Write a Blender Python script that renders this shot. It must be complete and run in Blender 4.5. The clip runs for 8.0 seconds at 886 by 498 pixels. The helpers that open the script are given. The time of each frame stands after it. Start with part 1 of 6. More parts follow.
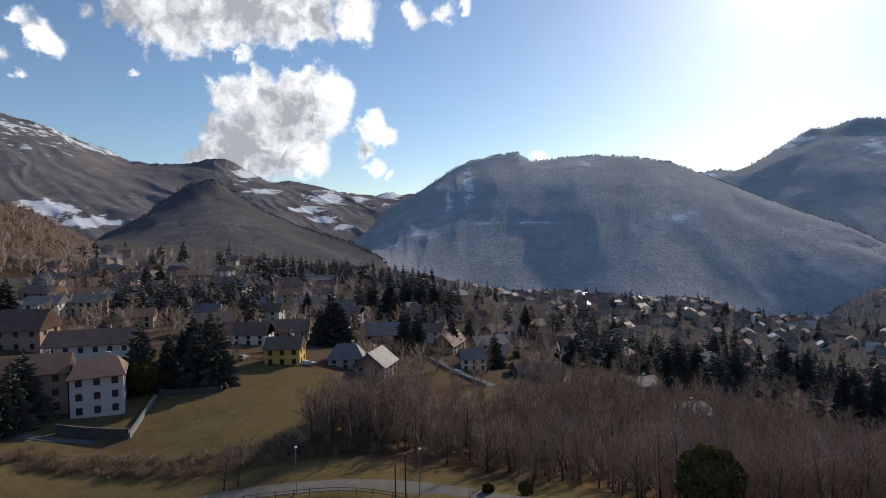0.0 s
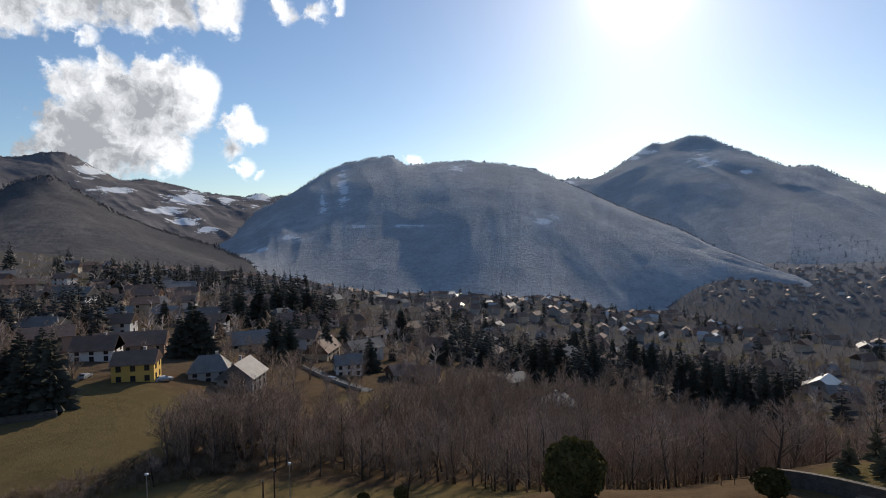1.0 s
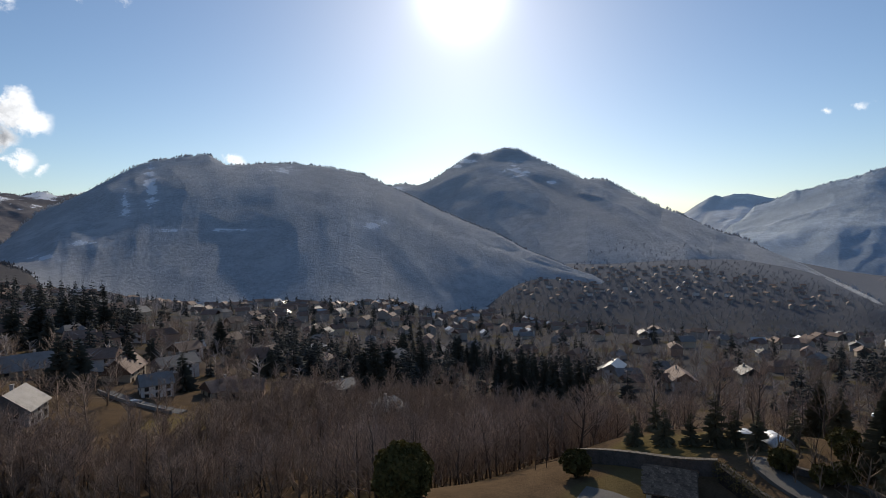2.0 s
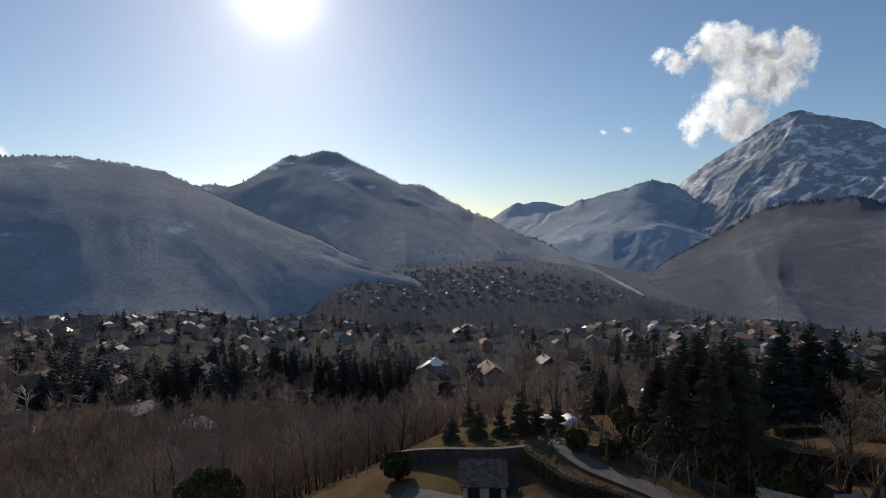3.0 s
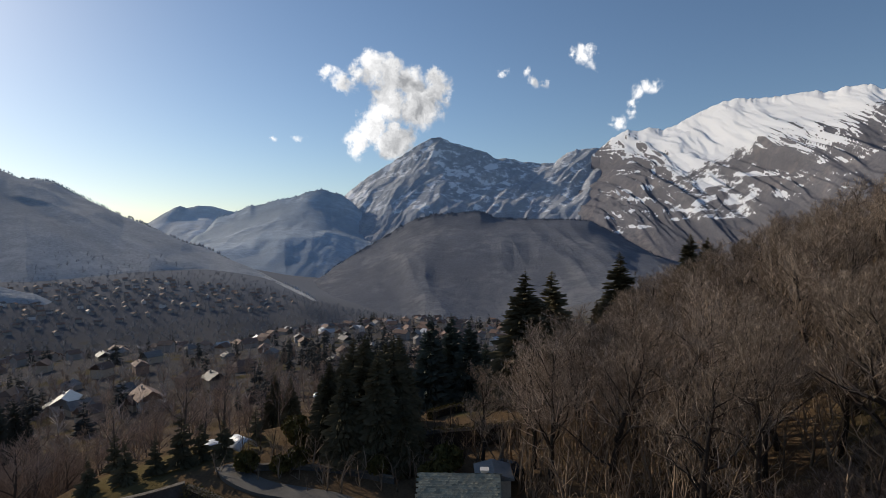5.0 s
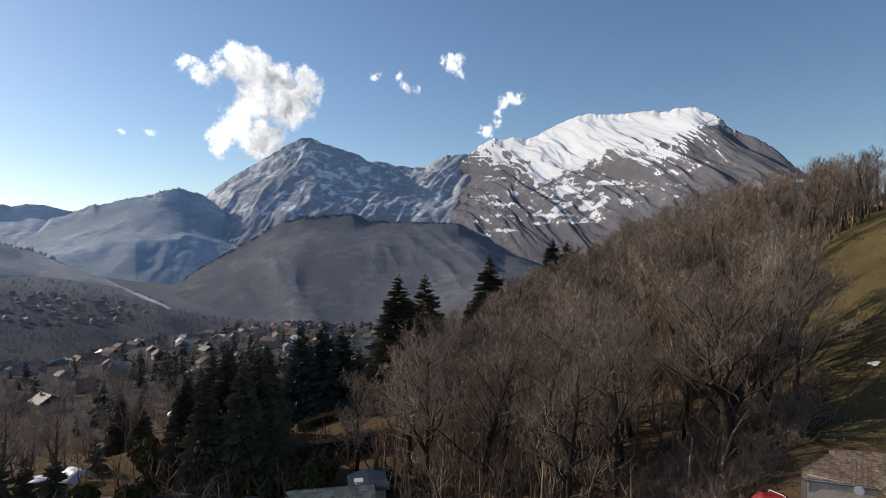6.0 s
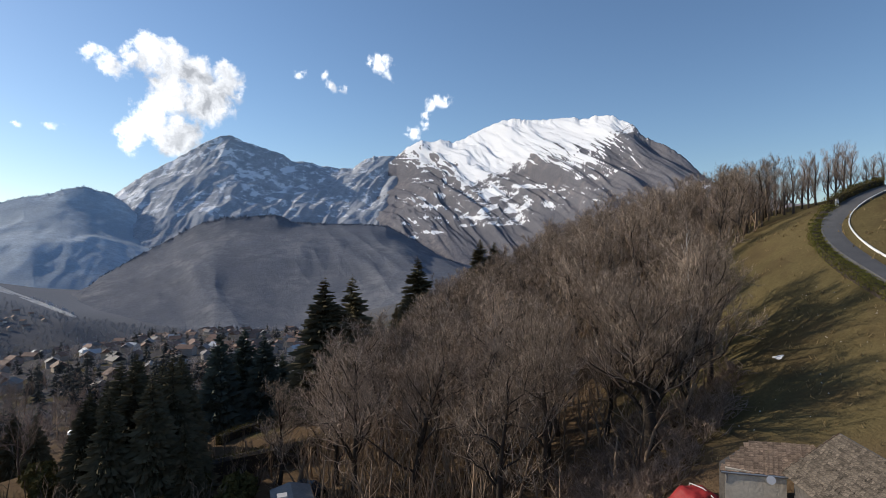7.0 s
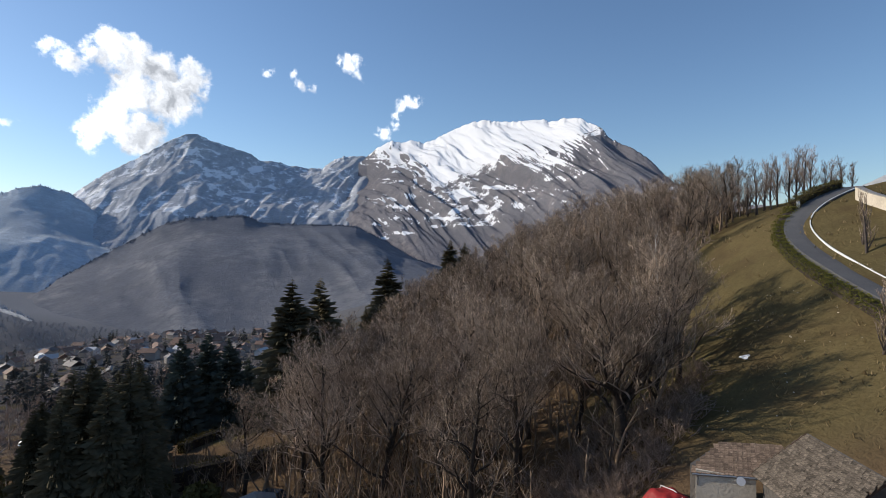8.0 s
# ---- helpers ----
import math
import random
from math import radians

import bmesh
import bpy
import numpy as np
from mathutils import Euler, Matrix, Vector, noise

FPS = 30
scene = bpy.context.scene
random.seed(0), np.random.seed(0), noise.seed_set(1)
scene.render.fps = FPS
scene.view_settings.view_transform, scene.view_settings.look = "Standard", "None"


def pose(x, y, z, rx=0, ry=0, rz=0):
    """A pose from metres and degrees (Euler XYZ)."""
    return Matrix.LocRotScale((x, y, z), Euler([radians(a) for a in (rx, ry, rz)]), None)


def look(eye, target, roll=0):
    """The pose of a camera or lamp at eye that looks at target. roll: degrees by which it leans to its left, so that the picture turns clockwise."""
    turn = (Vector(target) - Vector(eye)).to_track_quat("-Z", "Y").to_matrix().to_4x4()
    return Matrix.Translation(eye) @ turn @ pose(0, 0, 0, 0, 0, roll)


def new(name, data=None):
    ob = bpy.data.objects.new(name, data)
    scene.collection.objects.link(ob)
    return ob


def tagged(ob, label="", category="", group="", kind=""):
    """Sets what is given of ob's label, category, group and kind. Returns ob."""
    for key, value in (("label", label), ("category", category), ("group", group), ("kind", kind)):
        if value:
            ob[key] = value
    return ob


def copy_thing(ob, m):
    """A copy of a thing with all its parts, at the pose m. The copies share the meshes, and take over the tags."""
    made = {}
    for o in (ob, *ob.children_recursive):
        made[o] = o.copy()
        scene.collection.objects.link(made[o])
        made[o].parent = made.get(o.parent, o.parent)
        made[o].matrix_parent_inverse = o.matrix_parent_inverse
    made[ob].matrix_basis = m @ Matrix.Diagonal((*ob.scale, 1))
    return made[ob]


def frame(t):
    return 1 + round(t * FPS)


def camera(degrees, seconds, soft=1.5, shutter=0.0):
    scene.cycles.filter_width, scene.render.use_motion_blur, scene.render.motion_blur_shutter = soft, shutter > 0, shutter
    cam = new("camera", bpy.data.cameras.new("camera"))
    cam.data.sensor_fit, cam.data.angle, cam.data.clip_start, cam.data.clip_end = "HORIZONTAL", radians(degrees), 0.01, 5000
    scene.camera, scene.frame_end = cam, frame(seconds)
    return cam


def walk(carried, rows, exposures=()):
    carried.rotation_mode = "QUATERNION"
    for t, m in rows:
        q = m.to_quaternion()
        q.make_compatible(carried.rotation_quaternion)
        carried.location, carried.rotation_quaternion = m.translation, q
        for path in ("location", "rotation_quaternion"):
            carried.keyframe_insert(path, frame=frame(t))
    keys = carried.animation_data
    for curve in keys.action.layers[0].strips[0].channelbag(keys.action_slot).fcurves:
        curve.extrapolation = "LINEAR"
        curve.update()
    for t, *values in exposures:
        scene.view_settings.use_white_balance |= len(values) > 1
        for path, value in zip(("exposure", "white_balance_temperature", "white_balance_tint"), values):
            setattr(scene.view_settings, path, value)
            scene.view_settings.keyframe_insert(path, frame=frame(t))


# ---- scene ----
from mathutils.bvhtree import BVHTree

cam = camera(77.5, 8.0, 0.8)
EYE = 45.0
ROWS = [
    (0.0, 0.00, 0.00, 0.00, 0.00, -2.25, 0.75),
    (0.5, 0.17, 0.73, -0.06, -5.88, -2.20, 0.69),
    (1.0, 0.43, 1.39, -0.10, -12.84, -2.08, 0.58),
    (1.5, 0.78, 1.98, -0.15, -21.40, -1.94, 0.49),
    (3.0, 2.19, 3.35, -0.24, -48.92, -1.52, 0.60),
    (3.5, 2.75, 3.68, -0.26, -58.11, -1.40, 0.58),
    (4.0, 3.33, 3.94, -0.27, -66.38, -1.31, 0.60),
    (4.5, 3.93, 4.15, -0.28, -74.50, -1.19, 0.55),
    (5.0, 4.53, 4.30, -0.29, -82.08, -1.11, 0.37),
    (6.5, 6.23, 4.43, -0.28, -99.82, -0.78, 0.42),
    (7.0, 6.72, 4.38, -0.27, -102.71, -0.73, 0.42),
    (7.5, 7.16, 4.27, -0.26, -104.72, -0.70, 0.44),
    (8.0, 7.53, 4.12, -0.24, -105.76, -0.67, 0.44),
]
walk(cam, [(t, pose(x, y, EYE + z, 90 + pitch, roll, yaw)) for t, x, y, z, yaw, pitch, roll in ROWS],
     [(0.0, 0.27, 6350, 10), (1.5, 0.14, 6350, 10), (3.0, -0.14, 6400, 10), (4.2, -0.18, 6450, 10), (5.0, -0.01, 6500, 10), (6.5, 0.36, 6300, 10), (8.0, 0.45, 6150, 10)])

# ---- sky and sun ----
SUN_AZ, SUN_EL = 32.5, 23.4
world = bpy.data.worlds.new("sky")
scene.world = world
world.use_nodes = True
wn = world.node_tree.nodes
sky = wn.new("ShaderNodeTexSky")
sky.sky_type, sky.sun_disc = "NISHITA", False
sky.sun_elevation, sky.sun_rotation = radians(SUN_EL), radians(SUN_AZ)
sky.altitude, sky.air_density, sky.dust_density, sky.ozone_density = 400, 1.0, 0.4, 3.0
SKY = 0.092

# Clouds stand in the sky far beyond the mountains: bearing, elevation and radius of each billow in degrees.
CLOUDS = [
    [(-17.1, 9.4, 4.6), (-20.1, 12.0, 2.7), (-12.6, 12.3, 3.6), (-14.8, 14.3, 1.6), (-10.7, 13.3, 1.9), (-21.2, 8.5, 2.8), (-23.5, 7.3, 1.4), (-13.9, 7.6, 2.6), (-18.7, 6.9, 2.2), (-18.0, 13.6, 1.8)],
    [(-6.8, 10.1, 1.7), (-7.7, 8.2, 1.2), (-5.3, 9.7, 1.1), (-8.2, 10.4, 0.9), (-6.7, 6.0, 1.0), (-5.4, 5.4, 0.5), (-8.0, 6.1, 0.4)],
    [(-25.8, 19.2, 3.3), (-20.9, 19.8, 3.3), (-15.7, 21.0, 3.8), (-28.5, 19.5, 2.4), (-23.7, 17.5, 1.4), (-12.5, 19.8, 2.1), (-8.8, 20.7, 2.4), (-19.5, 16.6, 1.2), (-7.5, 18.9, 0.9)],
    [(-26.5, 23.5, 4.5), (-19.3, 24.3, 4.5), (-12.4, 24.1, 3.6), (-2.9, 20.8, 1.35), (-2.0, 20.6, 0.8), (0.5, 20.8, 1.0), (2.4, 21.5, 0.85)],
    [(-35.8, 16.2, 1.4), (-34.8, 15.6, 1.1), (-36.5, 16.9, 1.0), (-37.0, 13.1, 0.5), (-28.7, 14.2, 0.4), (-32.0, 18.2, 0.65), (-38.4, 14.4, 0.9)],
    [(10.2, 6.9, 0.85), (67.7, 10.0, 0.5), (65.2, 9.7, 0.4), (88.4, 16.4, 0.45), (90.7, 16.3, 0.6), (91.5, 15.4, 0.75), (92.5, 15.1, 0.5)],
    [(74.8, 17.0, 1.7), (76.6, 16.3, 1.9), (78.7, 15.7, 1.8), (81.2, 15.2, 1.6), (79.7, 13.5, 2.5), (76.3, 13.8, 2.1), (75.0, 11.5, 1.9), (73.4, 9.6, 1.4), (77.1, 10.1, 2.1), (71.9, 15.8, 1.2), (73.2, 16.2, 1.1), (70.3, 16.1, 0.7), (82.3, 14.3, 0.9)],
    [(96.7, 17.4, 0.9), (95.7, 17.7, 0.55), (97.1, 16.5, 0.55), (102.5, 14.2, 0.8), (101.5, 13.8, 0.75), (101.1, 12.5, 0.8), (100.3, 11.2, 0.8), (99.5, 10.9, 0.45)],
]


def sky_way(az, el):
    return (math.sin(radians(az)) * math.cos(radians(el)), math.cos(radians(az)) * math.cos(radians(el)), math.sin(radians(el)))


def build_sky():
    nt = world.node_tree

    def op(kind, a, b=None, clamp=False):
        n = nt.nodes.new("ShaderNodeMath")
        n.operation, n.use_clamp = kind, clamp
        for i, v in ((0, a), (1, b)):
            if v is None:
                continue
            if isinstance(v, (int, float)):
                n.inputs[i].default_value = v
            else:
                nt.links.new(v, n.inputs[i])
        return n.outputs[0]

    def vec(kind, a, b):
        n = nt.nodes.new("ShaderNodeVectorMath")
        n.operation = kind
        for i, v in ((0, a), (1, b)):
            if isinstance(v, tuple):
                n.inputs[i].default_value = v
            else:
                nt.links.new(v, n.inputs[i])
        return n.outputs["Value"] if kind in ("DISTANCE", "DOT_PRODUCT") else n.outputs["Vector"]

    def fractal(co, scale, detail, rough):
        n = nt.nodes.new("ShaderNodeTexNoise")
        n.inputs["Scale"].default_value, n.inputs["Detail"].default_value, n.inputs["Roughness"].default_value = scale, detail, rough
        nt.links.new(co, n.inputs["Vector"])
        return n

    way = nt.nodes.new("ShaderNodeTexCoord").outputs["Generated"]
    wob = fractal(way, 22, 5, 0.6)
    shift = vec("MULTIPLY", vec("SUBTRACT", wob.outputs["Color"], (0.5, 0.5, 0.5)), (0.055, 0.055, 0.055))
    warped = vec("ADD", way, shift)
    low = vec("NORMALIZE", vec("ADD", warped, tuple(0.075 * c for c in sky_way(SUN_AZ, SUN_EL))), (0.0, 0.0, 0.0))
    dens = lit = None
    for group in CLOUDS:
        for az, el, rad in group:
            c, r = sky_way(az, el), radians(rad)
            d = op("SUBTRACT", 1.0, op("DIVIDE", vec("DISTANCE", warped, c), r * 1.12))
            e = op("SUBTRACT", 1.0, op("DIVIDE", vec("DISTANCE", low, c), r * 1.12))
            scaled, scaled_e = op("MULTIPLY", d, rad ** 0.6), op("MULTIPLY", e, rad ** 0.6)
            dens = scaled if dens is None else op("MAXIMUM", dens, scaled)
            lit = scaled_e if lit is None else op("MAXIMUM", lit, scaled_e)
    billow = fractal(way, 44, 9, 0.62).outputs[0]
    puff = fractal(vec("ADD", way, shift), 40, 6, 0.55).outputs[0]
    edge = op("ADD", dens, op("MULTIPLY", op("SUBTRACT", billow, 0.5), 2.0))
    alpha = nt.nodes.new("ShaderNodeMapRange")
    alpha.interpolation_type = "SMOOTHSTEP"
    alpha.inputs[1].default_value, alpha.inputs[2].default_value = -0.05, 0.75
    nt.links.new(edge, alpha.inputs[0])
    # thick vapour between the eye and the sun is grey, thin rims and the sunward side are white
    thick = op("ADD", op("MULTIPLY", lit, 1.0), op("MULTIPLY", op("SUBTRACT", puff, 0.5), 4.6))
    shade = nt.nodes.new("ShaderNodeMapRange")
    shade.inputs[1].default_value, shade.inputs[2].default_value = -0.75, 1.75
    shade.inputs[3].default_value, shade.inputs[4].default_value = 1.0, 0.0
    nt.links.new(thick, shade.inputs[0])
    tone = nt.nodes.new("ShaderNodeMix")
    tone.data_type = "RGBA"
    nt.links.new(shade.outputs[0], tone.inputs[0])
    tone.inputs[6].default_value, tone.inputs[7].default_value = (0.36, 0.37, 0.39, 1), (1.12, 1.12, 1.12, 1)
    strength = nt.nodes.new("ShaderNodeMix")
    strength.data_type = "RGBA"
    strength.blend_type = "MULTIPLY"
    strength.inputs[0].default_value = 1.0
    nt.links.new(sky.outputs[0], strength.inputs[6])
    strength.inputs[7].default_value = (SKY, SKY, SKY, 1)
    # bright aureole of forward-scattered light round the sun
    toward = op("MAXIMUM", vec("DOT_PRODUCT", way, sky_way(SUN_AZ, SUN_EL)), 0.0)
    near_sun = op("ADD", op("MULTIPLY", op("POWER", toward, 600.0), 1.0), op("MULTIPLY", op("POWER", toward, 90.0), 0.06))
    halo = nt.nodes.new("ShaderNodeMix")
    halo.data_type, halo.blend_type = "RGBA", "ADD"
    halo.inputs[0].default_value = 1.0
    ring = nt.nodes.new("ShaderNodeCombineColor")
    for i, k in enumerate((1.3, 1.25, 1.15)):
        nt.links.new(op("MULTIPLY", near_sun, k), ring.inputs[i])
    nt.links.new(strength.outputs[2], halo.inputs[6])
    nt.links.new(ring.outputs[0], halo.inputs[7])
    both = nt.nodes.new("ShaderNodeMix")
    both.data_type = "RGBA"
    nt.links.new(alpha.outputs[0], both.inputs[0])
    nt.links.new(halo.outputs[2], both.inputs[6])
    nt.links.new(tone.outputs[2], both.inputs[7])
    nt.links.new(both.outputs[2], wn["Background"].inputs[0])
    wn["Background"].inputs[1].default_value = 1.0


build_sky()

sun_data = bpy.data.lights.new("sun", "SUN")
sun_data.energy, sun_data.angle, sun_data.color = 3.0, radians(0.53), (1.0, 0.87, 0.70)
sun_lamp = new("sun", sun_data)
sun_way = Vector((math.sin(radians(SUN_AZ)) * math.cos(radians(SUN_EL)), math.cos(radians(SUN_AZ)) * math.cos(radians(SUN_EL)), math.sin(radians(SUN_EL))))
sun_lamp.matrix_world = look(sun_way * 1000, (0, 0, 0))


# ---- materials ----
def ramp_mix(nt, fac, a, b):
    m = nt.nodes.new("ShaderNodeMix")
    m.data_type = "RGBA"
    if hasattr(fac, "links"):
        nt.links.new(fac, m.inputs[0])
    else:
        m.inputs[0].default_value = fac
    for i, c in ((6, a), (7, b)):
        if hasattr(c, "links"):
            nt.links.new(c, m.inputs[i])
        else:
            m.inputs[i].default_value = (*c, 1)
    return m.outputs[2]


def noise_of(nt, co, scale, detail=4, lo=0.35, hi=0.65, rough=0.6):
    n = nt.nodes.new("ShaderNodeTexNoise")
    n.inputs["Scale"].default_value, n.inputs["Detail"].default_value, n.inputs["Roughness"].default_value = scale, detail, rough
    nt.links.new(co, n.inputs["Vector"])
    r = nt.nodes.new("ShaderNodeMapRange")
    r.inputs[1].default_value, r.inputs[2].default_value = lo, hi
    nt.links.new(n.outputs[0], r.inputs[0])
    return r.outputs[0]


def maths(nt, op, a, b=0.0):
    m = nt.nodes.new("ShaderNodeMath")
    m.operation = op
    for i, v in ((0, a), (1, b)):
        if hasattr(v, "links"):
            nt.links.new(v, m.inputs[i])
        else:
            m.inputs[i].default_value = v
    return m.outputs[0]


def span(nt, v, lo, hi, smooth=True):
    r = nt.nodes.new("ShaderNodeMapRange")
    if smooth:
        r.interpolation_type = "SMOOTHSTEP"
    r.inputs[1].default_value, r.inputs[2].default_value = lo, hi
    nt.links.new(v, r.inputs[0])
    return r.outputs[0]


def start_mat(name, rough=0.8):
    m = bpy.data.materials.new(name)
    m.use_nodes = True
    nt = m.node_tree
    bsdf = nt.nodes["Principled BSDF"]
    bsdf.inputs["Roughness"].default_value = rough
    tc = nt.nodes.new("ShaderNodeTexCoord")
    return m, nt, bsdf, tc


def bump_on(nt, bsdf, height, strength, distance):
    b = nt.nodes.new("ShaderNodeBump")
    b.inputs["Strength"].default_value, b.inputs["Distance"].default_value = strength, distance
    nt.links.new(height, b.inputs["Height"])
    nt.links.new(b.outputs[0], bsdf.inputs["Normal"])


def surface(name, c1, c2, coarse=0.4, fine=6.0, rough=0.8, bump=0.3, depth=0.02, vary=0.15, metal=0.0, spec=0.25):
    """Two-scale mottled surface; c1 to c2, with a shift from object to object."""
    m, nt, bsdf, tc = start_mat(name, rough)
    co = tc.outputs["Object"]
    a = noise_of(nt, co, coarse)
    f = noise_of(nt, co, fine, 6)
    col = ramp_mix(nt, maths(nt, "MULTIPLY", maths(nt, "ADD", a, f), 0.5), c1, c2)
    info = nt.nodes.new("ShaderNodeObjectInfo")
    hsv = nt.nodes.new("ShaderNodeHueSaturation")
    v = nt.nodes.new("ShaderNodeMapRange")
    v.inputs[3].default_value, v.inputs[4].default_value = 1 - vary, 1 + vary
    nt.links.new(info.outputs["Random"], v.inputs[0])
    nt.links.new(v.outputs[0], hsv.inputs["Value"])
    nt.links.new(col, hsv.inputs["Color"])
    nt.links.new(hsv.outputs[0], bsdf.inputs["Base Color"])
    bsdf.inputs["Metallic"].default_value = metal
    bsdf.inputs["Specular IOR Level"].default_value = spec
    if bump:
        bump_on(nt, bsdf, f, bump, depth)
    return m


def leafy(name, c1, c2, rough=0.7, vary=0.35, scale=0.6, through_light=0.25, spark=0.0):
    """Foliage and twigs, shifted island by island and tree by tree, with a little light coming through."""
    m, nt, bsdf, tc = start_mat(name, rough)
    geo = nt.nodes.new("ShaderNodeNewGeometry")
    info = nt.nodes.new("ShaderNodeObjectInfo")
    a = noise_of(nt, tc.outputs["Object"], scale, 3)
    # spark: a few islands far paler, sunlit glints put into the colour
    odd = maths(nt, "POWER", geo.outputs["Random Per Island"], spark) if spark else geo.outputs["Random Per Island"]
    mix = maths(nt, "ADD", maths(nt, "MULTIPLY", a, 0.2 if spark else 0.5), maths(nt, "MULTIPLY", odd, 0.8 if spark else 0.5))
    col = ramp_mix(nt, mix, c1, c2)
    hsv = nt.nodes.new("ShaderNodeHueSaturation")
    v = nt.nodes.new("ShaderNodeMapRange")
    v.inputs[3].default_value, v.inputs[4].default_value = 1 - vary, 1 + vary
    nt.links.new(info.outputs["Random"], v.inputs[0])
    nt.links.new(v.outputs[0], hsv.inputs["Value"])
    nt.links.new(col, hsv.inputs["Color"])
    nt.links.new(hsv.outputs[0], bsdf.inputs["Base Color"])
    bsdf.inputs["Specular IOR Level"].default_value = 0.04
    if through_light:
        t = nt.nodes.new("ShaderNodeBsdfTranslucent")
        nt.links.new(hsv.outputs[0], t.inputs[0])
        mx = nt.nodes.new("ShaderNodeMixShader")
        mx.inputs[0].default_value = through_light
        nt.links.new(bsdf.outputs[0], mx.inputs[1])
        nt.links.new(t.outputs[0], mx.inputs[2])
        nt.links.new(mx.outputs[0], nt.nodes["Material Output"].inputs[0])
    return m


M_WHITE = surface("white_render", (0.60, 0.575, 0.55), (0.70, 0.675, 0.645), 0.15, 3, 0.9, 0.15)
M_CREAM = surface("cream_render", (0.42, 0.34, 0.25), (0.54, 0.45, 0.34), 0.15, 3, 0.9, 0.15)
M_GREYW = surface("grey_render", (0.33, 0.30, 0.27), (0.44, 0.40, 0.36), 0.15, 3, 0.9, 0.15)
M_PINK = surface("pink_render", (0.34, 0.23, 0.17), (0.44, 0.31, 0.24), 0.15, 3, 0.9, 0.15)
M_YELLOW = surface("yellow_render", (0.66, 0.42, 0.10), (0.76, 0.50, 0.14), 0.15, 3, 0.9, 0.1, vary=0.03)
M_TILE = surface("clay_tiles", (0.17, 0.105, 0.075), (0.27, 0.175, 0.13), 0.5, 4, 0.75, 0.5, 0.05, 0.25)
M_TILEG = surface("grey_tiles", (0.17, 0.15, 0.135), (0.27, 0.245, 0.225), 0.5, 4, 0.6, 0.5, 0.05, 0.3)
M_ZINC = surface("sheet_roof", (0.40, 0.395, 0.385), (0.52, 0.51, 0.50), 0.3, 3, 0.35, 0.1, 0.02, 0.2, 0.4)
M_STONE = surface("stone_slates", (0.05, 0.041, 0.033), (0.22, 0.18, 0.135), 2.2, 9, 0.9, 0.8, 0.03, 0.4)
M_STONEB = surface("reddish_slates", (0.11, 0.075, 0.052), (0.33, 0.24, 0.17), 1.4, 8, 0.9, 0.8, 0.03, 0.35)
M_WALLST = surface("rough_stone_wall", (0.065, 0.06, 0.055), (0.15, 0.135, 0.12), 1.0, 5, 0.9, 0.8, 0.05, 0.1)
M_PLASTER = surface("old_plaster", (0.52, 0.45, 0.35), (0.74, 0.66, 0.53), 0.8, 5, 0.95, 0.5, 0.02, 0.05)
M_CONC = surface("concrete", (0.20, 0.195, 0.185), (0.31, 0.30, 0.28), 0.4, 5, 0.9, 0.3, 0.02)
M_ASPH = surface("asphalt", (0.10, 0.10, 0.103), (0.17, 0.168, 0.165), 0.3, 8, 0.8, 0.2, 0.01)
M_GRAVEL = surface("gravel_track", (0.12, 0.108, 0.093), (0.19, 0.175, 0.155), 0.4, 8, 0.95, 0.4, 0.02)
M_PAINTW = surface("white_paint", (0.70, 0.70, 0.68), (0.80, 0.80, 0.78), 0.6, 8, 0.7, 0.1)
M_TIMBER = surface("weathered_timber", (0.13, 0.095, 0.065), (0.24, 0.18, 0.13), 0.8, 8, 0.85, 0.4, 0.01)
M_DARKWOOD = surface("dark_timber", (0.05, 0.032, 0.022), (0.10, 0.066, 0.045), 0.8, 8, 0.8, 0.3, 0.01)
M_METAL = surface("galvanised_metal", (0.30, 0.31, 0.32), (0.42, 0.43, 0.44), 0.8, 8, 0.45, 0.1, 0.01, 0.1, 0.7)
M_RED = surface("red_tarpaulin", (0.24, 0.02, 0.02), (0.36, 0.035, 0.033), 1.0, 4, 0.5, 0.4, 0.05, 0.05)
M_LAMPW = surface("white_plastic", (0.70, 0.71, 0.72), (0.78, 0.78, 0.79), 1, 8, 0.4, 0.05)
M_HEDGE = leafy("yellow_green_hedge", (0.13, 0.14, 0.03), (0.29, 0.275, 0.07), 0.7)
M_PINE = leafy("spruce_needles", (0.115, 0.102, 0.062), (0.20, 0.172, 0.105), 0.9, 0.25, 0.6, 0.35)
M_PINEB = leafy("blue_green_needles", (0.11, 0.125, 0.098), (0.20, 0.215, 0.17), 0.9, 0.3, 0.6, 0.3)
# needles greyed for distance: the haze is in their colour
M_PINEFAR = leafy("hazy_needles", (0.075, 0.075, 0.068), (0.10, 0.10, 0.09), 0.95, 0.2, 0.6, 0.1)
M_PINEV = leafy("dark_village_needles", (0.062, 0.060, 0.046), (0.085, 0.080, 0.060), 0.95, 0.25, 0.6, 0.1)
M_EVER = leafy("evergreen_leaves", (0.07, 0.066, 0.026), (0.26, 0.21, 0.075), 0.6, 0.25, 0.6, 0.4)
M_BARK = surface("dark_bark", (0.026, 0.02, 0.015), (0.085, 0.066, 0.05), 1.5, 12, 0.95, 0.8, 0.02, 0.25)
M_TWIG = leafy("bare_twigs", (0.105, 0.077, 0.056), (0.80, 0.64, 0.49), 0.8, 0.25, 0.5, 0.0, 2.7)
M_TWIGR = leafy("reddish_twigs", (0.19, 0.143, 0.112), (0.58, 0.44, 0.345), 0.75, 0.3, 0.3, 0.0, 1.5)
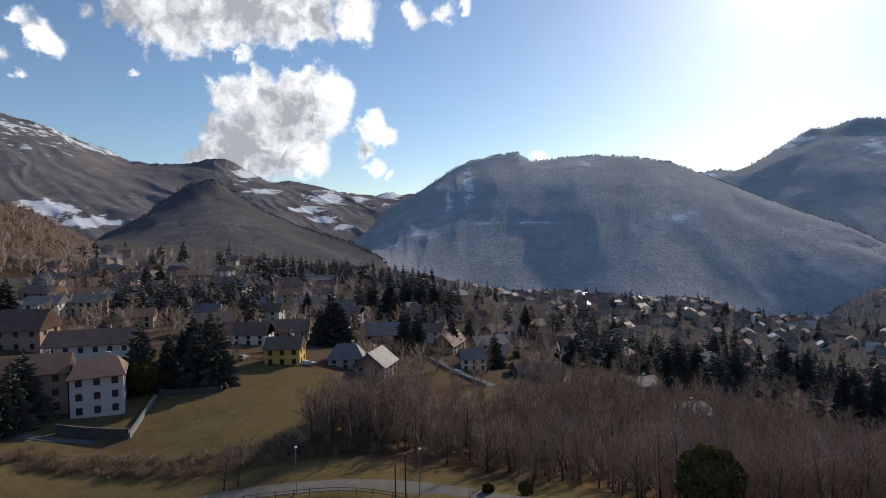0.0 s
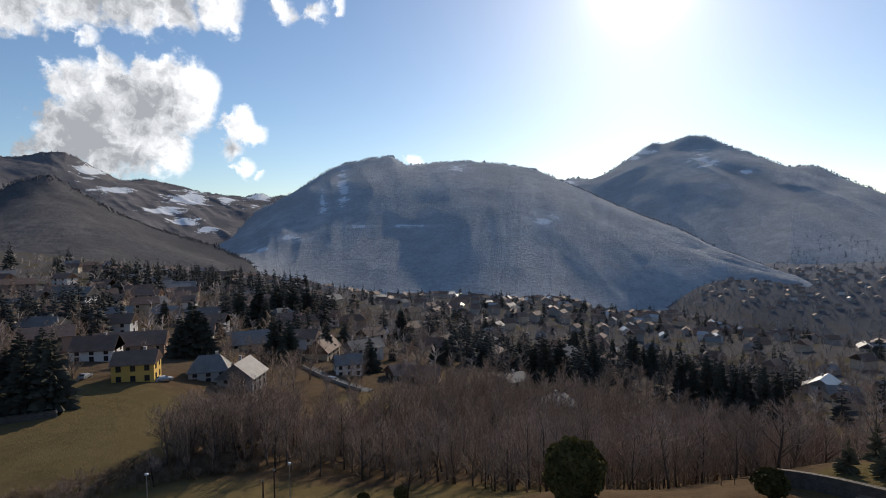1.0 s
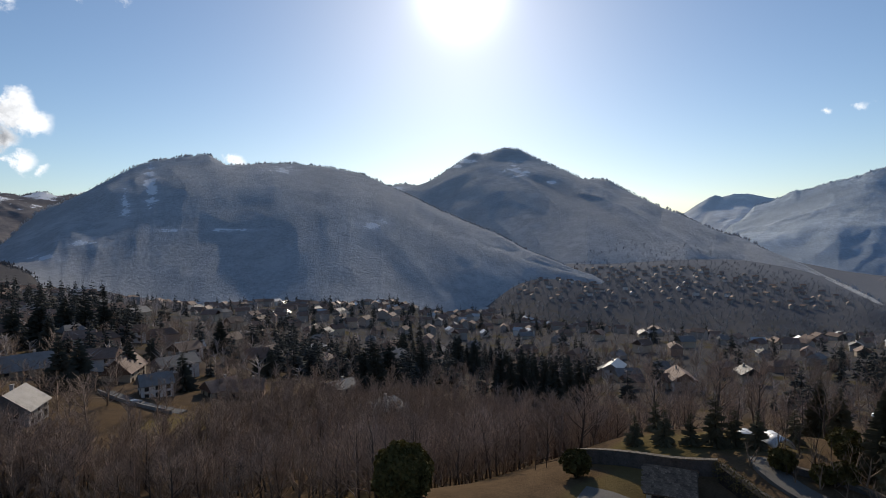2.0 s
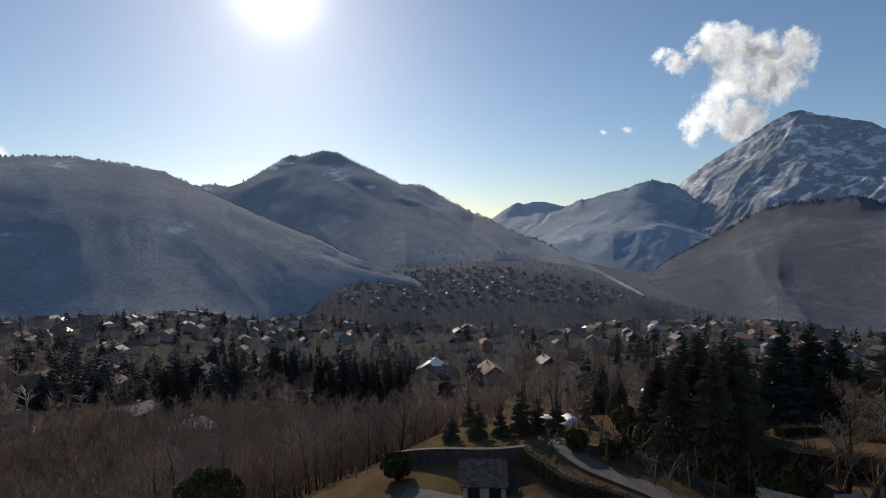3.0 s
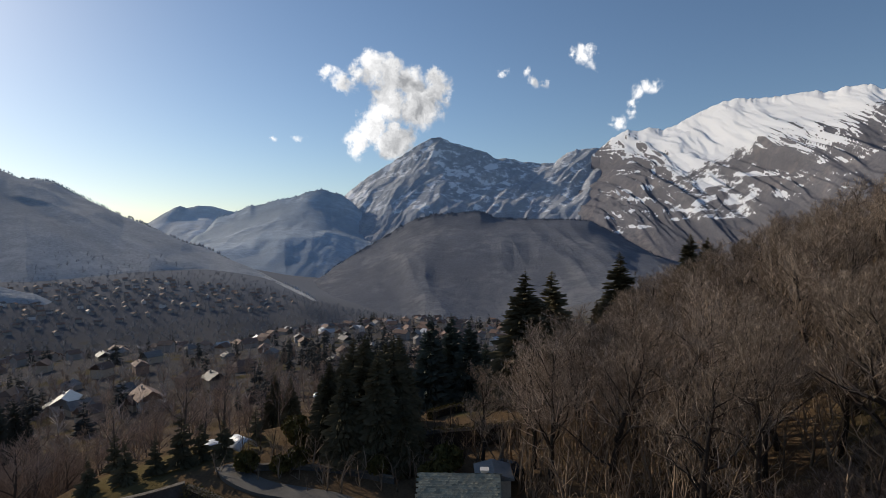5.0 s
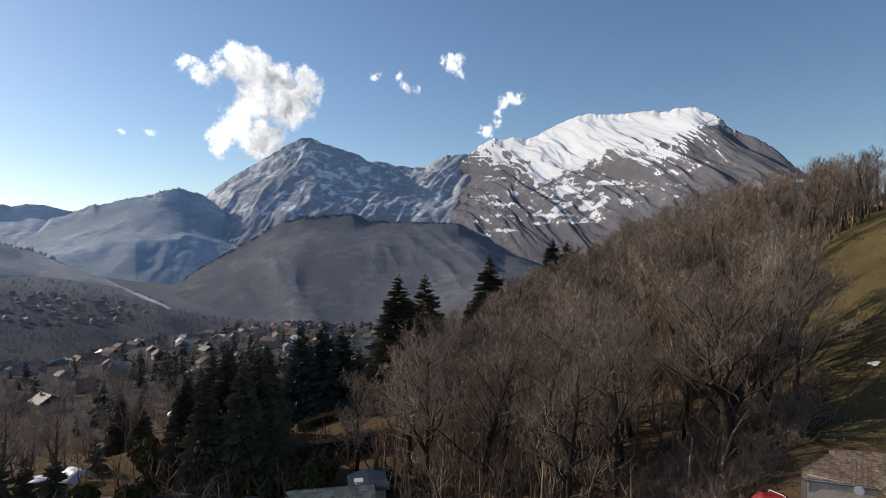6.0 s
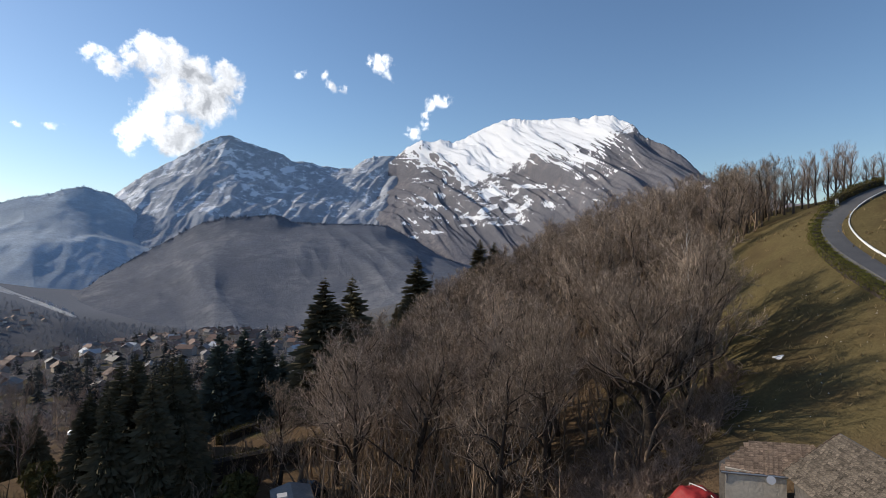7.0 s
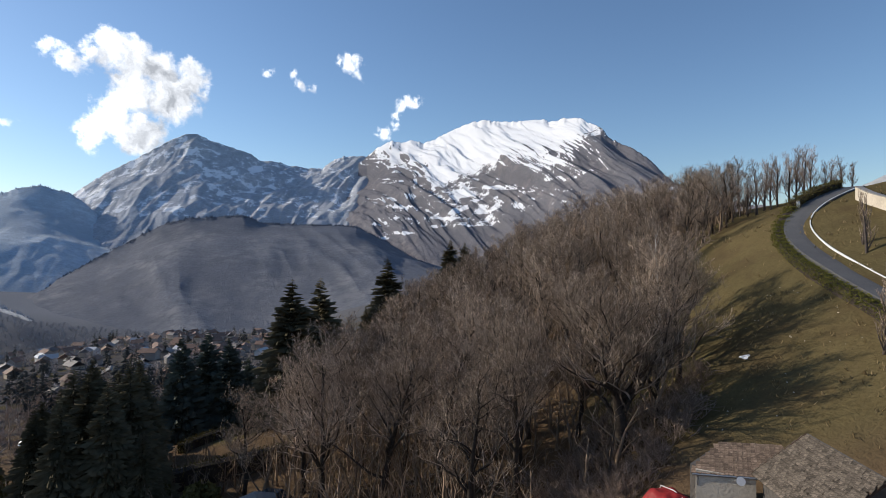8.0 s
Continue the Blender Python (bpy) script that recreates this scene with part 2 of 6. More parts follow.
M_BARKR = surface("grey_brown_bark", (0.07, 0.055, 0.045), (0.16, 0.13, 0.11), 1.5, 12, 0.95, 0.6, 0.02, 0.25)
M_MOSSR = surface("mossy_slates", (0.24, 0.225, 0.16), (0.40, 0.38, 0.28), 0.7, 5, 0.9, 0.6, 0.03, 0.2)
M_BIRCH = surface("pale_birch_bark", (0.40, 0.38, 0.35), (0.66, 0.64, 0.60), 1.5, 6, 0.8, 0.3, 0.01, 0.1)
M_TWIGD = leafy("dark_undergrowth_twigs", (0.10, 0.073, 0.052), (0.38, 0.28, 0.195), 0.8, 0.2, 0.3, 0.0)
M_DRY = leafy("dry_grass", (0.20, 0.15, 0.075), (0.40, 0.30, 0.16), 0.9, 0.1, 0.3)

m, nt, bsdf, tc = start_mat("window_glass", 0.08)
bsdf.inputs["Base Color"].default_value = (0.03, 0.035, 0.04, 1)
M_GLASS = m


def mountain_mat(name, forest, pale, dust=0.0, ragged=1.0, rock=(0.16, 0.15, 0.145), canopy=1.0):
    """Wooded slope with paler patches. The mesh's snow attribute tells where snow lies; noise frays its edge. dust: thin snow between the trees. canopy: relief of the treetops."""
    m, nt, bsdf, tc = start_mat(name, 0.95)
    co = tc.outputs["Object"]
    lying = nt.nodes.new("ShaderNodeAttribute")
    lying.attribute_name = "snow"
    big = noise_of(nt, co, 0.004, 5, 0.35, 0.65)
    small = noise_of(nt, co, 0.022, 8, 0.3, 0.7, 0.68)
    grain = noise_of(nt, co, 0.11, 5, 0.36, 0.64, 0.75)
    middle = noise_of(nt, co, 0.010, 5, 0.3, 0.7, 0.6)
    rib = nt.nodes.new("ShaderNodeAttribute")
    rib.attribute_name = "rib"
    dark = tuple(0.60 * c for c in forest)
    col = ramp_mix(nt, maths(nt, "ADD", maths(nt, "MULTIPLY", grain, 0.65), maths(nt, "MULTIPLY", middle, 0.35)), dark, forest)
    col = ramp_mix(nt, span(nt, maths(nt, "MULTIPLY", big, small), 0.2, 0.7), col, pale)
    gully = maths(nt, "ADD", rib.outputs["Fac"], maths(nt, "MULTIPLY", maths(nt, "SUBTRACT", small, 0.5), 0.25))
    # hollows between the ribs darkened in the colour, standing in for relief shade
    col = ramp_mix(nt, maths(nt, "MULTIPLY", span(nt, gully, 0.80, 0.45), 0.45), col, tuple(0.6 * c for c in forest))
    near_snow = span(nt, lying.outputs["Fac"], -0.9, 0.3)
    col = ramp_mix(nt, maths(nt, "MULTIPLY", near_snow, small), col, rock)
    if dust:
        col = ramp_mix(nt, maths(nt, "MULTIPLY", span(nt, grain, 0.45, 0.9), dust), col, (0.62, 0.64, 0.68))
    n = maths(nt, "SUBTRACT", maths(nt, "ADD", maths(nt, "ADD", maths(nt, "MULTIPLY", small, 0.4), maths(nt, "MULTIPLY", grain, 0.2)), maths(nt, "MULTIPLY", middle, 0.5)), 0.55)
    mask = span(nt, maths(nt, "ADD", lying.outputs["Fac"], maths(nt, "MULTIPLY", n, ragged)), 0.0, 0.13)
    # bare rock shows through the snow along the sharpest ribs
    crag = maths(nt, "MULTIPLY", span(nt, gully, 0.86, 1.02), span(nt, grain, 0.3, 0.8))
    col = ramp_mix(nt, maths(nt, "MULTIPLY", mask, maths(nt, "SUBTRACT", 1.0, maths(nt, "MULTIPLY", crag, 0.55))), col, (0.90, 0.91, 0.93))
    nt.links.new(col, bsdf.inputs["Base Color"])
    bsdf.inputs["Specular IOR Level"].default_value = 0.0
    bump_on(nt, bsdf, maths(nt, "ADD", maths(nt, "MULTIPLY", grain, canopy), maths(nt, "MULTIPLY", small, 0.5)), 0.45, 9.0)
    return m


# ---- mesh helpers ----
class Builder:
    """Gathers vertices and faces for one mesh."""

    def __init__(self):
        self.v, self.f = [], []

    def add(self, verts, faces):
        n = len(self.v)
        self.v.extend(verts)
        self.f.extend([tuple(i + n for i in face) for face in faces])

    def box(self, x0, y0, z0, x1, y1, z1):
        self.add([(x, y, z) for z in (z0, z1) for x, y in ((x0, y0), (x1, y0), (x1, y1), (x0, y1))],
                 [(3, 2, 1, 0), (4, 5, 6, 7), (0, 1, 5, 4), (1, 2, 6, 5), (2, 3, 7, 6), (3, 0, 4, 7)])

    def tube(self, pts, radii, sides=6, cap=True):
        n0 = len(self.v)
        k = len(pts)
        for i, (p, r) in enumerate(zip(pts, radii)):
            p = Vector(p)
            d = Vector(pts[min(i + 1, k - 1)]) - Vector(pts[max(i - 1, 0)])
            d = d.normalized() if d.length > 1e-9 else Vector((0, 0, 1))
            a = d.cross(Vector((0.31, 0.17, 0.93)) if abs(d.z) < 0.9 else Vector((1, 0, 0))).normalized()
            b = d.cross(a)
            for s in range(sides):
                t = 2 * math.pi * s / sides
                q = p + (a * math.cos(t) + b * math.sin(t)) * r
                self.v.append((q.x, q.y, q.z))
        for i in range(k - 1):
            for s in range(sides):
                a0, a1 = n0 + i * sides + s, n0 + i * sides + (s + 1) % sides
                self.f.append((a0, a1, a1 + sides, a0 + sides))
        if cap:
            self.f.append(tuple(n0 + s for s in reversed(range(sides))))
            self.f.append(tuple(n0 + (k - 1) * sides + s for s in range(sides)))

    def mesh(self, name, material, smooth=False):
        me = bpy.data.meshes.new(name)
        me.from_pydata(self.v, [], self.f)
        me.materials.append(material)
        if smooth:
            me.shade_smooth()
        me.update()
        return me


def part(name, builder, material, parent, label="", smooth=False):
    """One mesh object under a thing or a part."""
    me = builder.mesh(name, material, smooth) if isinstance(builder, Builder) else builder
    ob = new(name, me)
    ob.parent = parent
    if label:
        ob["label"] = label
    return ob


def empty(name, m):
    ob = new(name)
    ob.empty_display_size = 0.2
    ob.matrix_world = m
    return ob


def whole(name, builder, material, label, category, kind="", smooth=False, at=None):
    ob = new(name, builder.mesh(name, material, smooth) if isinstance(builder, Builder) else builder)
    if at is not None:
        ob.matrix_world = at
    return tagged(ob, label, category, kind=kind)


# ---- terrain ----
# Spot heights in three belts: compass bearing, distance, height against the first eye.
NEAR = [(125, 36, -15.5), (116, 38, -15.4), (110, 45, -19), (100, 60, -21), (90, 85, -25.5), (125, 55, -10.5), (121, 73, -9.5), (132, 80, 3), (140, 75, 4), (144, 85, 8.5),
        (132, 100, 4.5), (140, 105, 7.5), (120, 110, -3), (105, 110, -13), (116, 150, -2), (88, 86, -26), (80, 100, -30), (74, 128, -38),
        (60, 66, -25), (50, 71, -26.5), (51, 58, -28.5), (62, 54, -26.5), (49, 86, -29.5), (26, 57, -27), (0, 87, -43), (-20, 90, -43), (-38, 90, -43.5), (0, 0, -33), (145, 30, -14)]
MIDDLE = [(-33, 127, -42), (-15, 155, -40), (5, 112, -49), (30, 100, -46), (40, 150, -60), (30, 200, -64), (10, 200, -54), (15, 150, -52),
          (0, 250, -52), (-30, 250, -36), (-20, 400, -38), (-38, 300, -28), (-40, 200, -33), (-15, 600, -40), (0, 500, -56), (45, 300, -85),
          (60, 250, -72), (75, 250, -68), (30, 350, -85), (95, 200, -45), (110, 250, -30), (150, 150, 14)]
OUTER = [(12, 600, -86), (0, 800, -88), (0, 1000, -118), (-5, 700, -62), (25, 500, -95), (35, 600, -115), (45, 740, -132), (60, 600, -112), (75, 600, -105), (88, 500, -100),
         (12, 900, -114), (25, 900, -122), (35, 880, -131), (55, 720, -131), (65, 780, -135), (72, 900, -141), (80, 1000, -149), (88, 1000, -152),
         (12, 1100, -165), (25, 1100, -182), (35, 1050, -186), (45, 930, -188), (55, 920, -192), (65, 980, -196), (72, 1150, -196), (80, 1300, -202), (88, 1300, -206),
         (38, 1230, -142), (45, 1180, -162), (53, 1300, -155), (62, 1300, -158), (68, 1380, -164), (38, 1500, -130), (45, 1750, -107), (54, 1800, -95), (62, 1700, -128),
         (68, 1600, -170), (74, 1650, -196), (74, 2500, -190), (74, 3800, -176), (20, 1600, -150), (90, 2000, -190), (-20, 1000, -30), (110, 700, -80), (-40, 700, -10)]
BEHIND = [(180, 60, -12), (180, 150, 15), (-90, 60, -36), (-90, 200, -20), (180, 500, 60), (-120, 500, 30), (145, 500, 20),
          (0, 4900, -100), (45, 4900, -100), (90, 4900, -100), (135, 4900, -60), (180, 4900, 60), (-135, 4900, 60), (-90, 4900, 0), (-45, 4900, -50)]


def warp(x, y):
    r = np.hypot(x, y)
    k = np.log1p(r / 40) / np.maximum(r, 1e-6)
    return x * k, y * k


spots = np.array(NEAR + MIDDLE + OUTER + BEHIND, float)
sx, sy = warp(spots[:, 1] * np.sin(np.radians(spots[:, 0])), spots[:, 1] * np.cos(np.radians(spots[:, 0])))


def bend(d2):
    return 0.5 * d2 * np.log(d2 + 1e-9)


count = len(spots)
system = np.zeros((count + 3, count + 3))
system[:count, :count] = bend((sx[:, None] - sx) ** 2 + (sy[:, None] - sy) ** 2) + np.eye(count) * 0.002
system[:count, count:] = np.stack([np.ones(count), sx, sy], 1)
system[count:, :count] = system[:count, count:].T
weights = np.linalg.solve(system, np.concatenate([spots[:, 2], np.zeros(3)]))


def grounds(x, y):
    """Heights of the ground at arrays of places."""
    x, y = np.asarray(x, float), np.asarray(y, float)
    out = np.empty(x.shape)
    flat_x, flat_y, flat = x.ravel(), y.ravel(), out.ravel()
    for i in range(0, flat.size, 20000):
        u, v = warp(flat_x[i:i + 20000], flat_y[i:i + 20000])
        d = bend((u[:, None] - sx) ** 2 + (v[:, None] - sy) ** 2)
        flat[i:i + 20000] = EYE + d @ weights[:count] + weights[count] + weights[count + 1] * u + weights[count + 2] * v
    return flat.reshape(x.shape)


def ground(x, y):
    return float(grounds([x], [y])[0])


# ---- end of terrain ----

# ---- ground sheet ----
# Grassland: x, y, half-axes, turn in degrees.
MEADOWS = [(-52, 133, 24, 30, 35), (-30, 92, 44, 12, 0), (-78, 118, 16, 14, 0), (-66, 96, 40, 8, 5), (5, 92, 26, 9, -12), (-10, 75, 60, 16, 0),
           (50, -40, 23, 17, -30), (62, -62, 40, 22, -40), (42, -54, 28, 24, 0), (57, 47, 9, 6, 30), (68, 42, 8, 7, 0), (98, 12, 9, 6, 0),
           (16, 165, 12, 9, 20), (45, 42, 6, 5, 0), (600, 330, 40, 22, 20), (830, 160, 60, 25, 0)]


def cover(x, y):
    """How far the ground is grassland, 0 to 1."""
    g = np.zeros_like(x)
    for cx, cy, a, b, turn in MEADOWS:
        c, s = math.cos(radians(turn)), math.sin(radians(turn))
        u, v = ((x - cx) * c + (y - cy) * s) / a, (-(x - cx) * s + (y - cy) * c) / b
        g = np.maximum(g, np.clip((1.12 - np.hypot(u, v)) / 0.24, 0, 1))
    return g


def ground_material():
    m, nt, bsdf, tc = start_mat("ground_cover", 0.95)
    co = tc.outputs["Object"]
    at = nt.nodes.new("ShaderNodeAttribute")
    at.attribute_name = "grass"
    far = nt.nodes.new("ShaderNodeAttribute")
    far.attribute_name = "far"
    big = noise_of(nt, co, 0.05, 5)
    mid = noise_of(nt, co, 0.35, 6, 0.3, 0.7, 0.7)
    fine = noise_of(nt, co, 3.5, 5, 0.3, 0.7, 0.7)
    grass = ramp_mix(nt, mid, (0.125, 0.096, 0.042), (0.20, 0.15, 0.07))
    grass = ramp_mix(nt, maths(nt, "MULTIPLY", big, 0.6), grass, (0.25, 0.18, 0.09))
    grass = ramp_mix(nt, maths(nt, "MULTIPLY", fine, 0.45), grass, (0.09, 0.07, 0.03))
    worn = nt.nodes.new("ShaderNodeAttribute")
    worn.attribute_name = "pasture"
    grazed = ramp_mix(nt, mid, (0.085, 0.073, 0.037), (0.155, 0.13, 0.064))
    grazed = ramp_mix(nt, maths(nt, "MULTIPLY", big, 0.7), grazed, (0.19, 0.145, 0.07))
    grazed = ramp_mix(nt, maths(nt, "MULTIPLY", fine, 0.5), grazed, (0.065, 0.05, 0.021))
    grazed = ramp_mix(nt, maths(nt, "MULTIPLY", noise_of(nt, co, 0.16, 5, 0.5, 0.68), 0.6), grazed, (0.085, 0.058, 0.034))
    grass = ramp_mix(nt, worn.outputs["Fac"], grass, grazed)
    litter = ramp_mix(nt, mid, (0.065, 0.046, 0.031), (0.14, 0.096, 0.058))
    litter = ramp_mix(nt, maths(nt, "MULTIPLY", fine, 0.5), litter, (0.24, 0.16, 0.09))
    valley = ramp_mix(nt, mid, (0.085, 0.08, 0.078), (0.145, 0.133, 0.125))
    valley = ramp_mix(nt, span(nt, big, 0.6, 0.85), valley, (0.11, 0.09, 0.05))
    # haze put into the colour: ground pales from 950 m, further from 1350
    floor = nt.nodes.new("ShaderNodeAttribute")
    floor.attribute_name = "valley_haze"
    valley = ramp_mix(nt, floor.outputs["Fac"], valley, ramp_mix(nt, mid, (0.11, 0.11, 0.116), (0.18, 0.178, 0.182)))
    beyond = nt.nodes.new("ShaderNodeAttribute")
    beyond.attribute_name = "far_slope_haze"
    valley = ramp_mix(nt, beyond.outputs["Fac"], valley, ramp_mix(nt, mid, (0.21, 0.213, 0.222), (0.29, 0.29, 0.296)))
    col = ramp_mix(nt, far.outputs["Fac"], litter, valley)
    col = ramp_mix(nt, at.outputs["Fac"], col, grass)
    nt.links.new(col, bsdf.inputs["Base Color"])
    bsdf.inputs["Specular IOR Level"].default_value = 0.0
    bump_on(nt, bsdf, maths(nt, "ADD", fine, mid), 0.7, 0.12)
    return m


M_GROUND = ground_material()
rings = np.concatenate([np.linspace(0.5, 20, 12, endpoint=False), np.exp(np.linspace(math.log(20), math.log(4900), 250))])
steps = 460
bearing = np.linspace(0, 2 * np.pi, steps, endpoint=False)
gx, gy = np.outer(rings, np.sin(bearing)), np.outer(rings, np.cos(bearing))
gz = grounds(gx, gy)
rough = np.zeros_like(gz)
for k, (wave, high) in enumerate(((3.1, 0.10), (7.7, 0.22), (19, 0.45))):
    rough += high * np.sin(gx / wave * 2 + 1.7 * np.sin(gy / wave * 1.3 + k)) * np.cos(gy / wave * 2.1 + 1.3 * np.sin(gx / wave * 1.1 + 2 * k))
grass = cover(gx, gy)
gz += rough * np.where(gz > 22, 0.5, 0.35) * np.clip(np.hypot(gx, gy) / 30, 0, 1)
verts = np.stack([gx, gy, gz], -1).reshape(-1, 3)
nr = len(rings)
i0 = (np.arange(nr - 1)[:, None] * steps + np.arange(steps)).ravel()
i1 = (np.arange(nr - 1)[:, None] * steps + (np.arange(steps) + 1) % steps).ravel()
faces = np.stack([i0, i1, i1 + steps, i0 + steps], 1)
me = bpy.data.meshes.new("ground")
me.from_pydata(verts.tolist(), [], faces.tolist() + [tuple(range(steps))[::-1]])
me.attributes.new("grass", "FLOAT", "POINT").data.foreach_set("value", grass.ravel().astype(np.float32))
me.attributes.new("pasture", "FLOAT", "POINT").data.foreach_set("value", np.clip((gx - gy) / 40, 0, 1).ravel().astype(np.float32))
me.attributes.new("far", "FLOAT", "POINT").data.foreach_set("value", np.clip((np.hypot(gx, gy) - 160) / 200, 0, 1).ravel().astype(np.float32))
# distance masks for the haze in the ground colour
me.attributes.new("valley_haze", "FLOAT", "POINT").data.foreach_set("value", np.clip((np.hypot(gx, gy) - 950) / 350, 0, 1).ravel().astype(np.float32))
me.attributes.new("far_slope_haze", "FLOAT", "POINT").data.foreach_set("value", np.clip((np.hypot(gx, gy) - 1350) / 450, 0, 1).ravel().astype(np.float32))
me.materials.append(M_GROUND)
me.shade_smooth()
me.update()
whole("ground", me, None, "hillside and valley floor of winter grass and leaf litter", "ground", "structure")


# ---- mountains ----
def ridged(u, v, seed, octaves=5):
    """Ridged noise on arrays, 0 to 1."""
    out, amp, total, f = np.zeros_like(u), 1.0, 0.0, 1.0
    rng = np.random.RandomState(seed)
    for _ in range(octaves):
        table = rng.rand(257, 257)
        a, b = (u * f + rng.rand() * 99) % 256, (v * f + rng.rand() * 99) % 256
        ia, ib = a.astype(int), b.astype(int)
        fa, fb = a - ia, b - ib
        fa, fb = fa * fa * (3 - 2 * fa), fb * fb * (3 - 2 * fb)
        n = (table[ia, ib] * (1 - fa) + table[ia + 1, ib] * fa) * (1 - fb) + (table[ia, ib + 1] * (1 - fa) + table[ia + 1, ib + 1] * fa) * fb
        out += amp * (1 - np.abs(2 * n - 1))
        total += amp
        amp, f = amp * 0.5, f * 2.03
    return out / total


def mountain(name, label, crest, foot, material, seed, snow=(), line=(), relief=0.12, jag=5.0, curve=0.9, step=0.2, size=520, woods=0, wood_span=(0, 0.03), wood_mat=None, tall=14, rows=64, stretch=3.0, fields=(), sharp=0.6, lean=0.3, fine=0.3, bare=()):
    """crest: bearing, elevation angle in degrees, distance, along the skyline. foot: distances at which the slope meets the valley, by bearing.
    size, stretch, lean: breadth of the spurs, how far they run down the slope, and how far they slant."""
    c, f = np.array(crest, float), np.array(foot, float)
    az = np.arange(c[0, 0], c[-1, 0] + 1e-6, step)
    el, dist = np.interp(az, c[:, 0], c[:, 1]), np.interp(az, c[:, 0], c[:, 2])
    top = EYE + dist * np.tan(np.radians(el))
    near = np.exp(-0.5 * ((az[:, None] - az) / 3.0) ** 2)
    soft = near @ top / near.sum(1)
    jags = jag * 2 * (ridged(az * 2.1, az * 0, seed + 5, 5) - 0.62)
    v = np.concatenate([np.linspace(-0.5, 0, 6, endpoint=False), np.linspace(0, 1, rows) ** 1.15])
    A, V = np.meshgrid(az, v)
    w = np.clip(V / 0.2, 0, 1)
    w = w * w * (3 - 2 * w)
    drift = A + 2.2 * (ridged(A * 0.12, V * 1.5, seed + 3, 3) - 0.6) * np.clip(V * 4, 0, 1)
    D0 = np.interp(A, az, dist)
    Z0 = np.interp(drift, az, top) * (1 - w) + np.interp(drift, az, soft) * w + np.interp(A, az, jags) * np.clip(1 - np.abs(V) * 14, 0, 1)
    run = D0 - np.interp(A, f[:, 0], f[:, 1])
    R = D0 - run * V
    X, Y = R * np.sin(np.radians(A)), R * np.cos(np.radians(A))
    base = grounds(X, Y) - 6
    fall = np.where(V >= 0, np.abs(V) ** curve, np.abs(V) * 1.5)
    Z = Z0 + (np.minimum(base, Z0 - 1) - Z0) * np.clip(fall, 0, 1)
    env = np.clip(V, 0, 1) ** sharp * (1 - np.clip(V, 0, 1)) ** 0.55 * 1.5
    across, down = np.radians(A - c[0, 0]) * D0, run * V
    wob = 0.5 * ridged(across / size * 0.6, down / size * 0.6, seed + 9, 3)
    spur = ridged((across + lean * down) / size + wob, down / (stretch * size) + 0.4 * wob, seed, 3)
    detail = ridged((across + lean * down) / (0.3 * size) + 2 * wob, down / (0.75 * size) + wob, seed + 1, 5)
    n = (1 - fine) * spur + fine * detail
    Z += env * (n - 0.6) * relief * size
    end = np.clip(np.minimum(A - c[0, 0], c[-1, 0] - A) / 2.5, 0, 1)
    Z = (base - 8) * (1 - end) + Z * end
    E = np.degrees(np.arctan2(Z - EYE, R))
    lying = np.full(A.shape, -2.0)
    if line:
        l = np.array(line, float)
        lying = (E - np.interp(A, l[:, 0], l[:, 1])) / 1.6
    for pa, pe, ra, re, *weak in snow:
        lying = np.maximum(lying, (1 - np.hypot((A - pa) / ra, (E - pe) / re)) * (weak[0] if weak else 0.8) - (0.25 if weak else 0))
    for a0, a1, e0, e1, level, gain, clefts in fields:
        inner = np.clip(np.minimum(A - a0, a1 - A) / 1.5, 0, 1) * np.clip(np.minimum(E - e0, e1 - E) / 0.5, 0, 1)
        drifts = (1 - clefts) * ridged(A * 0.7 + 0.9 * E, E * 1.5 - 0.25 * A, seed + 21, 6) + clefts * (1.25 - n)
        lying = np.maximum(lying, np.where(inner > 0, (drifts - level) * gain - (1 - inner) * 1.2, -2))
    # wind-swept rock where the ribs are steepest
    cross = np.abs(np.gradient(Z, axis=1) / np.gradient(across, axis=1))
    for a0, a1, amount in bare:
        lying -= amount * np.clip((cross - 0.35) / 0.5, 0, 1) * np.clip(np.minimum(A - a0, a1 - A) / 2, 0, 1)
    rows, cols = A.shape
    vs = np.stack([X, Y, Z], -1).reshape(-1, 3)
    q = (np.arange(rows - 1)[:, None] * cols + np.arange(cols - 1)).ravel()
    me = bpy.data.meshes.new(name)
    me.from_pydata(vs.tolist(), [], np.stack([q, q + cols, q + cols + 1, q + 1], 1).tolist())
    me.attributes.new("snow", "FLOAT", "POINT").data.foreach_set("value", lying.ravel().astype(np.float32))
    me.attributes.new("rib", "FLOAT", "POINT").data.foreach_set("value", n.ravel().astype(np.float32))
    me.materials.append(material)
    me.shade_smooth()
    me.update()
    ob = tagged(new(name, me), label, "mountain", kind="structure")
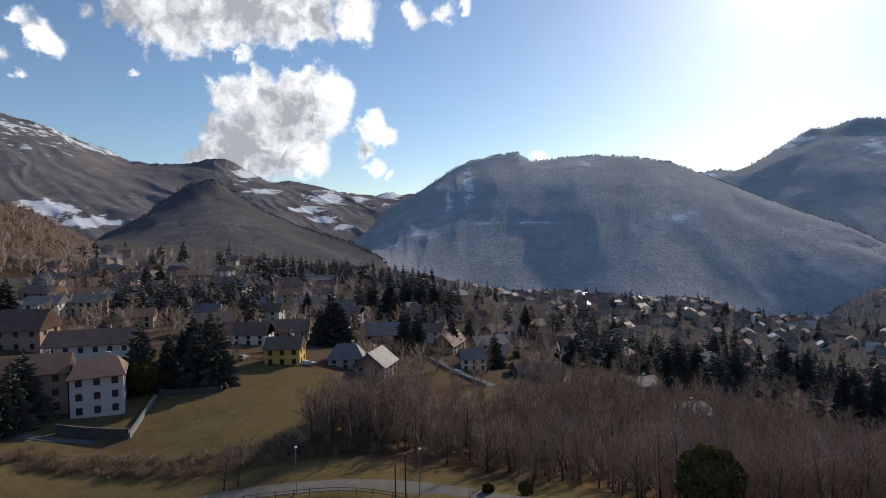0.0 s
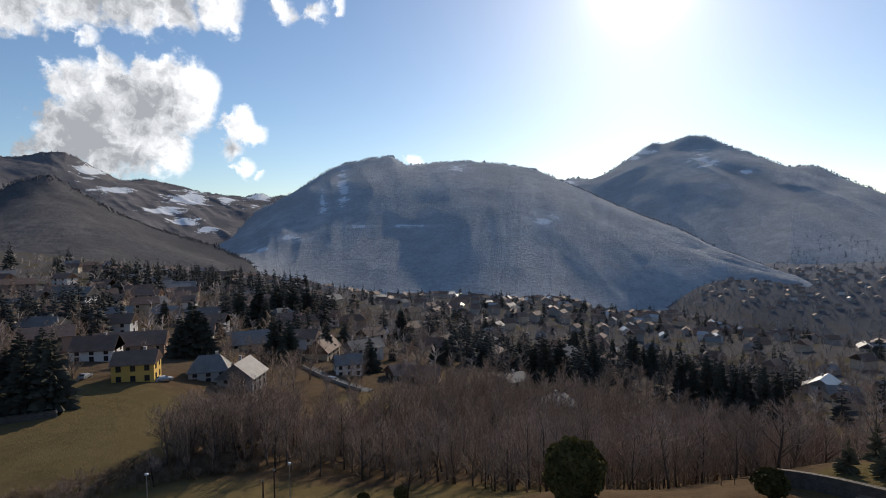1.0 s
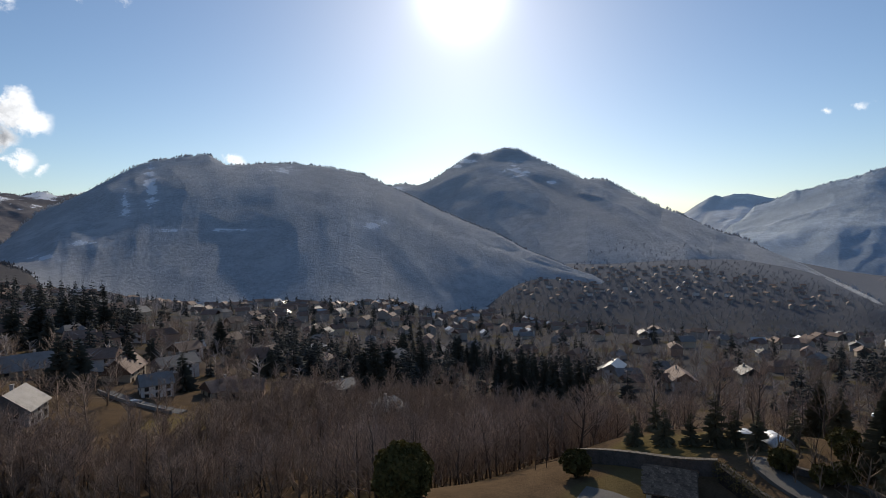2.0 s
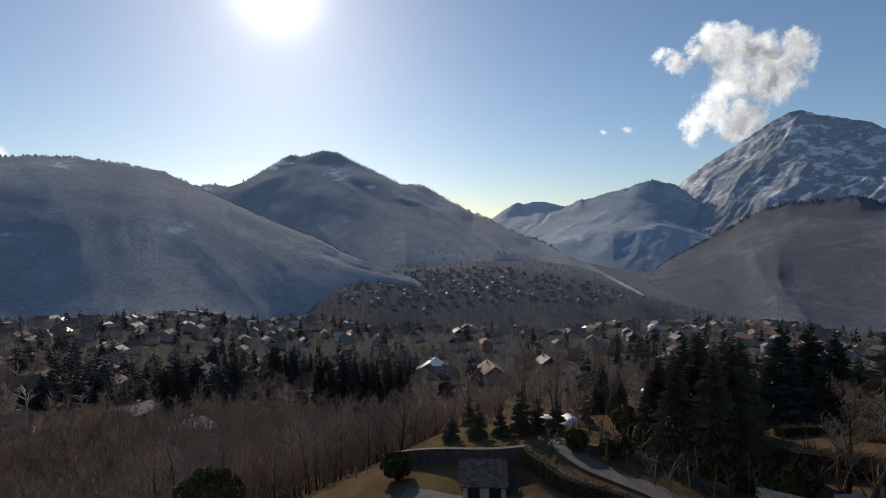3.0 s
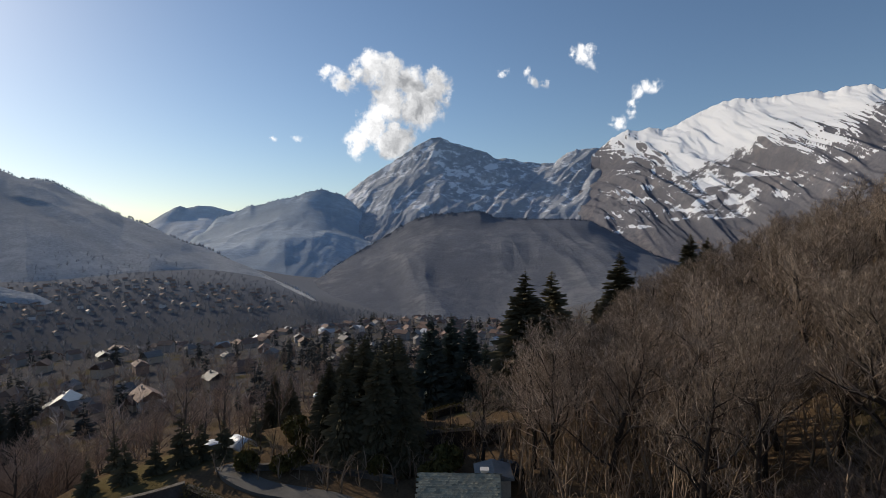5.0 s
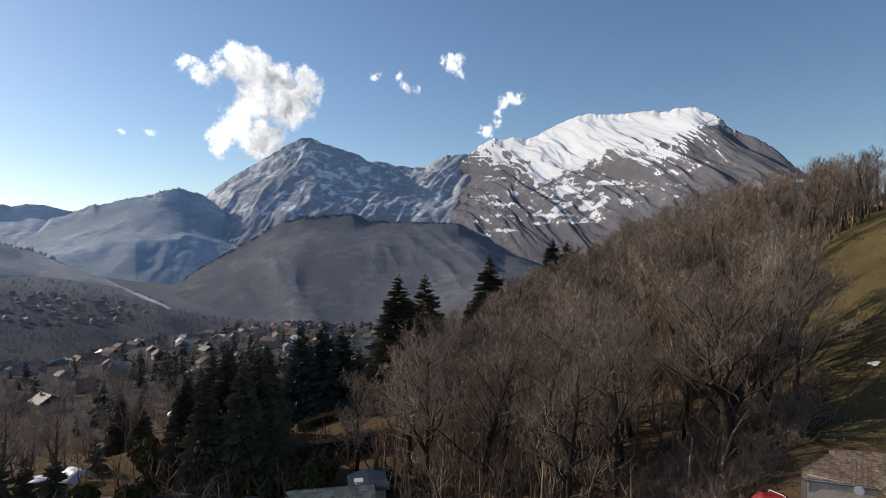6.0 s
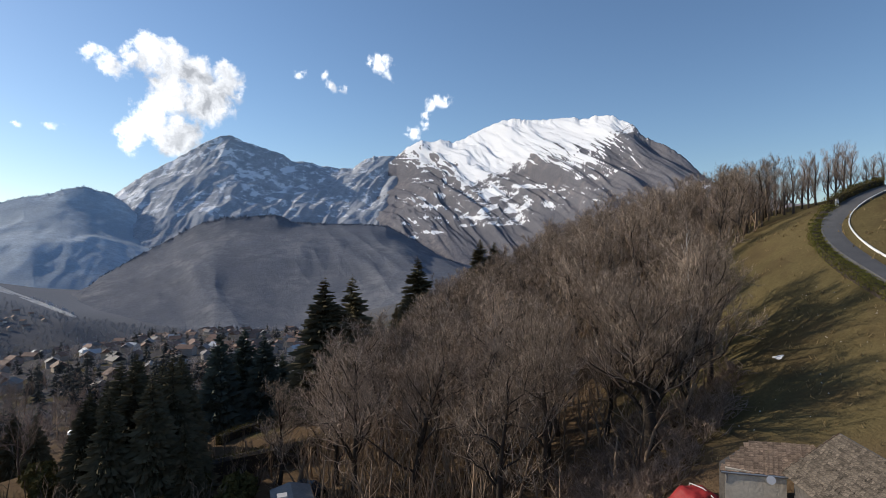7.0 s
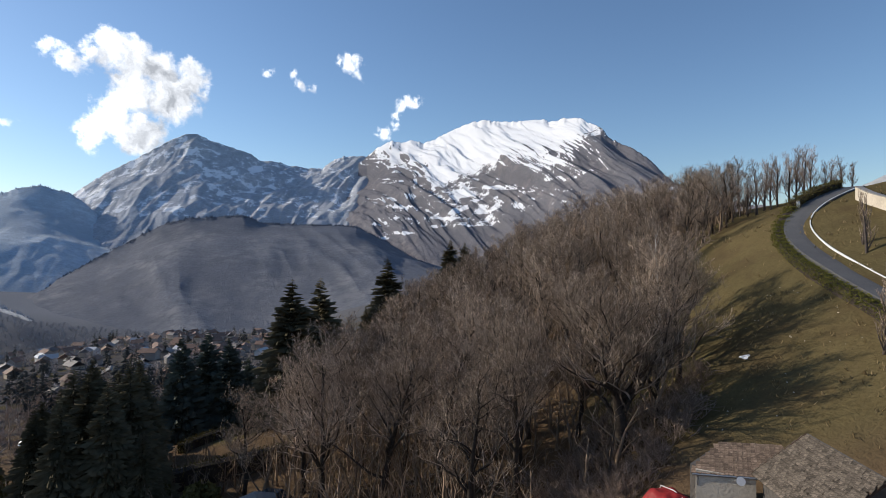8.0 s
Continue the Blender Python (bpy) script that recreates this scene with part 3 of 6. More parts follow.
    if woods:
        rng = np.random.RandomState(seed + 77)
        b = Builder()
        i = rng.randint(0, cols - 1, woods)
        t = wood_span[0] + (wood_span[1] - wood_span[0]) * rng.rand(woods) ** 1.2
        lead = min(woods // 6, 260)
        t[:lead] = rng.rand(lead) * 0.012
        j = np.clip(6 + (t ** (1 / 1.15) * (rows - 9)).astype(int), 6, rows - 2)
        for a, d in zip(i, j):
            p = vs[d * cols + a]
            h = tall * (0.6 + 0.7 * rng.rand())
            w = h * (0.2 + 0.2 * rng.rand())
            x, y, z = p[0] + rng.randn() * 4, p[1] + rng.randn() * 4, p[2] - 1.5
            k = rng.rand() * 6.28
            ring = [(x + w * math.cos(k + s * 1.571), y + w * math.sin(k + s * 1.571), z + h * 0.25) for s in range(4)]
            b.add([(x, y, z)] + ring + [(x + rng.randn() * w * 0.2, y, z + h)], [(0, 2, 1), (0, 3, 2), (0, 4, 3), (0, 1, 4), (1, 2, 5), (2, 3, 5), (3, 4, 5), (4, 1, 5)])
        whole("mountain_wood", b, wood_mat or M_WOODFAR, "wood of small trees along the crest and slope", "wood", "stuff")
    return ob


M_WOODLEFT = leafy("dark_far_wood", (0.17, 0.16, 0.16), (0.26, 0.245, 0.24), 0.9, 0.1, 0.01, 0.0)
M_WOODFOOT = leafy("foothill_wood", (0.12, 0.11, 0.108), (0.20, 0.18, 0.172), 0.9, 0.1, 0.01, 0.0)
# blue and far woods get pale colours that stand in for haze
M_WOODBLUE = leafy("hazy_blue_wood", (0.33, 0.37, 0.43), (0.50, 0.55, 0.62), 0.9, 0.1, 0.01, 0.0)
M_WOODDARK = leafy("dark_hill_wood", (0.12, 0.13, 0.155), (0.19, 0.20, 0.225), 0.9, 0.1, 0.01, 0.0)
M_WOODFAR = leafy("hazed_far_wood", (0.40, 0.38, 0.375), (0.66, 0.62, 0.60), 0.9, 0.1, 0.01, 0.0)
M_WOODNEAR = leafy("brown_hill_wood", (0.055, 0.04, 0.03), (0.14, 0.10, 0.07), 0.9, 0.1, 0.01, 0.0)
# haze is put into these base colours, paler and bluer on farther slopes
M_MT_HAZEWOOD = mountain_mat("hazed_wooded_mountain", (0.595, 0.605, 0.615), (0.57, 0.57, 0.57), 0.0, 1.6, (0.66, 0.67, 0.69))
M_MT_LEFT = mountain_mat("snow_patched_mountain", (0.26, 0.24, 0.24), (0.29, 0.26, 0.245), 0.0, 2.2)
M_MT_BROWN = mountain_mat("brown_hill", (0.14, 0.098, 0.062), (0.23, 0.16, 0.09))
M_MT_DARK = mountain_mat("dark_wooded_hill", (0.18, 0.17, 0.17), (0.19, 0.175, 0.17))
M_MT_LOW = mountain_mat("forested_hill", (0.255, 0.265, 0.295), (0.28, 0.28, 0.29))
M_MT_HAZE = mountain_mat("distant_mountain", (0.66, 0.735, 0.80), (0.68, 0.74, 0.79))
M_MT_PALE = mountain_mat("haze_paled_mountain", (0.84, 0.87, 0.89), (0.84, 0.87, 0.89), canopy=0.2)
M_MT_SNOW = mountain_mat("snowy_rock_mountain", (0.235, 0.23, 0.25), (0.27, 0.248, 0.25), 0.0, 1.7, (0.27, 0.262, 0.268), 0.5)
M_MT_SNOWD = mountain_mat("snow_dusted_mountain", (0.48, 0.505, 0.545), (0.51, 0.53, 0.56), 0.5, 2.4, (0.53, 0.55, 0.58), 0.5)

mountain("snow_patched_mountain", "dark wooded mountain with scattered snow fields", [(-62, 7, 4000), (-50, 10, 4100), (-38.4, 9.6, 4200), (-37, 9.31, 4200), (-35.1, 8.81, 4200), (-33.5, 8.01, 4200), (-31.1, 7.21, 4200), (-29.4, 6.32, 4150),
          (-27.6, 6.14, 4100), (-24.7, 6.25, 4000), (-22.3, 6.86, 3900), (-21.3, 6.9, 3900), (-19.2, 5.61, 3900), (-17.2, 4.54, 3900), (-15.5, 4.84, 3900), (-13.9, 4.57, 3900),
          (-10.6, 3.73, 3900), (-8.3, 3.44, 3900), (-7, 3.3, 3900), (-5.4, 3.71, 3900), (-4.3, 3.35, 3900), (-2.5, 3.57, 3900), (2, 3, 3900)], [(-62, 2200), (2, 2000)], M_MT_LEFT, 11,
         [(-35.5, 1.9, 3.2, 0.55), (-32.6, 0.95, 2.6, 0.5), (-37, 2.3, 1.8, 0.4), (-31, 0.75, 1.2, 0.3), (-18, 3.75, 1.3, 0.3), (-19.4, 5.4, 1.2, 0.4), (-12.0, 3.1, 1.5, 0.45), (-11.2, 2.8, 0.9, 0.3), (-14, 1.95, 1.8, 0.35), (-12, 1.0, 1.4, 0.35), (-10.4, 0.15, 1.0, 0.3), (-5.2, 3.4, 1.0, 0.3), (-8.6, 2.9, 0.8, 0.3)],
         relief=0.30, jag=10, size=520, step=0.12, rows=110, stretch=2.0, fine=0.2, lean=-0.4, woods=600, wood_mat=M_WOODLEFT, tall=9,
         fields=((-40, -29, 6.0, 9.6, 0.66, 2.2, 0.7), (-22, -17.5, 3.9, 6.6, 0.66, 2.2, 0.7), (-15, -3, 1.5, 4.4, 0.72, 2.5, 0.5)))
mountain("wooded_foothill", "dark brown wooded foothill", [(-34, -3, 1500), (-32, -1.71, 1500), (-29.5, 0.5, 1500), (-26.3, 3.09, 1500), (-24.3, 4.43, 1500), (-22.3, 4.84, 1500), (-20.3, 3.41, 1480), (-17.8, 1.75, 1440), (-14.6, 0.2, 1400), (-9.5, -1.4, 1300), (-7.3, -2.6, 1200), (-4, -4.5, 1100)],
         [(-34, 900), (-20, 720), (-4, 700)], M_MT_DARK, 23, relief=0.13, jag=5, curve=1.0, size=300, stretch=2, fine=0.15, woods=900, wood_span=(0, 0.06), wood_mat=M_WOODFOOT, tall=5)
BROWN = mountain("brown_hillside", "brown bracken-covered hillside with bare trees", [(-75, 6, 650), (-50, 5, 680), (-43, 3.6, 700), (-38.7, 2.55, 700), (-36.5, 1.75, 690), (-33.8, -0.43, 670), (-31, -2.25, 640), (-29.2, -3.6, 600), (-27, -5, 580)],
         [(-75, 330), (-27, 300)], M_MT_BROWN, 31, relief=0.10, jag=3, curve=0.95, size=150, woods=250, wood_span=(0, 0.02), wood_mat=M_WOODNEAR, tall=4)
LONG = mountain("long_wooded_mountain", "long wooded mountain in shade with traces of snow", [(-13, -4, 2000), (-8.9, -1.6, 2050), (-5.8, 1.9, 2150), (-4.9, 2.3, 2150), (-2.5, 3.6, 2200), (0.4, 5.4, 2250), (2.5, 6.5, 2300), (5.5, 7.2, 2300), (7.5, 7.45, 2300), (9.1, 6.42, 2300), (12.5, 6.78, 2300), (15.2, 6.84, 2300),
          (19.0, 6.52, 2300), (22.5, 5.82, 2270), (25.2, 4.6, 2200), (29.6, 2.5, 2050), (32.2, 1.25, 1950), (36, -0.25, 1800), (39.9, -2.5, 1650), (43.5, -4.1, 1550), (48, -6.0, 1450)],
         [(-13, 1250), (0, 1120), (12, 1060), (24, 1060), (31, 1160), (36, 1310), (40, 1430), (44, 1440), (48, 1400)], M_MT_HAZEWOOD, 41,
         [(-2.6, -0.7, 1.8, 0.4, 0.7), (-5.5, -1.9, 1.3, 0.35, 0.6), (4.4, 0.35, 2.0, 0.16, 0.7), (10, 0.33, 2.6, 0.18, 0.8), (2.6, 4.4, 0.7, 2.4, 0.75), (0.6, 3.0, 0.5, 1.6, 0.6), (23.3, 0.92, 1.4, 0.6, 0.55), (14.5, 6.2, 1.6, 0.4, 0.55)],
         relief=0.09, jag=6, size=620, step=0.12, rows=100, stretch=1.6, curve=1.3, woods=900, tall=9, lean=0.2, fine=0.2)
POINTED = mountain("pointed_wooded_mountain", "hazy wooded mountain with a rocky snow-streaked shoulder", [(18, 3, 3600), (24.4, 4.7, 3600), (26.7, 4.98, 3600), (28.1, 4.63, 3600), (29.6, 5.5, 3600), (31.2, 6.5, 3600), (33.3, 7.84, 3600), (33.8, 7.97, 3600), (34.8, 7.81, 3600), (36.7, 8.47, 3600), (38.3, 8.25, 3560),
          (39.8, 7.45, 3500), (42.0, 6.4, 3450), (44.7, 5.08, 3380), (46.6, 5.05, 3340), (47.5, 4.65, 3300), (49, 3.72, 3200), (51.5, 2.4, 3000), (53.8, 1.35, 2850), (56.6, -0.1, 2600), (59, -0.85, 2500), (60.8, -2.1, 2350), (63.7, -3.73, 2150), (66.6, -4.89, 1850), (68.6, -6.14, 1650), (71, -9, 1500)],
         [(18, 2400), (38, 1900), (45, 1760), (54, 1820), (59, 2000), (64, 1980), (68.6, 1600), (71, 1480)], M_MT_HAZEWOOD, 53,
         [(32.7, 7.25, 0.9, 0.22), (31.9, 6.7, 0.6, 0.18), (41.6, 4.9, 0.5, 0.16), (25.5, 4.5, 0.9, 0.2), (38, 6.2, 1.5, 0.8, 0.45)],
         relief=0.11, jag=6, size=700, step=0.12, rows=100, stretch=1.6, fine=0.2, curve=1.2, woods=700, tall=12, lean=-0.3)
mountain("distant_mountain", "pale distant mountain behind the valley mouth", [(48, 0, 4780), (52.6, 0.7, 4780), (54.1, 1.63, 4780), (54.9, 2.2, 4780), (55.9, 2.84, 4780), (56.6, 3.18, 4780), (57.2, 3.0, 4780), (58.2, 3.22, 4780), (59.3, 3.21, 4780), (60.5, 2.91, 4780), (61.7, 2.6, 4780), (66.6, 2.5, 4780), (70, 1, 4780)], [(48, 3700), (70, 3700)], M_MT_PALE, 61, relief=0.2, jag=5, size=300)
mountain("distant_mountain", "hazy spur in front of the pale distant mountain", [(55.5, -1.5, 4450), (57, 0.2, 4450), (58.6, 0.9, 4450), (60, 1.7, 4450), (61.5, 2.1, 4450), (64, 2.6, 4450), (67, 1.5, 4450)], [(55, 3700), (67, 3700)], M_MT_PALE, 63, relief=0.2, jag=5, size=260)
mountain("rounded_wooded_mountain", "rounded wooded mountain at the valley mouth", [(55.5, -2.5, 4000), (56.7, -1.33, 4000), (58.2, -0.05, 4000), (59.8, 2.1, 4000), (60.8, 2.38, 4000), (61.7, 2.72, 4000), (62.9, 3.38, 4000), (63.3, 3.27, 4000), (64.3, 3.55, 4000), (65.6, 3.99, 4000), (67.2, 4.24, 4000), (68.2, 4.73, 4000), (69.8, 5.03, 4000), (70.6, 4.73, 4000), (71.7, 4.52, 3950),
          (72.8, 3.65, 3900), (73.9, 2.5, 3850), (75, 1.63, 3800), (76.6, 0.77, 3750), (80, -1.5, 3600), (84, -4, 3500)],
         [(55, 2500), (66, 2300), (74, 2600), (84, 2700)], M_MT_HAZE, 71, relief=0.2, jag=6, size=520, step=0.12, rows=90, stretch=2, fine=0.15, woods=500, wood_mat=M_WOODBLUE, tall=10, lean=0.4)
mountain("snow_dusted_peak", "steep rocky peak dusted with snow", [(68, 1, 4500), (71.5, 4.0, 4500), (72.6, 4.94, 4500), (73.7, 5.84, 4500), (75, 6.73, 4500), (76.4, 7.52, 4500), (78.4, 8.82, 4500), (79.9, 9.8, 4500), (81.1, 10.3, 4500), (81.9, 10.29, 4500), (82.9, 9.87, 4500), (85, 9.17, 4500), (86.6, 8.68, 4500), (87.4, 8.05, 4500), (88.2, 8.13, 4500), (89.3, 8.05, 4500),
          (90.4, 7.68, 4500), (92.1, 7.55, 4500), (93.5, 7.57, 4500), (94.4, 8.32, 4500), (95.6, 8.78, 4500), (97.9, 8.75, 4500), (101, 7, 4500)],
         [(68, 2900), (101, 2900)], M_MT_SNOWD, 83, [(73.4, 4.2, 1.0, 1.0, 0.7), (72.6, 4.5, 0.6, 0.5), (79.7, 3.3, 1.0, 0.28), (78.9, 3.8, 0.6, 0.5, 0.6), (87.2, 7.3, 0.7, 0.4), (86, 6.4, 0.9, 0.5, 0.6), (85.0, 5.5, 0.7, 0.4, 0.6), (81.5, 8.6, 2.6, 1.2, 0.5), (87.5, 3.4, 0.5, 0.15)],
         relief=0.40, jag=9, size=400, step=0.09, rows=120, stretch=3.0, sharp=0.35, lean=0.5, fine=0.4, fields=((71, 98, 2.2, 10.4, 0.70, 1.6, 0.8),))
mountain("snow_covered_mountain", "broad snow-covered massif above brown pastures", [(90, -1, 4300), (93, 2.2, 4350), (95, 5.2, 4380), (96.4, 7.5, 4380), (97.9, 8.75, 4380), (99, 9.66, 4290), (100.5, 10.45, 4196), (101.4, 10.17, 4140), (102.3, 10.45, 4080), (103.7, 10.21, 4000), (104.4, 10.32, 3950), (106.6, 11.4, 3821), (109, 12.18, 3680), (109.8, 12.38, 3620), (110.7, 12.24, 3570), (113, 12.09, 3430),
          (115.8, 12.17, 3260), (116.9, 11.94, 3190), (118, 12.2, 3120), (119.6, 12.14, 3020), (120.4, 11.66, 2970), (121.7, 11.14, 2890), (122.2, 10.41, 2860), (123.3, 9.54, 2800), (124.8, 8.8, 2701), (125.8, 8.05, 2640), (126.8, 6.93, 2580), (128.2, 5.54, 2500), (130.6, 4.38, 2350), (133, 3.4, 2197), (140, 2, 1766)], [(90, 2900), (110, 2400), (120, 2000), (140, 1200)], M_MT_SNOW, 97,
         [(99.8, 4.45, 1.8, 0.35), (102.2, 4.8, 2.4, 0.3), (101.9, 3.7, 1.8, 0.25), (107.8, 4.9, 1.6, 0.3), (111.6, 5.65, 2.4, 0.28), (113.6, 3.7, 0.8, 0.5), (114.6, 4.4, 1.0, 0.2), (118.5, 4.0, 0.9, 0.2), (104.8, 1.7, 1.0, 0.15), (99, 0.5, 1.2, 0.25), (101.3, 1.0, 1.6, 0.2), (106, 2.5, 2.0, 0.2), (123.3, 5.3, 0.35, 0.5), (127.3, 5.0, 1.2, 0.25), (121, 7.0, 3.2, 0.3), (117.5, 6.4, 1.6, 0.3)],
         [(91, 7.6), (96, 7.7), (98, 7.5), (101.4, 7.6), (103.2, 6.6), (104.9, 5.4), (107.2, 6.1), (109.5, 7.6), (112.4, 7.7), (114.1, 7.4), (115.8, 6.6), (118.5, 7.0), (120.7, 7.3), (122, 7.6), (123, 8.8), (124.5, 9.6), (140, 9)],
         relief=0.6, jag=10, size=300, step=0.08, rows=150, stretch=3.2, sharp=0.3, lean=-0.6, fine=0.4, fields=((97, 113, 1.2, 7.0, 0.69, 1.6, 0.25), (112, 121, 3.2, 6.0, 0.74, 1.6, 0.3)), bare=((93, 106, 1.2), (111, 128, 2.0)))
HILL = mountain("dark_forest_hill", "dark forested hill below the snowy peaks", [(67, -6.6, 2300), (70.6, -3.0, 2400), (73.5, -1.2, 2500), (76.5, 0.55, 2600), (78.7, 1.8, 2600), (81, 2.5, 2600), (83.8, 2.62, 2600), (86, 2.8, 2600), (87.4, 2.1, 2600), (92.1, 1.86, 2600), (96.7, 1.75, 2600), (98.4, 0.85, 2600), (100.1, -0.07, 2600), (102.5, -1.55, 2600), (105.4, -3.03, 2600), (115, -5, 2600)],
         [(67, 1900), (74, 1550), (80, 1350), (90, 1350), (115, 1400)], M_MT_LOW, 101, relief=0.15, jag=5, size=430, step=0.12, rows=90, stretch=2.5, fine=0.15, lean=-0.35, woods=700, wood_mat=M_WOODDARK, tall=9)
mountain("rear_mountain", "wooded mountain range closing the valley", [(138, 2, 4500), (150, 8, 4300), (180, 10, 4200), (220, 9, 4200), (260, 10, 4200), (290, 9, 4000), (300, 7, 4000)], [(138, 2250), (300, 2000)], M_MT_HAZEWOOD, 113, jag=6, step=0.6)

# the slopes round the far village
def slope_tree(o):
    return BVHTree.FromPolygons([v.co[:] for v in o.data.vertices], [p.vertices[:] for p in o.data.polygons])


SLOPES, TOE = [slope_tree(POINTED), slope_tree(HILL)], slope_tree(LONG)


def lie(x, y):
    """Height of the land, mountain slopes included."""
    tops = [h[0].z for h in (tree.ray_cast(Vector((x, y, 900)), Vector((0, 0, -1))) for tree in SLOPES) if h[0] is not None]
    return max([ground(x, y)] + tops)


def clear(x, y):
    """Whether the place lies outside the toe of the long mountain."""
    toe = TOE.ray_cast(Vector((x, y, 900)), Vector((0, 0, -1)))[0]
    return toe is None or toe.z < lie(x, y) - 1


def gentle(x, y):
    """Whether the land is open and flat enough to build on."""
    h = [lie(x + a, y + b) for a, b in ((0, 0), (14, 0), (-14, 0), (0, 14), (0, -14))]
    return max(h) - min(h) < 9 and clear(x, y)


# ---- trees ----
def bare_tree(name, seed, height, spread, levels, twig_mat, label, bark=None, upright=0.22, fan=(9, 6, 5, 4), sides=(7, 5, 3, 3), low=0.3, thick=0.016, segs=(7, 5, 4, 3, 2), girth=0.018, gnarl=1.0):
    """A leafless tree: a trunk with its limbs, and a crown of branches and twigs."""
    rng = random.Random(seed)
    trunk, crown = Builder(), Builder()

    def limb(start, way, length, radius, level):
        n = segs[level]
        pts, radii, p, d = [start.copy()], [radius], start.copy(), way.copy()
        for i in range(n):
            bendy = (0.07, 0.26, 0.32, 0.36, 0.36)[level] * gnarl
            d = (d + Vector((rng.gauss(0, bendy), rng.gauss(0, bendy), rng.gauss(0, bendy) + (upright if level else 0.3) * 0.35))).normalized()
            p = p + d * length / n
            pts.append(p.copy())
            radii.append(radius * (1 - 0.82 * (i + 1) / n))
        (trunk if level <= 1 else crown).tube(pts, radii, sides[min(level, 3)], cap=level < 1)
        if level >= levels:
            return
        kids = fan[level]
        for k in range(kids):
            t = low + (1 - low) * (k + rng.random()) / kids if level == 0 else 0.2 + 0.8 * (k + rng.random()) / kids
            i = min(int(t * n), n - 1)
            q = pts[i].lerp(pts[i + 1], t * n - i)
            a = rng.random() * 6.283
            side = Vector((math.cos(a), math.sin(a), 0.25 + 0.5 * rng.random()))
            out = (pts[i + 1] - pts[i]).normalized().lerp(side.normalized(), 0.62 if level == 0 else 0.55).normalized()
            reach = length * ((spread * (1.15 - 0.6 * t)) if level == 0 else (0.62 - 0.25 * t)) * (0.75 + 0.5 * rng.random())
            limb(q, out, reach, max(radii[i] * (0.5 if level == 0 else 0.55), thick), level + 1)

    limb(Vector((0, 0, -0.4)), Vector((rng.gauss(0, 0.05), rng.gauss(0, 0.05), 1)), height, height * girth + 0.05, 0)
    ob = tagged(empty(name, pose(0, 0, -500)), label, "tree")
    part("trunk", trunk, bark or M_BARK, ob, smooth=True)
    part("crown", crown, twig_mat, ob)
    return ob


def conifer(name, seed, height, width, mat, label, whorls=26, arms=9, fronds=5, base=0.08, droop=0.3, plump=0.26):
    """A spruce: a straight trunk with whorls of drooping, toothed boughs."""
    rng = random.Random(seed)
    trunk, crown = Builder(), Builder()
    trunk.tube([(0, 0, -0.5), (0, 0, height * 0.5), (0, 0, height * 0.98)], [height * 0.016 + 0.04, height * 0.009 + 0.02, 0.012], 7)
    for w in range(whorls):
        t = w / (whorls - 1)
        z = height * (base + (0.99 - base) * t)
        reach = width * (1 - t) ** 0.8 * (0.95 + 0.12 * rng.random()) + 0.15
        for k in range(max(4, int(arms * (1 - 0.5 * t)))):
            if rng.random() < 0.12:
                continue
            a = rng.random() * 6.283
            r = reach * (0.5 + 0.62 * rng.random())
            dx, dy = math.cos(a), math.sin(a)
            sag = -droop * (1 - t) + 0.25 * t + rng.gauss(0, 0.1)
            z = height * (base + (0.99 - base) * t) + rng.uniform(-1.6, 1.6) * height / whorls
            n = fronds
            for j in range(n):
                s0, s1 = j / n * 0.85, min(1.0, (j + 1.7) / n)
                wid = r * plump * (1 - 0.55 * s0)
                for side in ((-1, 1) if n > 2 else (0,)):
                    turn = a + side * (0.35 + 0.3 * rng.random())
                    ex, ey = math.cos(turn), math.sin(turn)
                    l = r * (s1 - s0) * 1.25
                    p0 = (dx * r * s0, dy * r * s0, z + sag * r * s0 * s0 + 0.05)
                    p1 = (p0[0] + ex * l, p0[1] + ey * l, p0[2] + sag * l * 0.9 + rng.gauss(0, 0.05) * r)
                    nx, ny = -ey * wid * 0.5, ex * wid * 0.5
                    mx, my, mz = (p0[0] + p1[0]) / 2, (p0[1] + p1[1]) / 2, (p0[2] + p1[2]) / 2
                    low = mz - wid * 0.55
                    crown.add([p0, (mx + nx, my + ny, low), p1, (mx - nx, my - ny, low), (mx, my, mz + wid * 0.3)], [(0, 1, 4), (1, 2, 4), (2, 3, 4), (3, 0, 4), (0, 3, 2, 1)])
    ob = tagged(empty(name, pose(0, 0, -500)), label, "tree")
    part("trunk", trunk, M_BARK, ob)
    part("crown", crown, mat, ob)
    return ob


def leafy_crown(b, rng, cx, cy, cz, rx, rz, leaves, size):
    """Small thick leaf clumps over a lumpy rounded crown."""
    for _ in range(leaves):
        d = Vector((rng.gauss(0, 1), rng.gauss(0, 1), rng.gauss(0, 1) * 0.9 + 0.25)).normalized()
        lump = 0.82 + 0.22 * noise.noise(d * 2.3 + Vector((cx, cy, 0))) + 0.1 * rng.random()
        p = Vector((cx + d.x * rx * lump, cy + d.y * rx * lump, cz + d.z * rz * lump))
        e = Vector((rng.gauss(0, 1), rng.gauss(0, 1), rng.gauss(0, 1))).normalized()
        u = e.cross(d).normalized() * size * (0.6 + 0.8 * rng.random())
        v = (d * 0.6 + e * 0.6).normalized() * size * (0.8 + 0.8 * rng.random())
        w = u.cross(v).normalized() * size * 0.25
        b.add([tuple(p - v), tuple(p + u + w), tuple(p + v), tuple(p - u + w), tuple(p - w)], [(0, 1, 2, 3), (0, 4, 1), (1, 4, 2), (2, 4, 3), (3, 4, 0)])


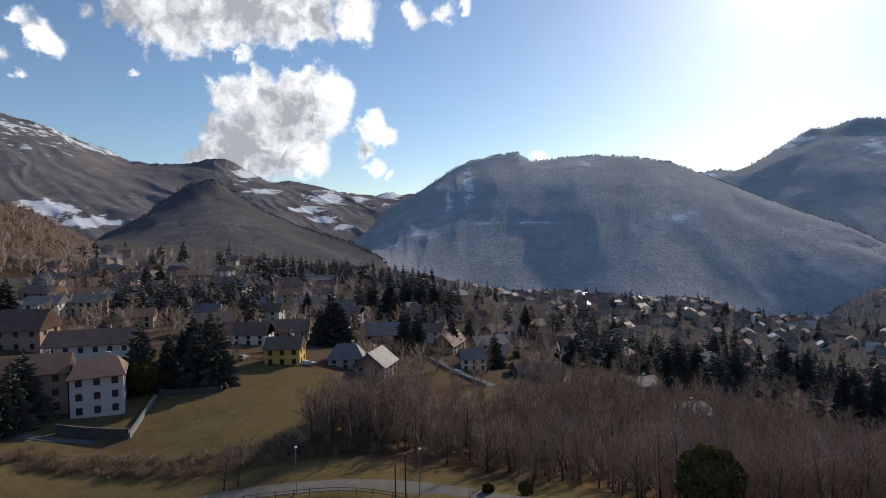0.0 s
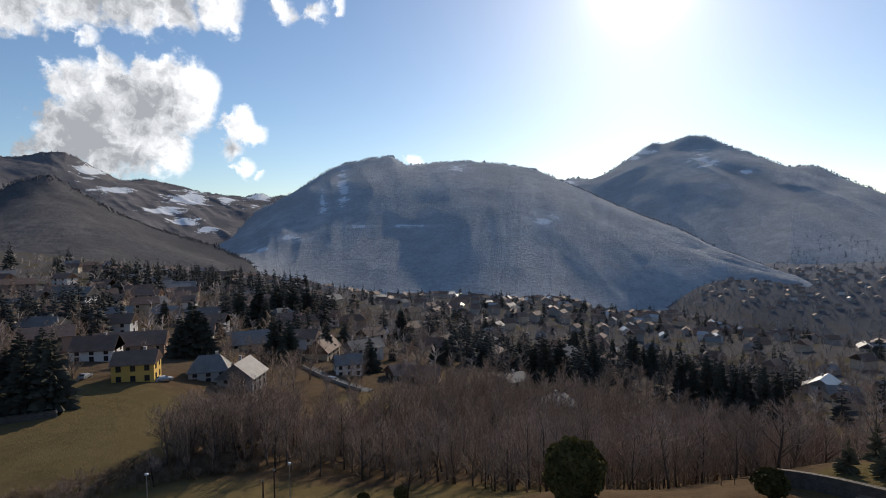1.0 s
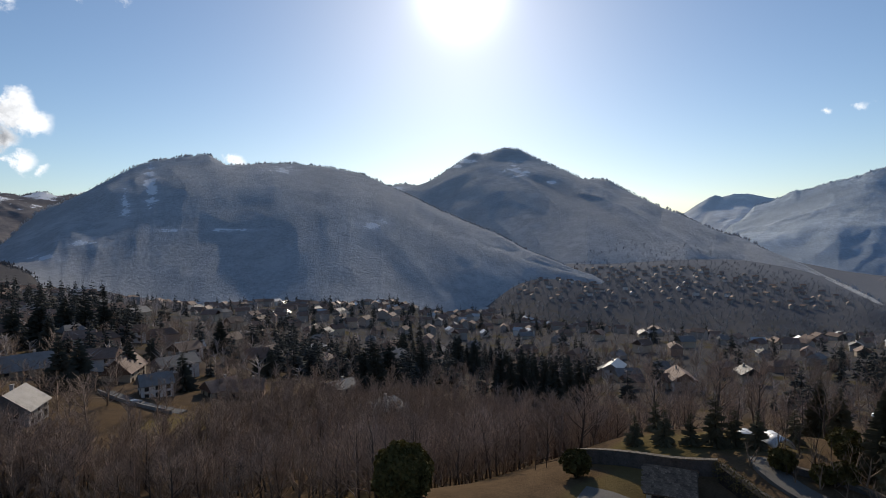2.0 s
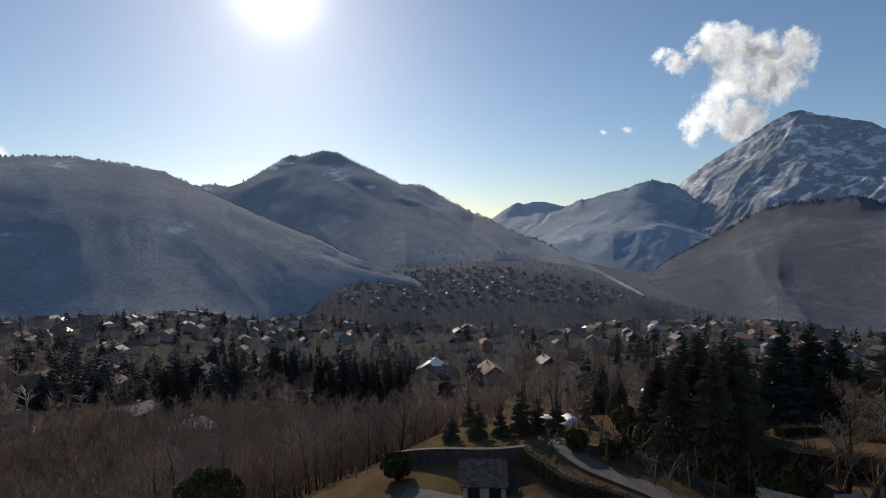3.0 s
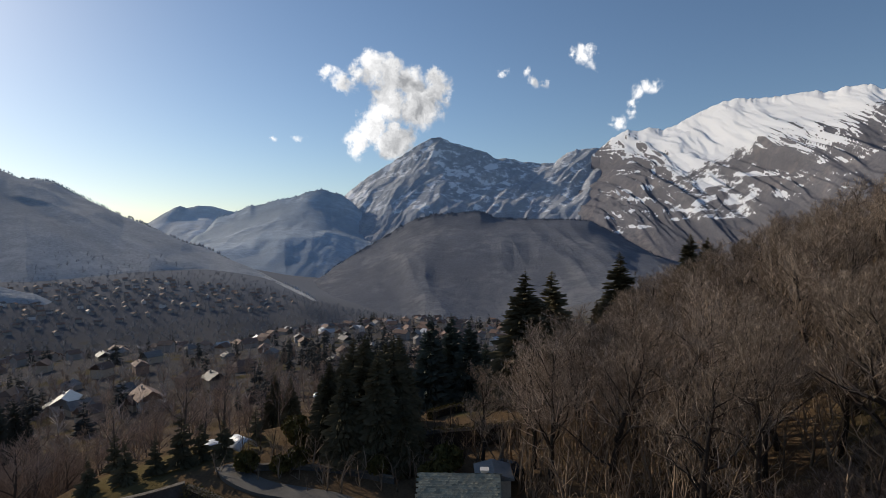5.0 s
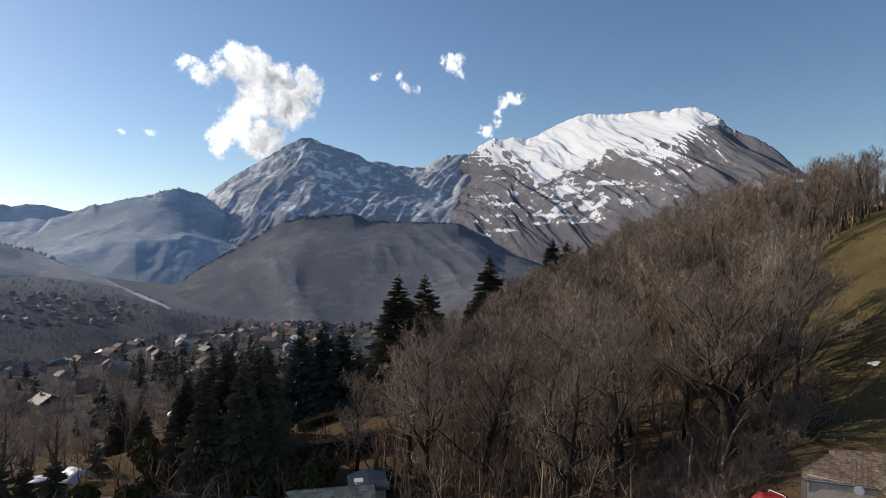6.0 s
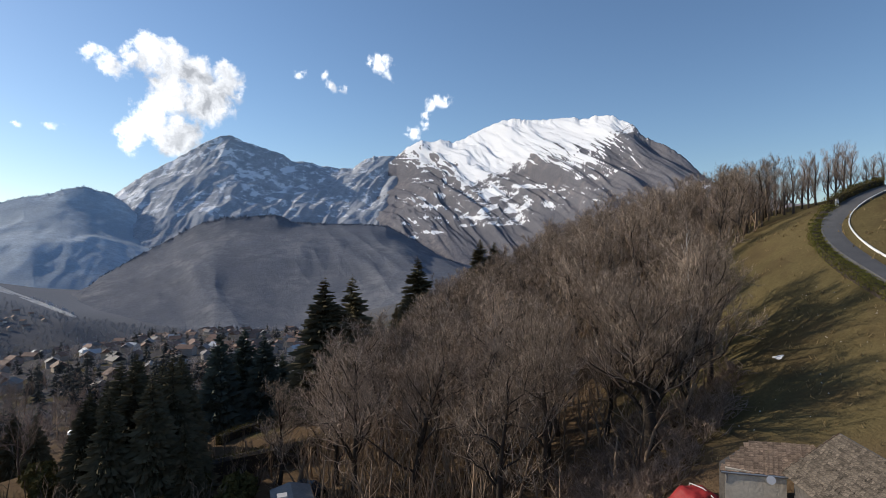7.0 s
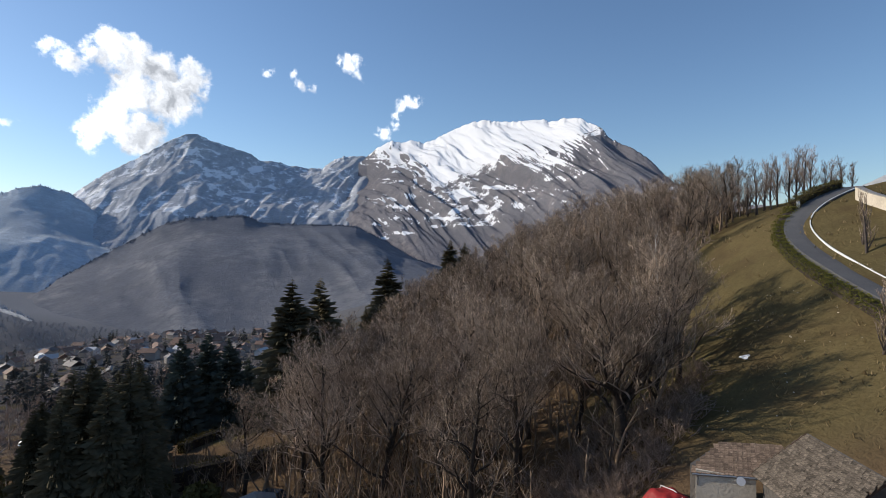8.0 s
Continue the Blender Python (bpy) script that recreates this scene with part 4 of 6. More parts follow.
def evergreen(name, seed, height, radius, mat, label, category="tree", leaves=3000, size=0.22):
    rng = random.Random(seed)
    trunk, crown = Builder(), Builder()
    trunk.tube([(0, 0, -0.4), (0.1, 0, height * 0.5), (0, 0.1, height * 0.8)], [0.22, 0.14, 0.05], 7)
    leafy_crown(crown, rng, 0, 0, height * 0.53, radius, height * 0.47, leaves, size)
    leafy_crown(crown, rng, 0, 0, height * 0.5, radius * 0.75, height * 0.38, leaves // 4, size * 1.6)
    ob = tagged(empty(name, pose(0, 0, -500)), label, category)
    part("trunk", trunk, M_BARK, ob)
    part("crown", crown, mat, ob)
    return ob


def plant(proto, x, y, scale=1.0, turn=None, rng=random, sink=0.0, wide=1.0, lean=0.0):
    m = pose(x, y, ground(x, y) - sink, lean, lean * 0.6, rng.random() * 360 if turn is None else turn)
    ob = copy_thing(proto, m)
    ob.matrix_basis = m @ Matrix.Diagonal((scale * wide, scale * wide, scale, 1))
    return ob


def retire(*protos):
    """Drop the patterns that the copies were made from."""
    for ob in protos:
        for o in (*ob.children_recursive, ob):
            bpy.data.objects.remove(o)


def polar(az, d):
    return d * math.sin(radians(az)), d * math.cos(radians(az))


def inside(x, y, poly):
    hit = False
    for i in range(len(poly)):
        (x0, y0), (x1, y1) = poly[i - 1], poly[i]
        if (y0 > y) != (y1 > y) and x < (x1 - x0) * (y - y0) / (y1 - y0) + x0:
            hit = not hit
    return hit


def scatter(rng, poly, gap, tries):
    """Random places in a polygon, at least a gap apart."""
    xs, ys = [p[0] for p in poly], [p[1] for p in poly]
    got = []
    for _ in range(tries):
        x, y = rng.uniform(min(xs), max(xs)), rng.uniform(min(ys), max(ys))
        if inside(x, y, poly) and all((x - a) ** 2 + (y - b) ** 2 > gap * gap for a, b in got):
            got.append((x, y))
    return got


def arrays(proto):
    """A pattern's crown and trunk as plain arrays, with four-sided faces."""
    out = []
    for o in proto.children:
        me = o.data
        v = np.empty(len(me.vertices) * 3)
        me.vertices.foreach_get("co", v)
        me.calc_loop_triangles()
        f = np.empty(len(me.loop_triangles) * 3, int)
        me.loop_triangles.foreach_get("vertices", f)
        out.append((v.reshape(-1, 3), f.reshape(-1, 3)))
    n = len(out[0][0])
    return np.concatenate([out[0][0], out[1][0]]), np.concatenate([out[0][1], out[1][1] + n])


def mass(name, protos, places, material, label, category, rng, size=(0.7, 1.2), wide=(0.9, 1.2)):
    """Many alike plants joined into one object: what nobody could count."""
    sets = [arrays(p) for p in protos]
    vs, fs, n = [], [], 0
    zs = [p[2] for p in places] if len(places[0]) == 3 else grounds([p[0] for p in places], [p[1] for p in places])
    for (x, y, *_), z in zip(places, zs):
        v, f = sets[rng.randrange(len(sets))]
        s, w, a = rng.uniform(*size), rng.uniform(*wide), rng.random() * 6.283
        c, q = math.cos(a) * s * w, math.sin(a) * s * w
        vs.append(np.stack([v[:, 0] * c - v[:, 1] * q + x, v[:, 0] * q + v[:, 1] * c + y, v[:, 2] * s + z], 1))
        fs.append(f + n)
        n += len(v)
    V, F = np.concatenate(vs), np.concatenate(fs)
    me = bpy.data.meshes.new(name)
    me.vertices.add(len(V))
    me.vertices.foreach_set("co", V.ravel().astype(np.float32))
    me.loops.add(F.size)
    me.loops.foreach_set("vertex_index", F.ravel().astype(np.int32))
    me.polygons.add(len(F))
    me.polygons.foreach_set("loop_start", np.arange(0, F.size, 3, dtype=np.int32))
    me.materials.append(material)
    me.update(calc_edges=True)
    return whole(name, me, None, label, category, "stuff")


rng = random.Random(5)
# wooded slope beside the pasture: large bare chestnuts
CHESTNUT = "large leafless chestnut tree with a spreading twiggy crown"
chestnuts = [bare_tree("bare_tree", 100 + i, 11.6, 0.46, 4, M_TWIG, CHESTNUT, upright=0.35, fan=(15, 9, 6, 4), low=0.2, thick=0.013, segs=(7, 5, 4, 2, 1), girth=0.02, gnarl=1.0) for i in range(5)]
grand = bare_tree("bare_tree", 99, 10.5, 0.66, 4, M_TWIG, "huge spreading leafless chestnut with a thick trunk above the barn", fan=(19, 10, 7, 4), low=0.22, thick=0.016, upright=0.45, girth=0.05, gnarl=0.8)
far_chestnuts = [bare_tree("bare_tree", 120 + i, 11.6, 0.46, 3, M_TWIG, CHESTNUT, upright=0.35, fan=(15, 10, 8), low=0.2, thick=0.023, segs=(5, 4, 3, 1), girth=0.02, gnarl=1.0) for i in range(4)]
SLOPE_WOOD = [polar(*p) for p in ((89, 60), (92, 50), (105, 44), (113, 44), (117, 48), (120, 53), (122, 62), (121, 74), (124, 84), (128, 96), (131, 110), (127, 140), (112, 150), (98, 140), (91, 92))]
HERO = [(44.5, -20.5, 0.95), (53.5, -8.0, 1.1), (57.5, 1.5, 1.12), (60.5, -13, 1.1), (55, -3.5, 1.1), (62.5, 3.0, 1.0), (66, -2, 1.05), (60.5, -6.5, 1.12), (64, 8.5, 0.8), (70, 3.5, 0.9)]
for i, (x, y, s) in enumerate(HERO):
    plant(grand if i == 0 else chestnuts[i % 5], x, y, s, rng=rng, wide=1.1)
for x, y in scatter(rng, SLOPE_WOOD, 4.0, 3200):
    if all(math.hypot(x - a, y - b) > 4.5 for a, b, _ in HERO):
        near = math.hypot(x, y) < 62
        plant(rng.choice(chestnuts if near else far_chestnuts), x, y, (0.78 if near else 0.6) + 0.3 * rng.random(), rng=rng, wide=0.95 + 0.25 * rng.random(), lean=rng.gauss(0, 1.5))
saplings = [bare_tree("sapling", 130 + i, 4.0, 0.5, 2, M_TWIG, "thin sapling", upright=0.7, fan=(6, 3), sides=(3, 3, 3, 3), low=0.05, thick=0.016, segs=(3, 3, 2)) for i in range(5)]
WOOD_EDGE = [(50, 2.5), (56, 5), (62, 7), (72, 6), (76, -2), (66, -10), (56, -12), (47, -9)]
mass("undergrowth", saplings, scatter(rng, SLOPE_WOOD, 1.35, 3400) + scatter(rng, WOOD_EDGE, 1.2, 700), M_TWIGD, "tangled leafless undergrowth beneath the slope trees", "undergrowth", rng, (0.5, 1.5), (0.9, 1.5))
# ridge beyond the road
POPLAR = "tall slender leafless tree on the ridge"
slender = [bare_tree("bare_tree", 140 + i, 11.0, 0.34, 3, M_TWIGR, POPLAR, M_BARKR, upright=0.8, fan=(18, 9, 7), low=0.15, thick=0.014, segs=(6, 5, 3, 1), gnarl=0.6) for i in range(3)]
# bearing and distance from the end of the path, elevation of the top
for az, d, el in ((134.6, 98, 5.9), (135.3, 95, 6.5), (135.9, 98, 6.8), (136.4, 94, 6.6), (136.9, 97, 7.0), (137.8, 96, 7.1), (138.3, 99, 7.5), (138.8, 95, 7.7), (139.3, 98, 7.4), (140.3, 96, 6.4), (140.9, 98, 6.6),
                  (141.5, 95, 6.6), (142.2, 98, 6.3), (132.6, 104, 5.9), (133.4, 101, 4.9), (132.0, 106, 4.6), (131.2, 108, 4.4), (130.4, 104, 4.3), (129.6, 108, 4.2), (128.8, 104, 4.1), (127.8, 106, 4.0), (134.0, 102, 4.8)):
    x, y = polar(az, d)
    x, y = x + 7.2, y + 4.3
    tall = EYE - 0.25 + d * math.tan(radians(el)) - ground(x, y)
    plant(rng.choice(slender), x, y, tall / 11.6, rng=rng, wide=1.2)
# gully below the houses: thin reddish bare trees
THIN = "thin leafless reddish-brown tree in the gully"
thin = [bare_tree("bare_tree", 160 + i, 9.0, 0.54, 3, M_TWIGR, THIN, M_BARKR, upright=0.4, fan=(12, 7, 5), sides=(4, 3, 3, 3), low=0.2, thick=0.022, segs=(4, 3, 2, 1)) for i in range(4)]
brush = [bare_tree("bare_tree", 170 + i, 8.0, 0.52, 2, M_TWIGR, THIN, upright=0.5, fan=(15, 8), sides=(3, 3, 3, 3), low=0.08, thick=0.03, segs=(3, 3, 2)) for i in range(6)]
far_brush = [bare_tree("bare_tree", 180 + i, 8.0, 0.5, 2, M_TWIGR, THIN, upright=0.5, fan=(16, 8), sides=(3, 3, 3, 3), low=0.06, thick=0.04, segs=(2, 2, 1)) for i in range(6)]
tiny_brush = [bare_tree("bare_tree", 186 + i, 8.0, 0.6, 1, M_TWIGR, THIN, upright=0.6, fan=(10,), sides=(3, 3, 3, 3), low=0.05, thick=0.2, segs=(1, 1)) for i in range(6)]
GULLY = [polar(*p) for p in ((-14, 115), (-5, 128), (5, 148), (10, 176), (18, 190), (25, 200), (36, 215), (46, 195), (49, 150), (48, 110), (44, 92), (34, 80), (24, 76), (16, 92), (6, 106), (-6, 109), (-13, 108))]
for x, y in scatter(rng, [polar(*p) for p in ((-14, 112), (-9, 112), (-4, 118), (-2, 136), (-8, 140), (-13, 126))], 2.6, 260)[:40]:
    plant(rng.choice(thin), x, y, 0.75 + 0.4 * rng.random(), rng=rng, wide=1.2)
places = scatter(rng, GULLY, 4.2, 2500)
places.sort(key=lambda p: math.hypot(*p))
for x, y in places[:95]:
    plant(rng.choice(thin), x, y, 0.7 + 0.5 * rng.random(), rng=rng, wide=0.9 + 0.3 * rng.random())
mass("gully_wood", brush[:3] + far_brush + far_brush, places[95:] + scatter(rng, GULLY, 2.6, 3200)[:900], M_TWIGR, "dense leafless reddish-brown wood filling the gully", "wood", rng, (0.6, 1.15))
GARDENS = [polar(*p) for p in ((45, 95), (60, 95), (70, 120), (64, 160), (55, 190), (42, 185))]
for x, y in scatter(rng, GARDENS, 6, 500)[:30]:
    plant(rng.choice(thin), x, y, 0.8 + 0.5 * rng.random(), rng=rng)

SPRUCE = "tall dark spruce with drooping boughs"
spruces = [conifer("spruce", 200 + i, 20.0, 4.6, M_PINE, SPRUCE, 60, 17, 4, droop=0.5, plump=0.26) for i in range(3)]
BLUE = "blue-green cedar with dense soft boughs"
cedars = [conifer("cedar", 210 + i, 16.0, 4.4, M_PINEB, BLUE, 46, 17, 4, droop=0.2, plump=0.30) for i in range(2)]
small_spruce = conifer("spruce", 220, 5.0, 1.5, M_PINE, "small garden spruce on the lawn", 18, 9, 3)
# x, y, height
for x, y, h in ((95.5, 3.4, 21.5), (98.4, -0.9, 20.5), (113.9, -14.7, 19), (110.6, -9.9, 12), (124.5, -30.7, 16), (127.4, -34.8, 14), (85.4, 27.6, 14), (80.8, 21.2, 13.5), (88.2, 32.0, 11), (81.5, 32.9, 8),
                (70.9, 19.7, 7.5), (88.1, 27.9, 13), (81.1, 23.3, 10.5), (85.5, 29.5, 10), (120.6, 58.5, 12.5), (112.8, 51.5, 10), (90, 34.8, 10),
                (62.6, 23.2, 11.5), (63.4, 19.8, 13.0), (62.4, 16.8, 8.5), (65.5, 26.2, 10.5), (66.5, 22.3, 13.5), (67.5, 19.0, 14.0), (69.5, 24.5, 13.5), (71.5, 21.0, 13.0)):
    plant(spruces[rng.randrange(3)], x, y, h / 20, rng=rng, wide=1.45 if h > 15 else 1.15)
for x, y, h in ((102.2, 20.2, 16.5), (106.7, 17.0, 17), (104.1, 13.5, 15), (112.3, 11.0, 11), (85.4, 22.5, 13)):
    plant(cedars[rng.randrange(2)], x, y, h / 16, rng=rng)
for x, y, h in ((57, 50, 4.0), (58.5, 46.8, 4.6), (60, 44.2, 4.0), (61.5, 42.0, 6.0), (63, 40.6, 4.6), (64, 38.5, 4.6), (70, 37.5, 4.4), (66, 54, 4.5)):
    plant(small_spruce, x, y, h / 5, rng=rng)
# conifers between the houses
FARCON = "dark conifer standing among the houses"
village_con = [conifer("conifer", 230 + i, 16.0, 4.1, M_PINEV, FARCON, 34, 16, 2, base=0.02, droop=0.35, plump=0.45) for i in range(4)]
for x, y, h in ((159.9, 219.3, 22), (164, 216, 20), (167.5, 211.6, 23), (171, 207, 23), (173.7, 201.8, 22), (175.8, 196.8, 20), (176, 188.8, 24), (175, 180.6, 23), (176, 176.7, 19), (168, 205, 21), (172, 195, 22)):
    plant(rng.choice(village_con), x, y, h / 16, rng=rng, wide=0.8)
for x, y, h in ((186.6, 304, 21), (192.7, 300, 16), (197.6, 296.7, 15), (153, 313.8, 18), (161, 312.7, 15), (167, 311, 14), (84.5, 199, 20), (87.4, 196.4, 14), (93.3, 235, 12), (205, 290, 17), (178, 310, 18)):
    plant(rng.choice(village_con), x, y, h / 16, rng=rng, wide=0.9)
for x, y, h in ((-41.2, 202.8, 20), (-44.6, 199.4, 14), (-38.1, 203.3, 15), (-15.5, 208, 16.5), (-10.8, 212.7, 16), (18.7, 206.5, 13), (11.8, 263, 11.5), (-90, 162, 12.4), (-82.2, 163.3, 8.5), (-75, 164, 14), (-69.7, 163.8, 15), (-78, 163.5, 10),
                (-167, 210, 13), (-91.6, 115, 12), (-89.3, 115.7, 15), (95, 253, 13), (83, 204.3, 17), (85.5, 197.8, 20), (162, 328, 18), (181.6, 291, 22), (188, 283, 22)):
    plant(rng.choice(village_con), x, y, h / 16, rng=rng, wide=1.35 if x < 30 else 1.0)
for x, y, h in ((188, 251, 19), (205, 259, 20), (169, 306.5, 17), (114.7, 372, 15), (32, 274, 11), (68.6, 243, 10), (48, 230, 9.5)):
    plant(rng.choice(village_con), x, y, h / 16, rng=rng, wide=1.1)
# single trees and shrubs
single = bare_tree("bare_tree", 190, 8.5, 0.6, 4, M_TWIGR, "small leafless tree beside the lane", fan=(10, 6, 5, 3), low=0.25, thick=0.02)
for x, y, s in ((-36.9, 89.8, 0.7), (-35.2, 91.6, 0.75), (13.8, 88.0, 0.85), (-27, 101, 0.6), (-8, 108, 0.9), (3, 150, 0.9), (9, 152, 0.8)):
    plant(single, x, y, s, rng=rng)
birch = bare_tree("birch", 191, 10.5, 0.16, 2, M_BIRCH, "bare pale birch with a thin white trunk", M_BIRCH, upright=0.3, fan=(11, 3), low=0.25, thick=0.022, gnarl=0.12, girth=0.007)
plant(birch, 51.1, -29.4, 1.3, rng=rng, wide=0.7)
stems = [bare_tree("shrub", 192 + i, 5.5, 0.3, 3, M_TWIG, "leafless many-stemmed shrub on the grassy slope", M_BARKR, upright=0.9, fan=(12, 5, 3), low=0.02, thick=0.022, gnarl=0.5) for i in range(2)]
for x, y, s in ((44.6, -45.6, 0.95), (46, -47, 0.8), (35.2, -34.5, 1.0), (36.3, -36.2, 0.9)):
    plant(stems[rng.randrange(2)], x, y, s, rng=rng)
DITCH = [(-80, 96), (-60, 95), (-44, 94), (-33, 98), (-22, 103), (-10, 108), (-14, 116), (-28, 112), (-44, 102), (-62, 101), (-80, 101)]
bramble = [bare_tree("bramble", 400 + i, 1.7, 0.95, 2, M_TWIGR, "bramble", upright=0.35, fan=(20, 6), sides=(3, 3, 3, 3), low=0.02, thick=0.022, segs=(3, 3, 1)) for i in range(4)]
THICKET = [(35.5, -13), (41, -9.5), (46, -13), (48.5, -22), (47, -30), (42.5, -26), (38.5, -19)]
mass("bramble_thicket", bramble, scatter(rng, THICKET, 1.0, 1500)[:150], M_TWIGR, "reddish bramble thicket below the wood's edge", "undergrowth", rng, (0.5, 1.1), (1.0, 1.6))
mass("ditch_brush", bramble, scatter(rng, DITCH, 0.95, 4200)[:620], M_TWIGD, "dense brown leafless bramble along the ditch", "undergrowth", rng, (0.35, 0.85), (1.2, 2.0))
round_tree = evergreen("evergreen_tree", 300, 7.0, 3.0, M_EVER, "dense rounded dark evergreen tree", leaves=5200, size=0.2)
plant(round_tree, 25.6, 52.8, 1.05, rng=rng, sink=1.3)
for x, y, h in ((-76.9, 137.6, 17), (-70.1, 138.8, 13.5), (-63.3, 140.2, 17), (-58.3, 141.4, 18), (-65.4, 139.5, 9), (-87.5, 110.3, 13), (-87.1, 107.4, 11.5)):
    plant(rng.choice(village_con), x, y, h / 16, rng=rng, wide=1.15)
for x, y, h in ((-37.8, 291, 18), (-29.5, 298.6, 20), (-21.5, 316, 20), (-13.6, 322, 21), (-6, 318, 21), (-24.5, 275, 15), (-68.8, 277, 11), (-163, 302, 15), (-159, 309, 16), (-94, 285, 13), (3.2, 232, 14), (44.3, 299, 17), (53.7, 233, 12), (105.5, 230, 18), (126.4, 238, 18)):
    plant(rng.choice(village_con), x, y, h / 16, rng=rng, wide=1.3)
plant(round_tree, -74.0, 133.4, 1.3, rng=rng)
shrub = evergreen("shrub", 301, 2.6, 1.5, M_EVER, "dense dark evergreen shrub in the garden", "shrub", 520, 0.2)
for x, y, s in ((59, 33, 0.9), (59.3, 29.3, 0.8), (61, 28.2, 0.9), (60.5, 19, 0.9), (64, 16.4, 1.1), (67.2, 30.2, 1.1), (70, 27, 1.0), (72, 33, 1.2), (6.8, 87.9, 0.7), (12.7, 87.6, 0.8), (46, 49, 1.2), (57, 12.5, 1.2), (62, 12, 1.2)):
    plant(shrub, x, y, s, rng=rng)

# woods and gardens of the valley
# twig colours greyed and paled, with valley haze put into them
M_GORGE = leafy("hazed_gorge_twigs", (0.20, 0.20, 0.21), (0.33, 0.33, 0.34), 0.85, 0.2, 0.02, 0.0)
M_TOWNTREE = leafy("hazed_town_twigs", (0.32, 0.27, 0.245), (0.58, 0.50, 0.45), 0.85, 0.2, 0.05, 0.0)
light_con = [conifer("conifer", 250 + i, 13.0, 3.0, M_PINEV, FARCON, 14, 9, 1, base=0.02, droop=0.4, plump=0.55) for i in range(4)]
VALLEY = [polar(*p) for p in ((-38, 235), (-20, 225), (-8, 240), (8, 225), (25, 230), (40, 260), (52, 230), (68, 200), (82, 190), (94, 240), (96, 700), (80, 900), (60, 850), (45, 880), (25, 950), (5, 850), (-10, 750), (-38, 560))]
BELTS = [((-9, 260), (1, 262), (2, 400), (-8, 420)), ((13, 232), (31, 240), (31, 320), (14, 310)), ((-31, 255), (-20, 250), (-18, 300), (-30, 310)), ((30, 330), (44, 300), (46, 360), (31, 390)), ((66, 260), (88, 240), (90, 420), (68, 430)), ((-20, 400), (-8, 430), (-6, 560), (-20, 560))]
mass("valley_conifers", light_con, scatter(rng, VALLEY, 8, 2600)[:520] + [q for belt in BELTS for q in scatter(rng, [polar(*p) for p in belt], 5.5, 700)[:75]], M_PINEFAR, "dark conifers scattered through the valley town", "trees", rng, (0.6, 1.45), (0.9, 1.5))
NEARVALLEY = [polar(*p) for p in ((-36, 200), (-24, 175), (-10, 178), (0, 165), (10, 178), (30, 205), (47, 200), (58, 165), (72, 150), (84, 150), (90, 250), (80, 420), (45, 430), (10, 420), (-36, 400))]
mass("valley_trees", far_brush, scatter(rng, NEARVALLEY, 6, 2600)[:1000], M_TWIGR, "leafless garden trees scattered through the valley town", "trees", rng, (0.6, 1.3), (1.0, 1.5))
mass("town_trees", tiny_brush, scatter(rng, VALLEY, 6, 6500)[:3200], M_TOWNTREE, "leafless trees between the far houses", "trees", rng, (0.5, 1.1), (1.0, 1.8))
GORGE = [polar(*p) for p in ((27, 1080), (34, 1000), (40, 960), (45, 900), (55, 880), (66, 930), (76, 1080), (88, 1150), (88, 1350), (76, 1500), (70, 1560), (62, 1900), (54, 2050), (46, 2000), (43, 1700), (39, 1430), (33, 1240))]
flank = [(x, y) for x, y in scatter(rng, GORGE, 9, 7000) if rng.random() > (math.hypot(x, y) - 1500) / 600 and clear(x, y)]
mass("gorge_wood", tiny_brush, [(x, y, lie(x, y)) for x, y in flank[:2800]], M_GORGE, "leafless woods along the river gorge", "wood", rng, (0.7, 1.3), (1.4, 2.4))
# bare trees on the brown hillside
hill = np.empty(len(BROWN.data.vertices) * 3)
BROWN.data.vertices.foreach_get("co", hill)
hill = [tuple(p) for p in hill.reshape(-1, 3) if p[2] > ground(p[0], p[1]) + 1 and -46 < math.degrees(math.atan2(p[0], p[1])) < -26]
mass("hillside_wood", tiny_brush, [rng.choice(hill) for _ in range(900)], M_TWIGR, "leafless trees covering the brown hillside", "wood", rng, (0.5, 1.1), (1.0, 1.6))
YARD = [(55, 20), (58, 36), (66, 36), (78, 30), (80, 14), (66, 8), (58, 14)]
mass("garden_brush", saplings, scatter(rng, YARD, 1.5, 1200)[:330], M_TWIGD, "brown leafless brush in the terraced garden", "undergrowth", rng, (0.4, 1.0), (1.0, 1.6))
retire(*bramble, shrub, grand, single, birch, *stems, round_tree, small_spruce, *cedars, *light_con, *far_brush, *tiny_brush, *brush, *thin, *saplings, *slender, *chestnuts, *far_chestnuts, *spruces, *village_con)


